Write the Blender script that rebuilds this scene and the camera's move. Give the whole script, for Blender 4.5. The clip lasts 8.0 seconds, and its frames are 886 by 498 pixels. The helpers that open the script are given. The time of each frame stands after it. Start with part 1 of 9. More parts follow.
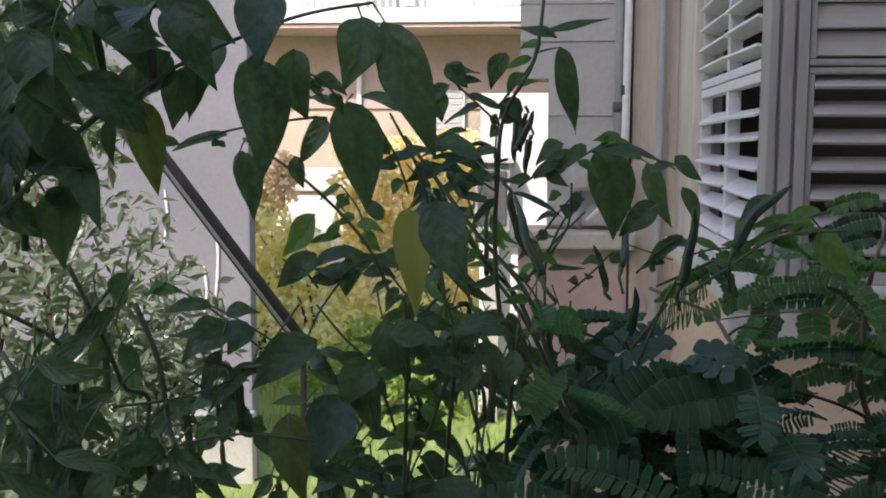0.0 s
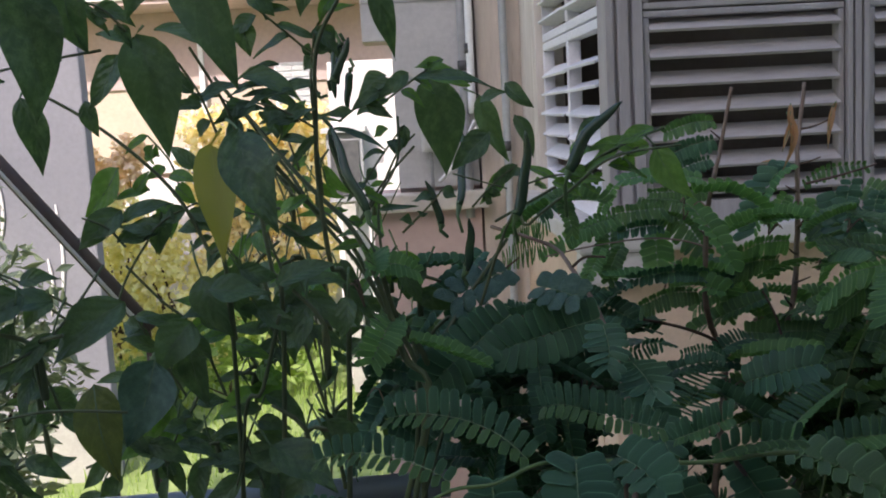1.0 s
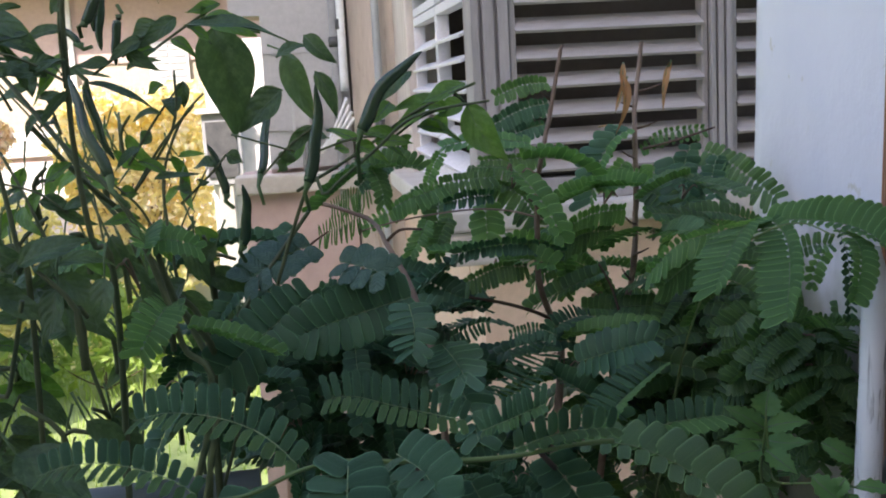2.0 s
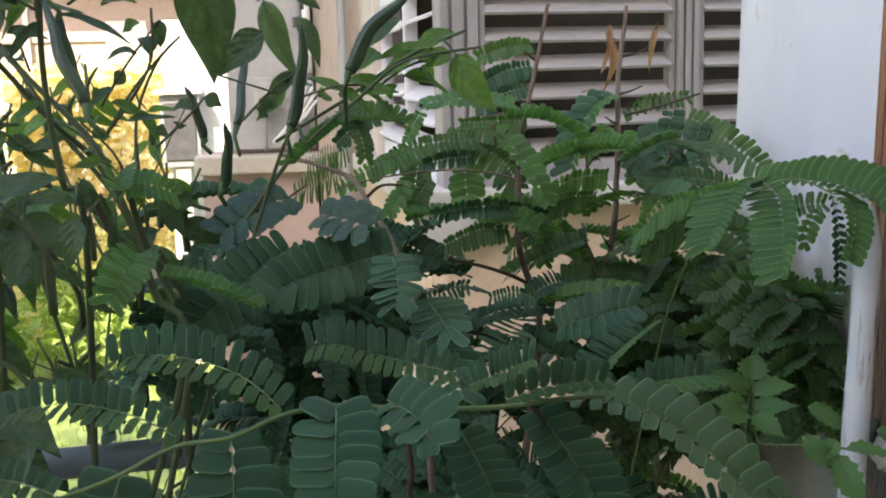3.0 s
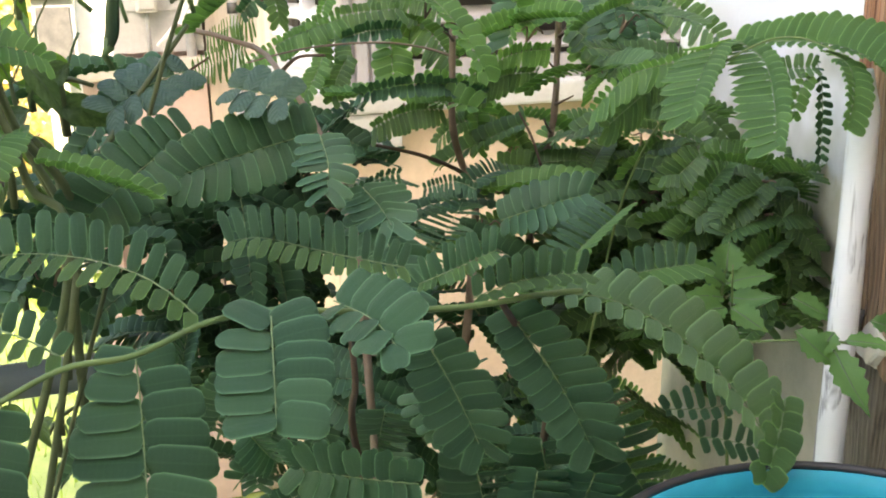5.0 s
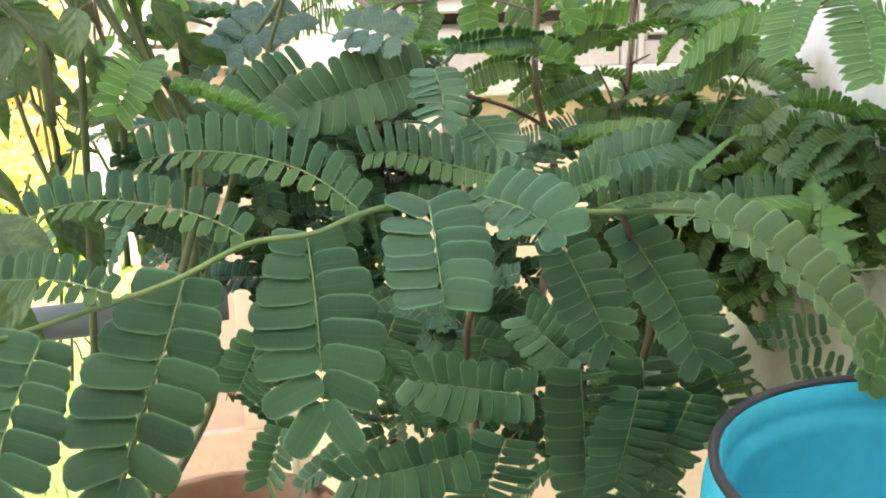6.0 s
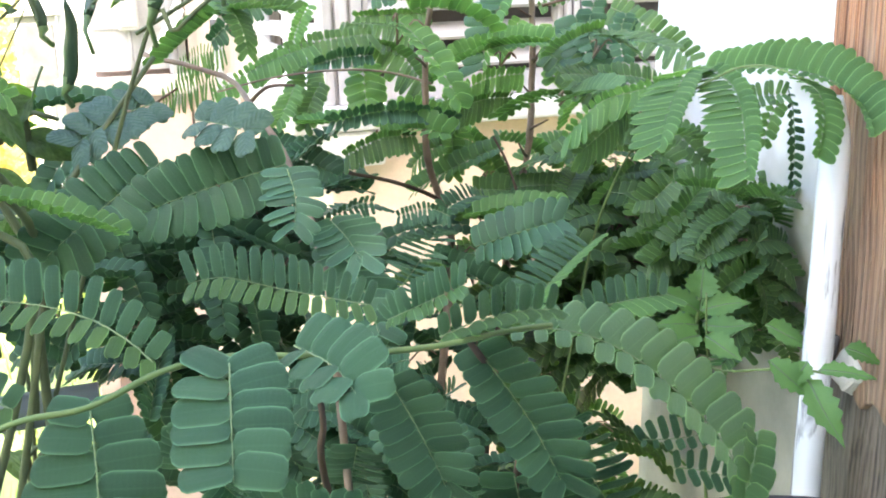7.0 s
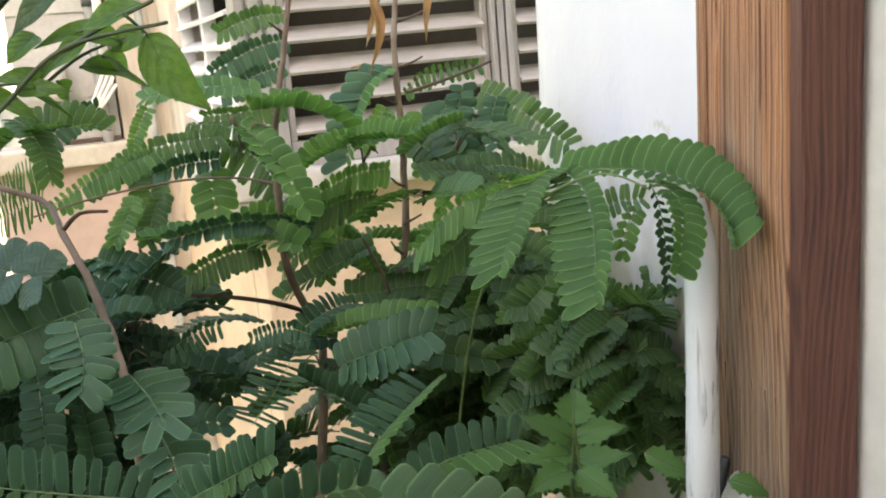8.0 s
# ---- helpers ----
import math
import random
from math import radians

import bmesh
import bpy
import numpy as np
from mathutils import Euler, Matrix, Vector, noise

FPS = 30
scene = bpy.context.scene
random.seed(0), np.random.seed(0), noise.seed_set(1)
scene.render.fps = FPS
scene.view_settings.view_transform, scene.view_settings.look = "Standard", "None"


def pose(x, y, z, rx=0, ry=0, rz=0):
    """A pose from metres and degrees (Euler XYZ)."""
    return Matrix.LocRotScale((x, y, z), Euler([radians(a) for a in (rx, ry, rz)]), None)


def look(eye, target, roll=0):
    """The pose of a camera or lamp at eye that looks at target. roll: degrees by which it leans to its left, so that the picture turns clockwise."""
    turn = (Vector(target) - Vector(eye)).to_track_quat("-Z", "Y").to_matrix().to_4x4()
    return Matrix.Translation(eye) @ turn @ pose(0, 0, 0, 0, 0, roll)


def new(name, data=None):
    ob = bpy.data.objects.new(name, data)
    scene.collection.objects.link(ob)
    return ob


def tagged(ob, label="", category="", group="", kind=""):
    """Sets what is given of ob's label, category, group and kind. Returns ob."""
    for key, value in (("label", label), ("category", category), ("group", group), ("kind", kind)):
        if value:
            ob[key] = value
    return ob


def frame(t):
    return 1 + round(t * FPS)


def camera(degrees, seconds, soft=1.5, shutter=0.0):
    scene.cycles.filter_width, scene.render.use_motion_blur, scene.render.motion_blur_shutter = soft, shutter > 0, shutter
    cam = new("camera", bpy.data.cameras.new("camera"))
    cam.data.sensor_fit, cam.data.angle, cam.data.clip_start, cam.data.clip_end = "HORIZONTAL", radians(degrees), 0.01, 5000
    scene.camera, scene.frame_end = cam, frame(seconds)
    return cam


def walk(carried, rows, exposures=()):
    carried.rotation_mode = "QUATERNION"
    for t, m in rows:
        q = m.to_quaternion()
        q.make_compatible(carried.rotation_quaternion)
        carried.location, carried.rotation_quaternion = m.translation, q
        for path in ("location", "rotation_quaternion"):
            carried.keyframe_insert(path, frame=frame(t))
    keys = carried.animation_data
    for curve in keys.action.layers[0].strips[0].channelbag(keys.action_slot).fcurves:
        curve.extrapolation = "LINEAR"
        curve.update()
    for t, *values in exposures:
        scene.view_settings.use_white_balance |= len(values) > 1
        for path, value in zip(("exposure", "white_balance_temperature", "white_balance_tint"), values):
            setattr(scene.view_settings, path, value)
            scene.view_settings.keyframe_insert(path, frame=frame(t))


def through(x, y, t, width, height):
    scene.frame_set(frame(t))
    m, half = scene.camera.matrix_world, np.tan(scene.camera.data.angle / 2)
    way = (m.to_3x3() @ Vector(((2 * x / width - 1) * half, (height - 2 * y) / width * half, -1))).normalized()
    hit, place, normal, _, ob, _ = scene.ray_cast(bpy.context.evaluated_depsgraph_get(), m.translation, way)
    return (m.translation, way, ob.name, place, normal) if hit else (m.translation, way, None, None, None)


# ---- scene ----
# The walk: a hand-held camera leans in over the plants on a terrace parapet.
cam = camera(47.00, 8.0, soft=1.9)
PATH = [
    (0.0, (0.5412, 0.1102, 1.6577), (83.988, -0.241, 5.89)),
    (0.5, (0.5479, 0.126, 1.6496), (83.209, 1.613, 1.651)),
    (1.0, (0.5564, 0.1461, 1.6374), (82.182, 3.107, -2.328)),
    (1.5, (0.5775, 0.1794, 1.6251), (81.292, 3.098, -5.943)),
    (2.0, (0.6051, 0.1993, 1.6218), (80.859, 3.133, -8.563)),
    (2.2, (0.609, 0.203, 1.6194), (80.653, 2.608, -9.276)),
    (3.5, (0.586, 0.2339, 1.5974), (79.441, 1.359, -12.055)),
    (4.0, (0.6074, 0.2673, 1.5989), (76.772, 1.361, -14.08)),
    (4.2, (0.6183, 0.273, 1.5999), (75.825, 2.211, -14.195)),
    (5.3, (0.5746, 0.2799, 1.5736), (75.035, 1.15, -17.234)),
    (5.5, (0.5671, 0.2714, 1.5731), (74.838, 1.014, -16.291)),
    (6.0, (0.5489, 0.2648, 1.558), (75.257, 1.082, -15.643)),
    (6.5, (0.5641, 0.275, 1.5599), (75.055, 0.553, -16.023)),
    (7.0, (0.597, 0.2831, 1.5854), (75.796, 1.958, -17.649)),
    (7.5, (0.6398, 0.3051, 1.6047), (76.565, 4.456, -19.187)),
    (7.7, (0.6485, 0.3078, 1.6033), (77.514, 4.854, -19.864)),
    (8.0, (0.6595, 0.3162, 1.6043), (77.936, 4.893, -20.343)),
]
EXPOSE = [(0, 0.86, 6350, 18), (1, 1.08, 6350, 18), (2, 1.62, 6500, 18), (3.5, 2.06, 7500, 14), (4.2, 2.32, 7800, 13), (5.5, 3.39, 8900, 12), (6, 3.54, 8900, 12), (6.5, 3.78, 7200, 17), (7, 3.71, 7150, 12), (7.5, 3.38, 8000, 12), (8, 2.67, 8400, 12)]
walk(cam, [(t, pose(*p, *a)) for t, p, a in PATH], EXPOSE)

# ---- light: clear sky, the sun behind an added house wall, so that the terrace lies in its shade ----
SUN_EL, SUN_AZ = 37.0, 200.0          # degrees; the azimuth counts clockwise from +y
world = bpy.data.worlds.new("sky")
scene.world = world
world.use_nodes = True
wn = world.node_tree
wn.nodes.clear()
sky = wn.nodes.new("ShaderNodeTexSky")
sky.sky_type, sky.sun_disc = "NISHITA", False
sky.sun_elevation, sky.sun_rotation = radians(SUN_EL), radians(SUN_AZ)
sky.altitude, sky.air_density, sky.dust_density, sky.ozone_density = 50, 1.0, 2.0, 1.0
wb = wn.nodes.new("ShaderNodeBackground")
wb.inputs["Strength"].default_value = 0.15
wo = wn.nodes.new("ShaderNodeOutputWorld")
wn.links.new(sky.outputs[0], wb.inputs[0])
wn.links.new(wb.outputs[0], wo.inputs[0])
sun = new("sun", bpy.data.lights.new("sun", "SUN"))
sun.data.energy, sun.data.angle, sun.data.color = 2.7, radians(0.53), (1.0, 0.93, 0.82)
ray = Vector((math.sin(radians(SUN_AZ)) * math.cos(radians(SUN_EL)), math.cos(radians(SUN_AZ)) * math.cos(radians(SUN_EL)), math.sin(radians(SUN_EL))))
sun.matrix_world = look(ray * 30, (0, 0, 0))


# ---- materials ----
def mat(name):
    m = bpy.data.materials.new(name)
    m.use_nodes = True
    n = m.node_tree
    return m, n, n.nodes["Principled BSDF"]


def ramp(n, src, stops):
    r = n.nodes.new("ShaderNodeValToRGB")
    el = r.color_ramp.elements
    while len(el) < len(stops):
        el.new(0.5)
    for e, (p, c) in zip(el, stops):
        e.position, e.color = p, (*c, 1)
    n.links.new(src, r.inputs[0])
    return r.outputs[0]


def tex(n, scale, detail=4.0, rough=0.55, stretch=(1, 1, 1), distort=0.0, coords="Object"):
    c = n.nodes.new("ShaderNodeTexCoord")
    mp = n.nodes.new("ShaderNodeMapping")
    mp.inputs["Scale"].default_value = stretch
    n.links.new(c.outputs[coords], mp.inputs[0])
    t = n.nodes.new("ShaderNodeTexNoise")
    t.inputs["Scale"].default_value, t.inputs["Detail"].default_value = scale, detail
    t.inputs["Roughness"].default_value, t.inputs["Distortion"].default_value = rough, distort
    n.links.new(mp.outputs[0], t.inputs["Vector"])
    return t.outputs["Fac"]


def mixc(n, fac, a, b, kind="MIX"):
    x = n.nodes.new("ShaderNodeMix")
    x.data_type, x.blend_type = "RGBA", kind
    for v, i in ((fac, 0), (a, 6), (b, 7)):
        if isinstance(v, (int, float)):
            x.inputs[i].default_value = v
        elif isinstance(v, tuple):
            x.inputs[i].default_value = (*v, 1)
        else:
            n.links.new(v, x.inputs[i])
    return x.outputs[2]


def bump(n, src, strength, dist, bsdf):
    b = n.nodes.new("ShaderNodeBump")
    b.inputs["Strength"].default_value, b.inputs["Distance"].default_value = strength, dist
    n.links.new(src, b.inputs["Height"])
    n.links.new(b.outputs[0], bsdf.inputs["Normal"])


def surface(name, a, b, scale=6.0, fine=60.0, rough=0.8, relief=0.002, metal=0.0, stretch=(1, 1, 1), spots=None):
    """Two base colours mixed by large blotches and fine grain, with a little relief; spots: colour, scale and threshold of stains."""
    m, n, p = mat(name)
    big = tex(n, scale, 5, 0.6, stretch)
    small = tex(n, fine, 3, 0.6, stretch)
    col = mixc(n, ramp(n, big, [(0.32, (0, 0, 0)), (0.68, (1, 1, 1))]), a, b)
    col = mixc(n, 0.35, col, ramp(n, small, [(0.3, (0.75, 0.75, 0.75)), (0.7, (1.1, 1.1, 1.1))]), "MULTIPLY")
    if spots:
        sc, s, lo = spots
        col = mixc(n, ramp(n, tex(n, s, 6, 0.65, stretch, 0.6), [(lo, (0, 0, 0)), (lo + 0.12, (1, 1, 1))]), col, sc)
    n.links.new(col, p.inputs["Base Color"])
    p.inputs["Roughness"].default_value, p.inputs["Metallic"].default_value = rough, metal
    bump(n, small, 0.5, relief, p)
    return m


def leaf_mat(name, dark, light, through=0.35, rough=0.5, blotch=45.0, veins=False, ribs=False, gloss=0.45):
    """A leaf: two greens by leaf and by blotch, a satin face, and light that comes through the blade."""
    m, n, p = mat(name)
    info = n.nodes.new("ShaderNodeObjectInfo")
    geo = n.nodes.new("ShaderNodeNewGeometry")
    add = n.nodes.new("ShaderNodeMath")
    add.operation = "ADD"
    n.links.new(info.outputs["Random"], add.inputs[0])
    n.links.new(geo.outputs["Random Per Island"], add.inputs[1])
    fr = n.nodes.new("ShaderNodeMath")
    fr.operation = "FRACT"
    n.links.new(add.outputs[0], fr.inputs[0])
    nz = tex(n, blotch, 4, 0.6)
    mixv = n.nodes.new("ShaderNodeMath")
    mixv.operation = "MULTIPLY_ADD"
    n.links.new(nz, mixv.inputs[0])
    mixv.inputs[1].default_value = 0.6
    n.links.new(fr.outputs[0], mixv.inputs[2])
    half = n.nodes.new("ShaderNodeMath")
    half.operation = "MULTIPLY"
    n.links.new(mixv.outputs[0], half.inputs[0])
    half.inputs[1].default_value = 0.62
    col = mixc(n, half.outputs[0], dark, light)
    if veins:
        # paler margin, midvein and faint side veins of each leaflet, along its own length
        uvn = n.nodes.new("ShaderNodeUVMap")
        uvn.uv_map = "blade"
        sx = n.nodes.new("ShaderNodeSeparateXYZ")
        n.links.new(uvn.outputs[0], sx.inputs[0])
        pale = tuple(min(1.0, c * 1.9 + 0.02) for c in light)
        rim = ramp(n, sx.outputs["Y"], [(0.0, (1.0, 1.0, 1.0)), (0.05, (0.34, 0.34, 0.34)), (0.10, (0.05, 0.05, 0.05)), (0.46, (0, 0, 0)), (0.5, (0.1, 0.1, 0.1)), (0.54, (0, 0, 0)), (0.90, (0.05, 0.05, 0.05)), (0.95, (0.34, 0.34, 0.34)), (1.0, (1.0, 1.0, 1.0))])
        col = mixc(n, rim, col, pale)
        wv = n.nodes.new("ShaderNodeTexWave")
        wv.inputs["Scale"].default_value, wv.inputs["Distortion"].default_value = 3.2, 1.5
        n.links.new(uvn.outputs[0], wv.inputs["Vector"])
        col = mixc(n, ramp(n, wv.outputs["Fac"], [(0.75, (0, 0, 0)), (1.0, (0.03, 0.03, 0.03))]), col, pale)
    fine = tex(n, 110.0, 4, 0.65)
    if ribs:
        # side veins that slant from the midrib towards the tip, sunk between puffed cells
        uvn = n.nodes.new("ShaderNodeUVMap")
        uvn.uv_map = "blade"
        sx = n.nodes.new("ShaderNodeSeparateXYZ")
        n.links.new(uvn.outputs[0], sx.inputs[0])

        def calc(op, a, b):
            k = n.nodes.new("ShaderNodeMath")
            k.operation = op
            for v, i in ((a, 0), (b, 1)):
                if isinstance(v, float):
                    k.inputs[i].default_value = v
                else:
                    n.links.new(v, k.inputs[i])
            return k.outputs[0]
        across = calc("ABSOLUTE", calc("SUBTRACT", sx.outputs["Y"], 0.5), 0.0)
        slant = calc("SUBTRACT", calc("MULTIPLY", sx.outputs["X"], 34.0), calc("MULTIPLY", across, 24.0))
        wob = calc("ADD", slant, calc("MULTIPLY", nz, 3.0))
        rib = calc("SINE", wob, 0.0)
        col = mixc(n, ramp(n, rib, [(0.80, (0, 0, 0)), (1.0, (0.12, 0.12, 0.12))]), col, tuple(min(1.0, c * 1.5 + 0.01) for c in light))
        col = mixc(n, ramp(n, tex(n, 210.0, 5, 0.7), [(0.46, (0, 0, 0)), (0.66, (0.5, 0.5, 0.5))]), col, tuple(min(1.0, c * 1.35 + 0.012) for c in light))
        fine = calc("ADD", calc("MULTIPLY", fine, 2.2), calc("MULTIPLY", rib, -0.16))
    n.links.new(col, p.inputs["Base Color"])
    p.inputs["Roughness"].default_value = rough
    p.inputs["Specular IOR Level"].default_value = gloss
    bump(n, fine, 0.6, 0.0012, p)
    tr = n.nodes.new("ShaderNodeBsdfTranslucent")
    tcol = mixc(n, 1.0, col, (1.35, 1.40, 0.65), "MULTIPLY")
    n.links.new(tcol, tr.inputs[0])
    mx = n.nodes.new("ShaderNodeMixShader")
    mx.inputs[0].default_value = through
    n.links.new(p.outputs[0], mx.inputs[1])
    n.links.new(tr.outputs[0], mx.inputs[2])
    n.links.new(mx.outputs[0], n.nodes["Material Output"].inputs["Surface"])
    return m


def wood_mat(name, a, b, dark, axis="Y", worn=(0.0, 0.0, 0.0), patches=0.0, lines=95.0, foot_grey=0.0, grain=0.22):
    """Planed softwood along z: growth lines side by side along the axis, calm high up and swirling round knots low down, fine pores, worn patches."""
    m, n, p = mat(name)
    c = n.nodes.new("ShaderNodeTexCoord")
    mp0 = n.nodes.new("ShaderNodeMapping")
    mp0.inputs["Scale"].default_value = (1, 1, 0.45)
    n.links.new(c.outputs["Object"], mp0.inputs[0])
    warp = n.nodes.new("ShaderNodeTexNoise")
    warp.inputs["Scale"].default_value, warp.inputs["Detail"].default_value = 26.0, 1.5
    n.links.new(mp0.outputs[0], warp.inputs["Vector"])
    sz = n.nodes.new("ShaderNodeSeparateXYZ")
    n.links.new(c.outputs["Object"], sz.inputs[0])
    amp = n.nodes.new("ShaderNodeMapRange")
    for k, v in (("From Min", 0.13), ("From Max", 0.0), ("To Min", 0.006), ("To Max", 0.022)):
        amp.inputs[k].default_value = v
    n.links.new(sz.outputs["Z"], amp.inputs["Value"])
    bend = n.nodes.new("ShaderNodeVectorMath")
    bend.operation = "SCALE"
    n.links.new(warp.outputs["Color"], bend.inputs[0])
    n.links.new(amp.outputs[0], bend.inputs["Scale"])
    off = n.nodes.new("ShaderNodeVectorMath")
    off.operation = "ADD"
    n.links.new(bend.outputs[0], off.inputs[0])
    n.links.new(c.outputs["Object"], off.inputs[1])
    mp = n.nodes.new("ShaderNodeMapping")
    mp.inputs["Scale"].default_value = (1, 1, 0.05)
    n.links.new(off.outputs[0], mp.inputs[0])
    wv = n.nodes.new("ShaderNodeTexWave")
    wv.wave_type, wv.bands_direction = "BANDS", axis
    for k, v in (("Scale", lines), ("Distortion", 5.0 if grain < 0.3 else 3.0), ("Detail", 3.0), ("Detail Scale", 0.7), ("Detail Roughness", 0.6)):
        wv.inputs[k].default_value = v
    n.links.new(mp.outputs[0], wv.inputs["Vector"])
    f = tex(n, 900.0, 2, 0.6, (1, 1, 0.02))
    blot = tex(n, 18.0, 4, 0.6, (1, 1, 0.3))
    g = n.nodes.new("ShaderNodeTexNoise")
    g.inputs["Scale"].default_value, g.inputs["Detail"].default_value, g.inputs["Roughness"].default_value = 420.0, 4.0, 0.6
    n.links.new(mp.outputs[0], g.inputs["Vector"])
    half = n.nodes.new("ShaderNodeMath")
    half.operation = "MULTIPLY_ADD"
    n.links.new(wv.outputs["Fac"], half.inputs[0])
    half.inputs[1].default_value = grain
    calm = n.nodes.new("ShaderNodeMapRange")
    calm.inputs["To Min"].default_value, calm.inputs["To Max"].default_value = (0.0, 1.0) if grain < 0.3 else (0.14, 0.70)
    n.links.new(g.outputs["Fac"], calm.inputs["Value"])
    n.links.new(calm.outputs[0], half.inputs[2])
    col = ramp(n, half.outputs[0], [(0.42, dark), (0.55, a), (0.70, b), (0.82, a)])
    col = mixc(n, 0.5, col, ramp(n, f, [(0.35, (0.62, 0.57, 0.52)), (0.65, (1.15, 1.1, 1.05))]), "MULTIPLY")
    col = mixc(n, ramp(n, blot, [(0.50, (0, 0, 0)), (0.74, (0.55, 0.55, 0.55))]), col, dark)
    if patches:
        pale = tex(n, 34.0, 5, 0.65, (1, 1, 0.16), 0.8)
        low = n.nodes.new("ShaderNodeMapRange")
        for k, v in (("From Min", 0.14), ("From Max", 0.02), ("To Min", 0.0), ("To Max", 0.13)):
            low.inputs[k].default_value = v
        n.links.new(sz.outputs["Z"], low.inputs["Value"])
        more = n.nodes.new("ShaderNodeMath")
        n.links.new(pale, more.inputs[0])
        n.links.new(low.outputs[0], more.inputs[1])
        pale = more.outputs[0]
        col = mixc(n, ramp(n, pale, [(0.60, (0, 0, 0)), (0.70, (patches, patches, patches))]), col, worn)
    if foot_grey:
        # grey-brown tone that climbs from the foot in uneven tongues
        climb = n.nodes.new("ShaderNodeMapRange")
        for k, v in (("From Min", 0.19), ("From Max", 0.0), ("To Min", 0.0), ("To Max", 0.60)):
            climb.inputs[k].default_value = v
        n.links.new(sz.outputs["Z"], climb.inputs["Value"])
        both = n.nodes.new("ShaderNodeMath")
        n.links.new(tex(n, 40.0, 4, 0.6, (1, 1, 0.12), 0.5), both.inputs[0])
        n.links.new(climb.outputs[0], both.inputs[1])
        col = mixc(n, ramp(n, both.outputs[0], [(0.62, (0, 0, 0)), (0.98, (foot_grey, foot_grey, foot_grey))]), col, mixc(n, half.outputs[0], (0.075, 0.045, 0.03), (0.30, 0.21, 0.15)))
    n.links.new(col, p.inputs["Base Color"])
    p.inputs["Roughness"].default_value = 0.62
    bump(n, half.outputs[0], 0.6, 0.0016, p)
    return m


M_VEIN = surface("dull_midrib", (0.07, 0.13, 0.05), (0.11, 0.18, 0.07), 30, 220, 0.55, 0.0003)
M_TAM = leaf_mat("tamarind_leaf", (0.018, 0.064, 0.034), (0.056, 0.134, 0.068), through=0.2, rough=0.5, veins=True, gloss=0.34)
M_TAMG = leaf_mat("mid_green_tamarind_leaf", (0.038, 0.095, 0.036), (0.090, 0.182, 0.062), through=0.45, veins=True, gloss=0.6)
# lit copy of the tamarind leaf: sky light on one arched leaf, as paler green
M_TAMP = leaf_mat("skylit_tamarind_leaf", (0.060, 0.140, 0.062), (0.120, 0.225, 0.105), through=0.35, rough=0.42, veins=True, gloss=0.8)
# green of young leaves, also used where light through leaflets is painted in
M_TAMY = leaf_mat("young_backlit_leaf", (0.060, 0.152, 0.052), (0.128, 0.262, 0.092), through=0.45, veins=True)
M_TWIG = surface("green_twig", (0.085, 0.145, 0.040), (0.14, 0.20, 0.06), 30, 220, 0.6, 0.0005)
M_RACHIS = surface("leaf_midrib", (0.12, 0.20, 0.085), (0.20, 0.28, 0.13), 30, 220, 0.55, 0.0003)
M_BARK = surface("brown_bark", (0.15, 0.095, 0.065), (0.30, 0.22, 0.17), 25, 260, 0.85, 0.001)
M_DARKBARK = surface("dark_bark", (0.06, 0.035, 0.025), (0.12, 0.075, 0.05), 25, 260, 0.85, 0.001)
M_CHILI = leaf_mat("chili_leaf", (0.036, 0.078, 0.034), (0.088, 0.155, 0.064), through=0.38, rough=0.40, blotch=30, ribs=True, gloss=0.55)
M_CHILIY = leaf_mat("yellowing_leaf", (0.26, 0.27, 0.035), (0.36, 0.34, 0.05), through=0.4, blotch=40)
M_CHILIB = leaf_mat("bluish_leaf", (0.045, 0.10, 0.070), (0.070, 0.135, 0.095), through=0.25, blotch=30, ribs=True)
M_CHILIG = leaf_mat("fresh_chili_leaf", (0.075, 0.17, 0.03), (0.12, 0.24, 0.05), through=0.42, rough=0.42, blotch=30, ribs=True)
M_CHILIY2 = leaf_mat("olive_chili_leaf", (0.060, 0.095, 0.026), (0.125, 0.150, 0.040), through=0.4, rough=0.45, blotch=40, ribs=True)
M_STEM = surface("chili_stem", (0.055, 0.085, 0.030), (0.10, 0.12, 0.05), 30, 200, 0.6, 0.0006)
M_POD = surface("chili_skin", (0.018, 0.045, 0.022), (0.04, 0.075, 0.03), 40, 200, 0.25, 0.0002)
M_CALYX = surface("pod_cap", (0.06, 0.12, 0.04), (0.09, 0.16, 0.05), 60, 200, 0.5, 0.0002)
M_DEAD = leaf_mat("withered_leaf", (0.30, 0.14, 0.06), (0.48, 0.28, 0.15), through=0.25, rough=0.8)
M_WEED = leaf_mat("weed_leaf", (0.060, 0.150, 0.045), (0.10, 0.22, 0.065), through=0.3, rough=0.6)
M_SHRUB = leaf_mat("shrub_leaf", (0.07, 0.11, 0.06), (0.33, 0.38, 0.28), through=0.35, rough=0.3, blotch=3, gloss=0.8)
# next three: glare of full sun put into the leaf colours, almost white
M_OCHRE = leaf_mat("sunlit_hedge_leaf", (0.80, 0.68, 0.42), (0.96, 0.88, 0.68), through=0.35, rough=0.6, blotch=3)
M_RUSSET = leaf_mat("sunlit_russet_leaf", (0.70, 0.52, 0.38), (0.90, 0.74, 0.60), through=0.3, rough=0.6, blotch=3)
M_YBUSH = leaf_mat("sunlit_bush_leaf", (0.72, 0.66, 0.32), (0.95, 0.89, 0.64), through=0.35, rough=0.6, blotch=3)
M_GRASS = leaf_mat("grass_blade", (0.21, 0.32, 0.07), (0.40, 0.50, 0.16), through=0.35, rough=0.6, blotch=2)
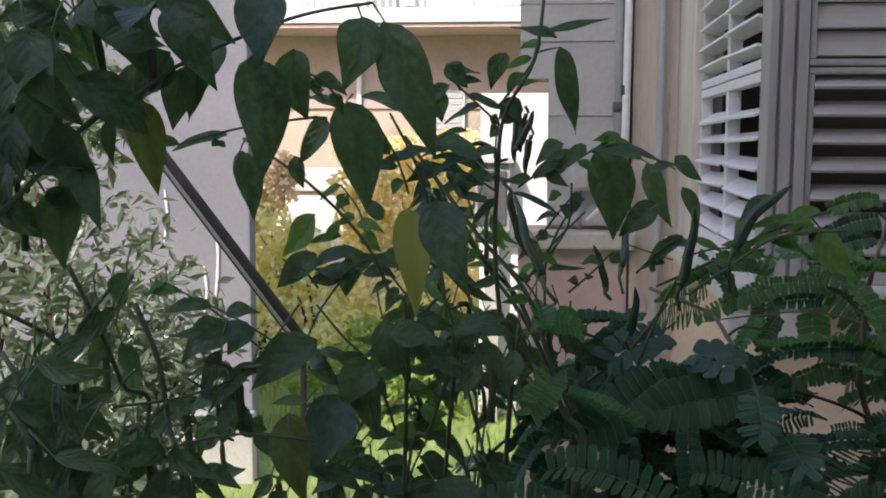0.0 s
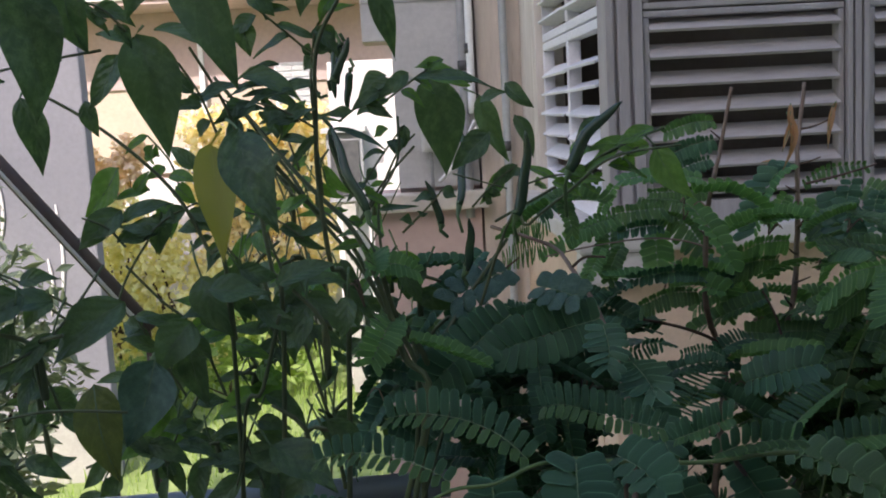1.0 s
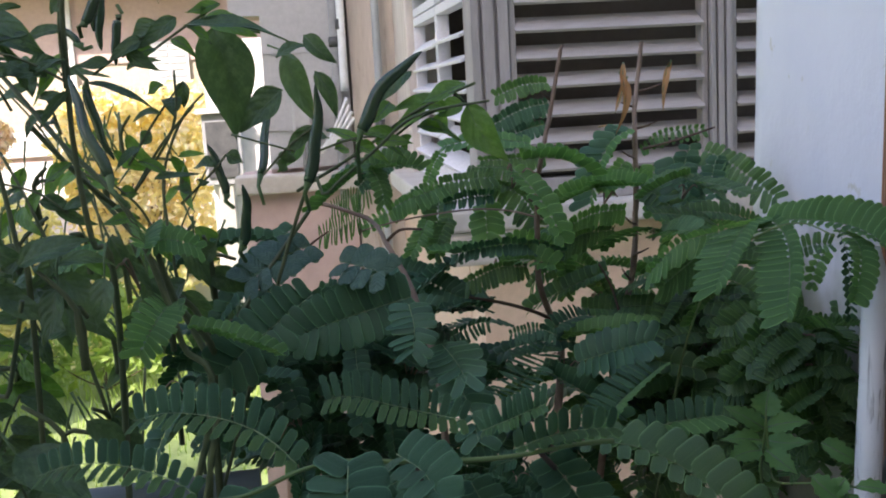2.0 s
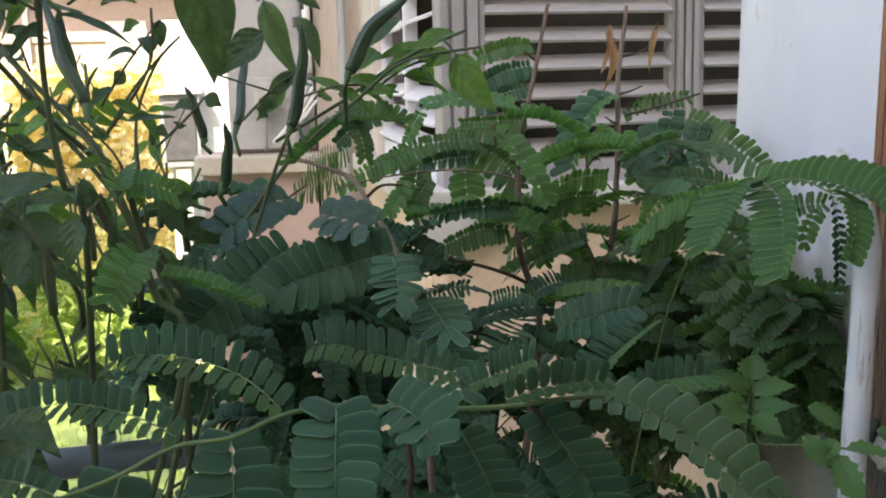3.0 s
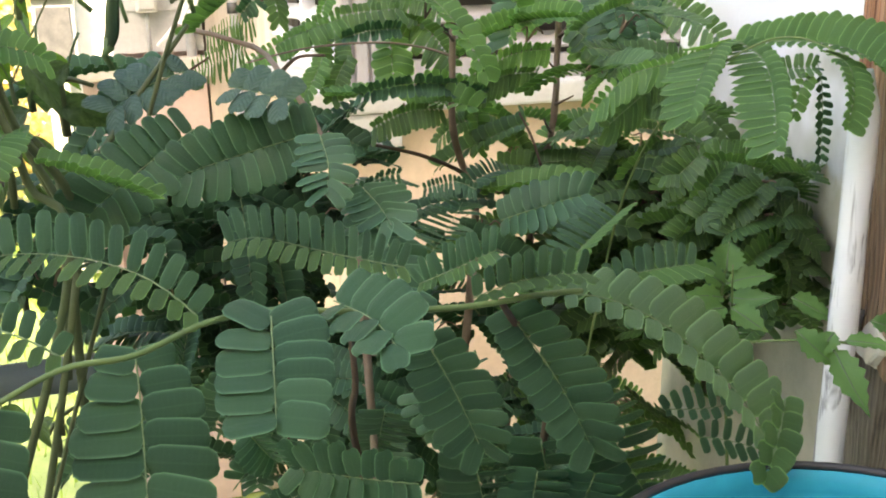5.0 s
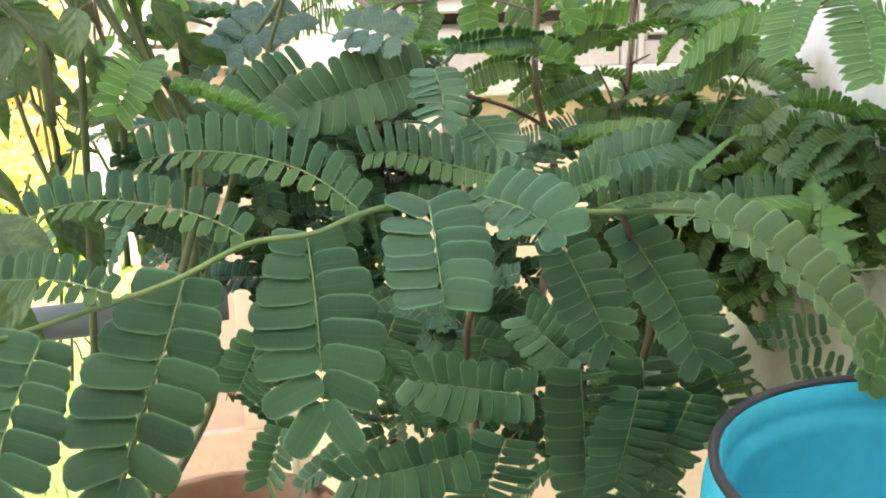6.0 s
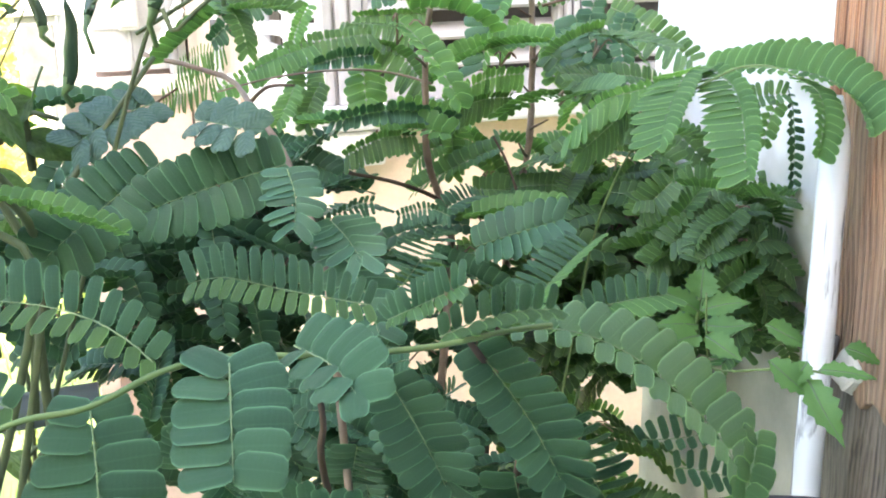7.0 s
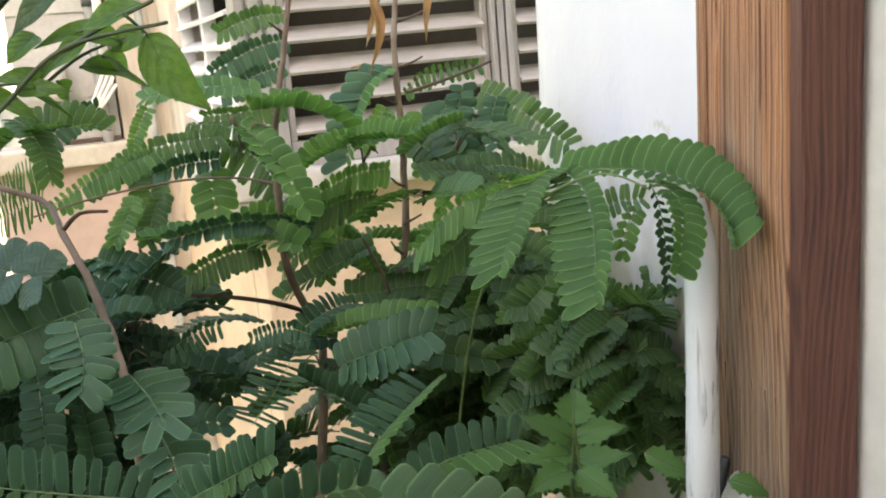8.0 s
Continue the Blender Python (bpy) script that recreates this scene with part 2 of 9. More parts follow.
M_LAWN = surface("lawn_soil", (0.23, 0.31, 0.08), (0.36, 0.44, 0.16), 2.2, 30, 0.95, 0.01, spots=((0.19, 0.15, 0.09), 0.8, 0.62))
m_w, n_w, p_w = mat("white_damp_plaster")
cw = mixc(n_w, ramp(n_w, tex(n_w, 7, 5, 0.6), [(0.32, (0, 0, 0)), (0.68, (1, 1, 1))]), (0.705, 0.69, 0.735), (0.785, 0.765, 0.79))
cw = mixc(n_w, ramp(n_w, tex(n_w, 38, 4, 0.7), [(0.66, (0, 0, 0)), (0.72, (0.8, 0.8, 0.8))]), cw, (0.60, 0.56, 0.47))
sep = n_w.nodes.new("ShaderNodeSeparateXYZ")
tc = n_w.nodes.new("ShaderNodeTexCoord")
n_w.links.new(tc.outputs["Object"], sep.inputs[0])
edge = n_w.nodes.new("ShaderNodeMath")
edge.operation = "MULTIPLY_ADD"
n_w.links.new(tex(n_w, 16, 3, 0.5), edge.inputs[0])
edge.inputs[1].default_value = 0.22
n_w.links.new(sep.outputs["Z"], edge.inputs[2])
sub = n_w.nodes.new("ShaderNodeMapRange")
sub.inputs["From Min"].default_value, sub.inputs["From Max"].default_value = 1.640, 1.600
n_w.links.new(edge.outputs[0], sub.inputs["Value"])
cw = mixc(n_w, sub.outputs[0], cw, mixc(n_w, ramp(n_w, tex(n_w, 24, 5, 0.65), [(0.35, (0, 0, 0)), (0.7, (1, 1, 1))]), (0.46, 0.44, 0.36), (0.33, 0.325, 0.26)))
n_w.links.new(cw, p_w.inputs["Base Color"])
p_w.inputs["Roughness"].default_value = 0.88
bump(n_w, tex(n_w, 90, 4, 0.6), 0.5, 0.0015, p_w)
M_WHITE = m_w
M_STAIN = surface("stained_plaster", (0.50, 0.49, 0.43), (0.64, 0.62, 0.55), 9, 90, 0.9, 0.002, spots=((0.32, 0.31, 0.25), 9.0, 0.62))
m_s, n_s, p_s = mat("white_painted_strip")
cs = mixc(n_s, ramp(n_s, tex(n_s, 9, 5, 0.6), [(0.32, (0, 0, 0)), (0.68, (1, 1, 1))]), (0.62, 0.645, 0.69), (0.74, 0.75, 0.78))
zs = n_s.nodes.new("ShaderNodeSeparateXYZ")
ts = n_s.nodes.new("ShaderNodeTexCoord")
n_s.links.new(ts.outputs["Object"], zs.inputs[0])
low = ramp(n_s, zs.outputs["Z"], [(0.0, (1, 1, 1)), (0.035, (0, 0, 0))])
streak = ramp(n_s, tex(n_s, 85, 5, 0.65, (1, 1, 0.14), 0.9), [(0.56, (0, 0, 0)), (0.62, (0.85, 0.85, 0.85))])
cs = mixc(n_s, mixc(n_s, 1.0, streak, low, "MULTIPLY"), cs, (0.17, 0.17, 0.19))
n_s.links.new(cs, p_s.inputs["Base Color"])
p_s.inputs["Roughness"].default_value = 0.6
bump(n_s, tex(n_s, 60, 3, 0.6), 0.5, 0.001, p_s)
M_STRIP = m_s
M_PLASTIC = surface("white_plastic", (0.72, 0.73, 0.75), (0.82, 0.82, 0.83), 9, 60, 0.5, 0.0005)
M_CREAM = surface("cream_plaster", (0.62, 0.57, 0.52), (0.70, 0.66, 0.61), 5, 80, 0.9, 0.001)
M_TAN = surface("tan_render", (0.62, 0.44, 0.31), (0.70, 0.53, 0.39), 4, 60, 0.92, 0.002, spots=((0.48, 0.32, 0.22), 3.0, 0.63))
M_CORNER = surface("peach_painted_corner", (0.52, 0.445, 0.38), (0.66, 0.60, 0.54), 5, 60, 0.85, 0.002, stretch=(2, 2, 0.3), spots=((0.33, 0.24, 0.18), 9.0, 0.6))
M_SILL = surface("old_white_ledge", (0.492, 0.451, 0.394), (0.590, 0.566, 0.525), 8, 60, 0.8, 0.002, spots=((0.38, 0.31, 0.25), 7.0, 0.64))
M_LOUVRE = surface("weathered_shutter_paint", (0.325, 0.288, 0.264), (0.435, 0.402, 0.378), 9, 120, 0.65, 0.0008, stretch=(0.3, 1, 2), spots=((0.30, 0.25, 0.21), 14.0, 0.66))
# side shutters: a paler base colour than the front ones
M_PALE = surface("pale_side_shutter", (0.70, 0.67, 0.69), (0.80, 0.78, 0.80), 9, 120, 0.6, 0.0008, stretch=(0.3, 1, 2), spots=((0.42, 0.38, 0.36), 14.0, 0.68))
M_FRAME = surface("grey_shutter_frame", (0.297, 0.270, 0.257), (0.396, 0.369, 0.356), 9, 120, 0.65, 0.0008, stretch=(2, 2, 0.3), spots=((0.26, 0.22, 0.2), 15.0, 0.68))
# the gloom of the room behind the slats is put into this wall colour
M_DARKROOM = surface("room_shade_wall", (0.10, 0.085, 0.075), (0.14, 0.12, 0.105), 3, 40, 0.95, 0.002)
M_GREYWALL = surface("grey_lilac_render", (0.165, 0.163, 0.19), (0.215, 0.21, 0.235), 1.2, 40, 0.92, 0.003, spots=((0.38, 0.35, 0.34), 2.6, 0.66))
M_SIDING = surface("pale_grey_boards", (0.425, 0.421, 0.421), (0.510, 0.506, 0.501), 2, 50, 0.75, 0.002)
M_PINK = surface("pink_render", (0.47, 0.355, 0.33), (0.55, 0.43, 0.40), 1.0, 25, 0.92, 0.004)
M_PEACH = surface("sunlit_peach_wall", (0.46, 0.375, 0.29), (0.56, 0.47, 0.38), 1.0, 25, 0.9, 0.004, spots=((0.30, 0.23, 0.19), 1.6, 0.62))
M_FARWHITE = surface("sunlit_white_wall", (0.68, 0.63, 0.61), (0.78, 0.74, 0.72), 1.0, 25, 0.9, 0.004)
M_PIPE = surface("galvanised_pipe", (0.27, 0.32, 0.34), (0.38, 0.43, 0.45), 20, 150, 0.45, 0.0003, metal=0.35, stretch=(0.2, 1, 1), spots=((0.30, 0.27, 0.24), 18.0, 0.68))
M_DRAIN = surface("grey_drain_pipe", (0.34, 0.36, 0.37), (0.44, 0.46, 0.47), 6, 80, 0.5, 0.0005)
M_TEAL = surface("turquoise_plastic", (0.0008, 0.27, 0.37), (0.0014, 0.31, 0.41), 8, 120, 0.38, 0.0002)
M_TEAL.node_tree.nodes["Principled BSDF"].inputs["Specular IOR Level"].default_value = 0.15
M_RIM = surface("black_rim", (0.010, 0.0095, 0.012), (0.020, 0.018, 0.02), 20, 150, 0.5, 0.0003)
M_WOOD = wood_mat("honey_wood", (0.40, 0.175, 0.088), (0.55, 0.295, 0.17), (0.16, 0.060, 0.032), "Y", worn=(0.58, 0.44, 0.32), patches=0.45, foot_grey=0.8, grain=0.5, lines=85.0)
# dark stain deepened by the shade of the side away from the garden
M_WOODD = wood_mat("stained_shaded_wood", (0.105, 0.038, 0.027), (0.135, 0.051, 0.036), (0.066, 0.025, 0.018), "X", lines=120.0)
M_WOODG = wood_mat("grey_brown_foot_wood", (0.125, 0.098, 0.082), (0.20, 0.165, 0.14), (0.055, 0.042, 0.036), "Y", worn=(0.28, 0.25, 0.22), patches=0.4)
M_POLE = surface("brown_pole", (0.065, 0.045, 0.04), (0.11, 0.08, 0.07), 12, 120, 0.5, 0.0006, stretch=(1, 1, 0.1))
M_POLEG = surface("bright_groove", (0.78, 0.74, 0.70), (0.86, 0.82, 0.78), 12, 120, 0.4, 0.0004)
M_TERRA = surface("terracotta", (0.30, 0.15, 0.09), (0.42, 0.23, 0.15), 12, 120, 0.9, 0.0012, spots=((0.45, 0.36, 0.29), 16.0, 0.64))
M_SOIL = surface("potting_soil", (0.03, 0.022, 0.016), (0.07, 0.05, 0.035), 40, 200, 0.98, 0.004)
M_CONC = surface("concrete", (0.36, 0.34, 0.31), (0.46, 0.44, 0.40), 4, 70, 0.92, 0.002, spots=((0.25, 0.23, 0.2), 5.0, 0.64))
M_GREYBOX = surface("grey_metal_box", (0.28, 0.28, 0.29), (0.36, 0.36, 0.37), 5, 60, 0.6, 0.0008)
M_DARKMETAL = surface("dark_metal", (0.05, 0.05, 0.055), (0.09, 0.09, 0.09), 20, 100, 0.5, 0.0005)
m_glass, ng, pg = mat("window_glass")
pg.inputs["Base Color"].default_value, pg.inputs["Roughness"].default_value = (0.05, 0.06, 0.07, 1), 0.08
M_GLASS = m_glass


# ---- mesh helpers ----
def link_mesh(name, bm, material, parent=None, smooth=False):
    me = bpy.data.meshes.new(name)
    bmesh.ops.recalc_face_normals(bm, faces=bm.faces)
    bm.to_mesh(me)
    bm.free()
    for m in material if isinstance(material, (list, tuple)) else [material]:
        me.materials.append(m)
    if smooth:
        for p in me.polygons:
            p.use_smooth = True
    ob = new(name, me)
    if parent:
        ob.parent = parent
    return ob


def part(name, bm, material, parent, label="", smooth=False):
    ob = link_mesh(name, bm, material, parent, smooth)
    return tagged(ob, label) if label else ob


def empty(name, at, label, category, group="", kind=""):
    ob = new(name)
    ob.location = at
    ob.empty_display_size = 0.02
    return tagged(ob, label, category, group, kind)


def box(bm, x0, x1, y0, y1, z0, z1, bevel=0.0, m=None, index=0):
    r = bmesh.ops.create_cube(bm, size=1.0)
    v = r["verts"]
    bmesh.ops.scale(bm, vec=(x1 - x0, y1 - y0, z1 - z0), verts=v)
    bmesh.ops.translate(bm, vec=((x0 + x1) / 2, (y0 + y1) / 2, (z0 + z1) / 2), verts=v)
    if bevel:
        es = list({e for w in v for e in w.link_edges})
        v = bmesh.ops.bevel(bm, geom=es, offset=bevel, segments=2, affect="EDGES", profile=0.6)["verts"]
    if m is not None:
        bmesh.ops.transform(bm, matrix=m, verts=v)
    for f in {f for w in v for f in w.link_faces}:
        f.material_index = index
    return v


def slab(name, dims, material, bevel=0.0, parent=None, label="", category="", kind="structure"):
    bm = bmesh.new()
    box(bm, *dims, bevel=bevel)
    ob = link_mesh(name, bm, material, parent)
    return tagged(ob, label, category, kind=kind) if not parent else ob


def tube(bm, pts, radii, sides=7, cap=True):
    """A tube through the points with a radius at each."""
    pts = [Vector(p) for p in pts]
    rings, up = [], Vector((0.3, 0.2, 0.93))
    for i, p in enumerate(pts):
        d = (pts[min(i + 1, len(pts) - 1)] - pts[max(i - 1, 0)]).normalized()
        a = d.cross(up)
        if a.length < 1e-4:
            a = d.cross(Vector((1, 0, 0)))
        a.normalize()
        b = d.cross(a)
        rings.append([bm.verts.new(p + radii[i] * (math.cos(6.28318 * k / sides) * a + math.sin(6.28318 * k / sides) * b)) for k in range(sides)])
    for r0, r1 in zip(rings, rings[1:]):
        for k in range(sides):
            f = bm.faces.new((r0[k], r0[(k + 1) % sides], r1[(k + 1) % sides], r1[k]))
            f.smooth = True
    if cap:
        bm.faces.new(rings[0][::-1])
        bm.faces.new(rings[-1])


def spline(pts, steps=5):
    """Points of a smooth curve through the given ones."""
    P = [Vector(p) for p in pts]
    if len(P) < 3:
        return [P[0].lerp(P[-1], k / steps) for k in range(steps + 1)]
    out = []
    for i in range(len(P) - 1):
        a, b, c, d = P[max(i - 1, 0)], P[i], P[i + 1], P[min(i + 2, len(P) - 1)]
        for k in range(steps):
            s = k / steps
            out.append(0.5 * ((2 * b) + (c - a) * s + (2 * a - 5 * b + 4 * c - d) * s * s + (3 * b - a - 3 * c + d) * s ** 3))
    return out + [P[-1]]


def stem(parent, name, pts, r0, r1, material, knots=0.0, label=""):
    bm = bmesh.new()
    c = spline(pts, 6)
    n = len(c) - 1
    rad = [(r0 + (r1 - r0) * i / n) * (1 + knots * (0.5 if i % 6 == 0 else random.uniform(-0.15, 0.12))) for i in range(n + 1)]
    if knots:
        c = [p + Vector((random.uniform(-1, 1), random.uniform(-1, 1), random.uniform(-1, 1))) * r0 * 0.25 for p in c]
    tube(bm, c, rad, 8)
    return part(name, bm, material, parent, label)


# ---- the large structure ----
# ground: one sheet of lawn to the horizon
bm = bmesh.new()
N = 40
grid = [[bm.verts.new((-14 + 28 * i / N, 0.9 + 16 * j / N, 0.05 * noise.noise(Vector((i * 0.35, j * 0.35, 0))) - 0.02)) for j in range(N + 1)] for i in range(N + 1)]
for i in range(N):
    for j in range(N):
        bm.faces.new((grid[i][j], grid[i + 1][j], grid[i + 1][j + 1], grid[i][j + 1]))
far = [bm.verts.new((x, y, -0.05)) for x, y in ((-600, -600), (600, -600), (600, 600), (-600, 600))]
bm.faces.new(far)
tagged(link_mesh("ground", bm, M_LAWN), "sunlit yellow-green lawn in the garden", "lawn", kind="structure")

# the terrace: floor, side wall, and unseen walls and slab added to shape its shade
slab("floor", (-6.0, 3.2, -3.2, 0.56, 0.0, 0.18), M_CONC, label="plain concrete terrace floor", category="floor")
slab("wall_shade_high", (-2.1, 3.6, -3.5, -3.2, 0.0, 7.6), M_CREAM, label="unseen cream wall added to keep the sun off the terrace", category="wall")
slab("wall_shade_low", (-6.0, -2.103, -3.5, -3.2, 0.0, 4.4), M_CREAM, label="unseen lower cream wall that lets the sun reach the lawn", category="wall")
slab("ceiling", (-4.0, 3.5, -3.2, -1.0, 2.84, 3.0), M_CREAM, label="unseen cream slab added to cut sky light on the terrace", category="ceiling")
slab("wall_side", (3.2, 3.5, -3.2, 0.4, 0.18, 2.8), M_CREAM, label="cream plastered side wall", category="wall")
slab("wall_parapet", (-6.0, 0.892, 0.56, 0.86, 0.0, 1.12), M_STAIN, 0.008, label="stained plaster parapet under the plants", category="parapet")

# right-hand wall: its white end face runs a little askew, damp-stained low down
def end_x(y, z):
    return 0.8757 + 0.1424 * (y - 0.639) + (0.003 + 0.117 * (y - 0.639)) * (z - 1.5)


bm = bmesh.new()
nz, ny = 60, 14
cells = [[bm.verts.new((end_x(0.60 + 0.2356 * j / ny, 1.10 + 1.7 * i / nz) + 0.0014 * noise.noise(Vector((j * 0.6, i * 0.25, 3.0))), 0.60 + 0.2356 * j / ny + (0.0012 * noise.noise(Vector((i * 0.6, 0, 7))) if j == ny else 0), 1.10 + 1.7 * i / nz))
          for j in range(ny + 1)] for i in range(nz + 1)]
for i in range(nz):
    for j in range(ny):
        bm.faces.new((cells[i][j], cells[i][j + 1], cells[i + 1][j + 1], cells[i + 1][j])).smooth = True
back = [bm.verts.new((3.0, y, z)) for y, z in ((0.60, 1.10), (0.8356, 1.10), (0.8356, 2.80), (0.60, 2.80))]
bm.faces.new([cells[i][ny] for i in range(nz + 1)] + [back[2], back[1]])
bm.faces.new([cells[nz][j] for j in range(ny + 1)] + [back[2], back[3]])
bm.faces.new([cells[i][0] for i in range(nz, -1, -1)] + [back[0], back[3]])
box(bm, 0.895, 3.0, 0.60, 0.8356, 0.0, 1.098)
tagged(link_mesh("wall_end", bm, M_WHITE), "white plastered wall end with a damp stain low down", "wall", kind="structure")
bm = bmesh.new()
box(bm, 0.8785, 3.2, 0.40, 0.598, 0.0, 2.80, 0.004)
for v in bm.verts:
    if v.co.x < 1.0:
        v.co.x += 0.020 * (v.co.z - 1.5)
tagged(link_mesh("wall_inner", bm, M_CREAM), "cream plastered wall beside the wooden post", "wall", kind="structure")

# wooden door post: honey face to the garden, dark face (stain and painted-in shade) to the terrace; it leans a little
post = empty("door_post", (0.857, 0.564, 1.40), "weathered wooden door post with open grain and a knot", "post")
post.matrix_basis = pose(0.8557, 0.566, 1.42, 0, 1.0, -12.0)
bm = bmesh.new()
box(bm, 0.0, 0.024, 0.002, 0.071, 0.004, 1.3, 0.0015)
bmesh.ops.subdivide_edges(bm, edges=[e for e in bm.edges if abs(e.verts[0].co.y - e.verts[1].co.y) > 0.03], cuts=14)
for v in bm.verts:
    if v.co.z < 0.02:
        v.co.z += 0.010 * noise.noise(Vector((v.co.y * 95, 2.0, 4.0)))
part("honey_face_board", bm, M_WOOD, post, "honey-coloured grooved board")
bm = bmesh.new()
box(bm, 0.003, 0.024, 0.002, 0.071, -0.298, 0.018, 0.002)
part("foot_board", bm, M_WOODG, post, "grey-brown foot of the board")
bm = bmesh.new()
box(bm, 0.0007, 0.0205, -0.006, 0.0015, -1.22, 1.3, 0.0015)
part("dark_face_board", bm, M_WOODD, post, "dark-stained board with the terrace side's shade in its colour")
for k in range(11):
    yy = 0.008 + 0.0056 * k + 0.0014 * math.sin(k * 2.3)
    bm = bmesh.new()
    tube(bm, spline([(0.0, yy, 0.016), (-0.0001, yy + 0.0010 * math.sin(k), 0.06), (-0.0001, yy - 0.001 * math.cos(k * 1.7), 0.1), (0.0, yy, 1.0)], 5), [0.0003 + 0.0001 * (k % 3)] * 16, 5)
    part("grain_ridge", bm, M_WOOD, post)
bm = bmesh.new()
box(bm, -0.002, 0.004, -0.007, 0.008, -0.009, 0.006, 0.002)
bmesh.ops.subdivide_edges(bm, edges=bm.edges, cuts=1)
for v in bm.verts:
    v.co += Vector((0.001, 0.003, 0.003)) * noise.noise(v.co * 200)
o = part("split_splinter", bm, M_STAIN, post, "torn pale splinter at the foot")
o.matrix_local = pose(-0.0015, 0.033, 0.014, 35, 10, 0)
bm = bmesh.new()
tube(bm, [(-0.001, 0.047, 0.006), (-0.003, 0.0465, 0.014), (-0.001, 0.046, 0.024)], [0.0015, 0.0022, 0.0016], 8)
part("rusty_nail", bm, M_DARKMETAL, post)

# white painted pipe before the joint of wall and post; it leans a little and ends at shoulder height
bm = bmesh.new()
pts, rad = [], []
for k in range(61):
    z = -0.378 + 0.421 * k / 60
    pts.append((0.0006 * noise.noise(Vector((z * 22, 1, 5))), 0.0006 * noise.noise(Vector((z * 25, 4, 9))), z))
    rad.append((0.0057 + 0.0004 * noise.noise(Vector((z * 30, 2, 7)))) * (1.0 if k < 58 else (60.6 - k) / 2.9))
tube(bm, pts, rad, 20)
o = tagged(link_mesh("white_pipe", bm, M_STRIP), "short white painted pipe with black mould streaks", "pipe")
o.matrix_basis = pose(0.8497, 0.601, 1.5, 0, 1.8, 0)

# railing pipe over the parapet
bm = bmesh.new()
tube(bm, [(-3.9 + 4.473 * k / 12, 0.757 + 0.0006 * math.sin(k), 1.3365 + 0.0058 * k) for k in range(13)], [0.0085] * 13, 16)
rail = tagged(link_mesh("railing_pipe", bm, M_PIPE), "grey galvanised railing pipe with a cut end", "railing")
bm = bmesh.new()
for xx in (-3.4, -2.2, -1.0, 0.18):
    tube(bm, [(xx, 0.757, 1.115), (xx, 0.757, 1.337 + 0.0058 * (xx + 3.9) / 4.473 * 12)], [0.006, 0.006], 10)
part("support", bm, M_PIPE, rail)


# ---- the bay opposite: tan wall, ledge, louvred shutters on two sides ----
slab("wall_bay_front", (0.93, 3.4, 2.0, 2.14, 0.0, 1.362), M_TAN, 0.006, label="tan rendered wall under the shutters", category="wall")
slab("wall_bay_side", (0.93, 1.07, 2.143, 3.30, 0.0, 1.362), M_TAN, label="tan rendered side wall of the bay", category="wall")
slab("wall_bay_back", (0.992, 3.4, 3.12, 3.30, 0.0, 2.72), M_DARKROOM, label="inner wall behind the shutters with the room's shade in its colour", category="wall")
slab("wall_bay_end", (3.25, 3.4, 2.143, 3.117, 0.0, 2.72), M_DARKROOM, label="inner end wall of the bay with the room's shade in its colour", category="wall")
slab("wall_bay_ceiling", (0.90, 3.45, 1.97, 3.32, 2.72, 2.9), M_TAN, label="tan rendered roof slab of the bay", category="ceiling")
bm = bmesh.new()
box(bm, 0.862, 3.4, 1.955, 2.10, 1.362, 1.402, 0.006)
box(bm, 0.862, 1.05, 2.10, 2.96, 1.362, 1.402, 0.006)
box(bm, 0.866, 1.02, 1.962, 2.02, 1.300, 1.362, 0.008)
tagged(link_mesh("ledge_bay", bm, M_SILL), "stained off-white window ledge with a corner block", "ledge", kind="structure")


def slat_mesh(length, width, tilt, paint):
    """A weathered shutter slat along x, its outer edge (towards -y) lower."""
    bm = bmesh.new()
    box(bm, 0, length, -width / 2, width / 2, -0.0032, 0.0032, 0.0014)
    bmesh.ops.rotate(bm, cent=(0, 0, 0), matrix=Matrix.Rotation(radians(tilt), 3, "X"), verts=bm.verts)
    me = bpy.data.meshes.new("slat")
    bm.to_mesh(me)
    bm.free()
    me.materials.append(paint)
    return me


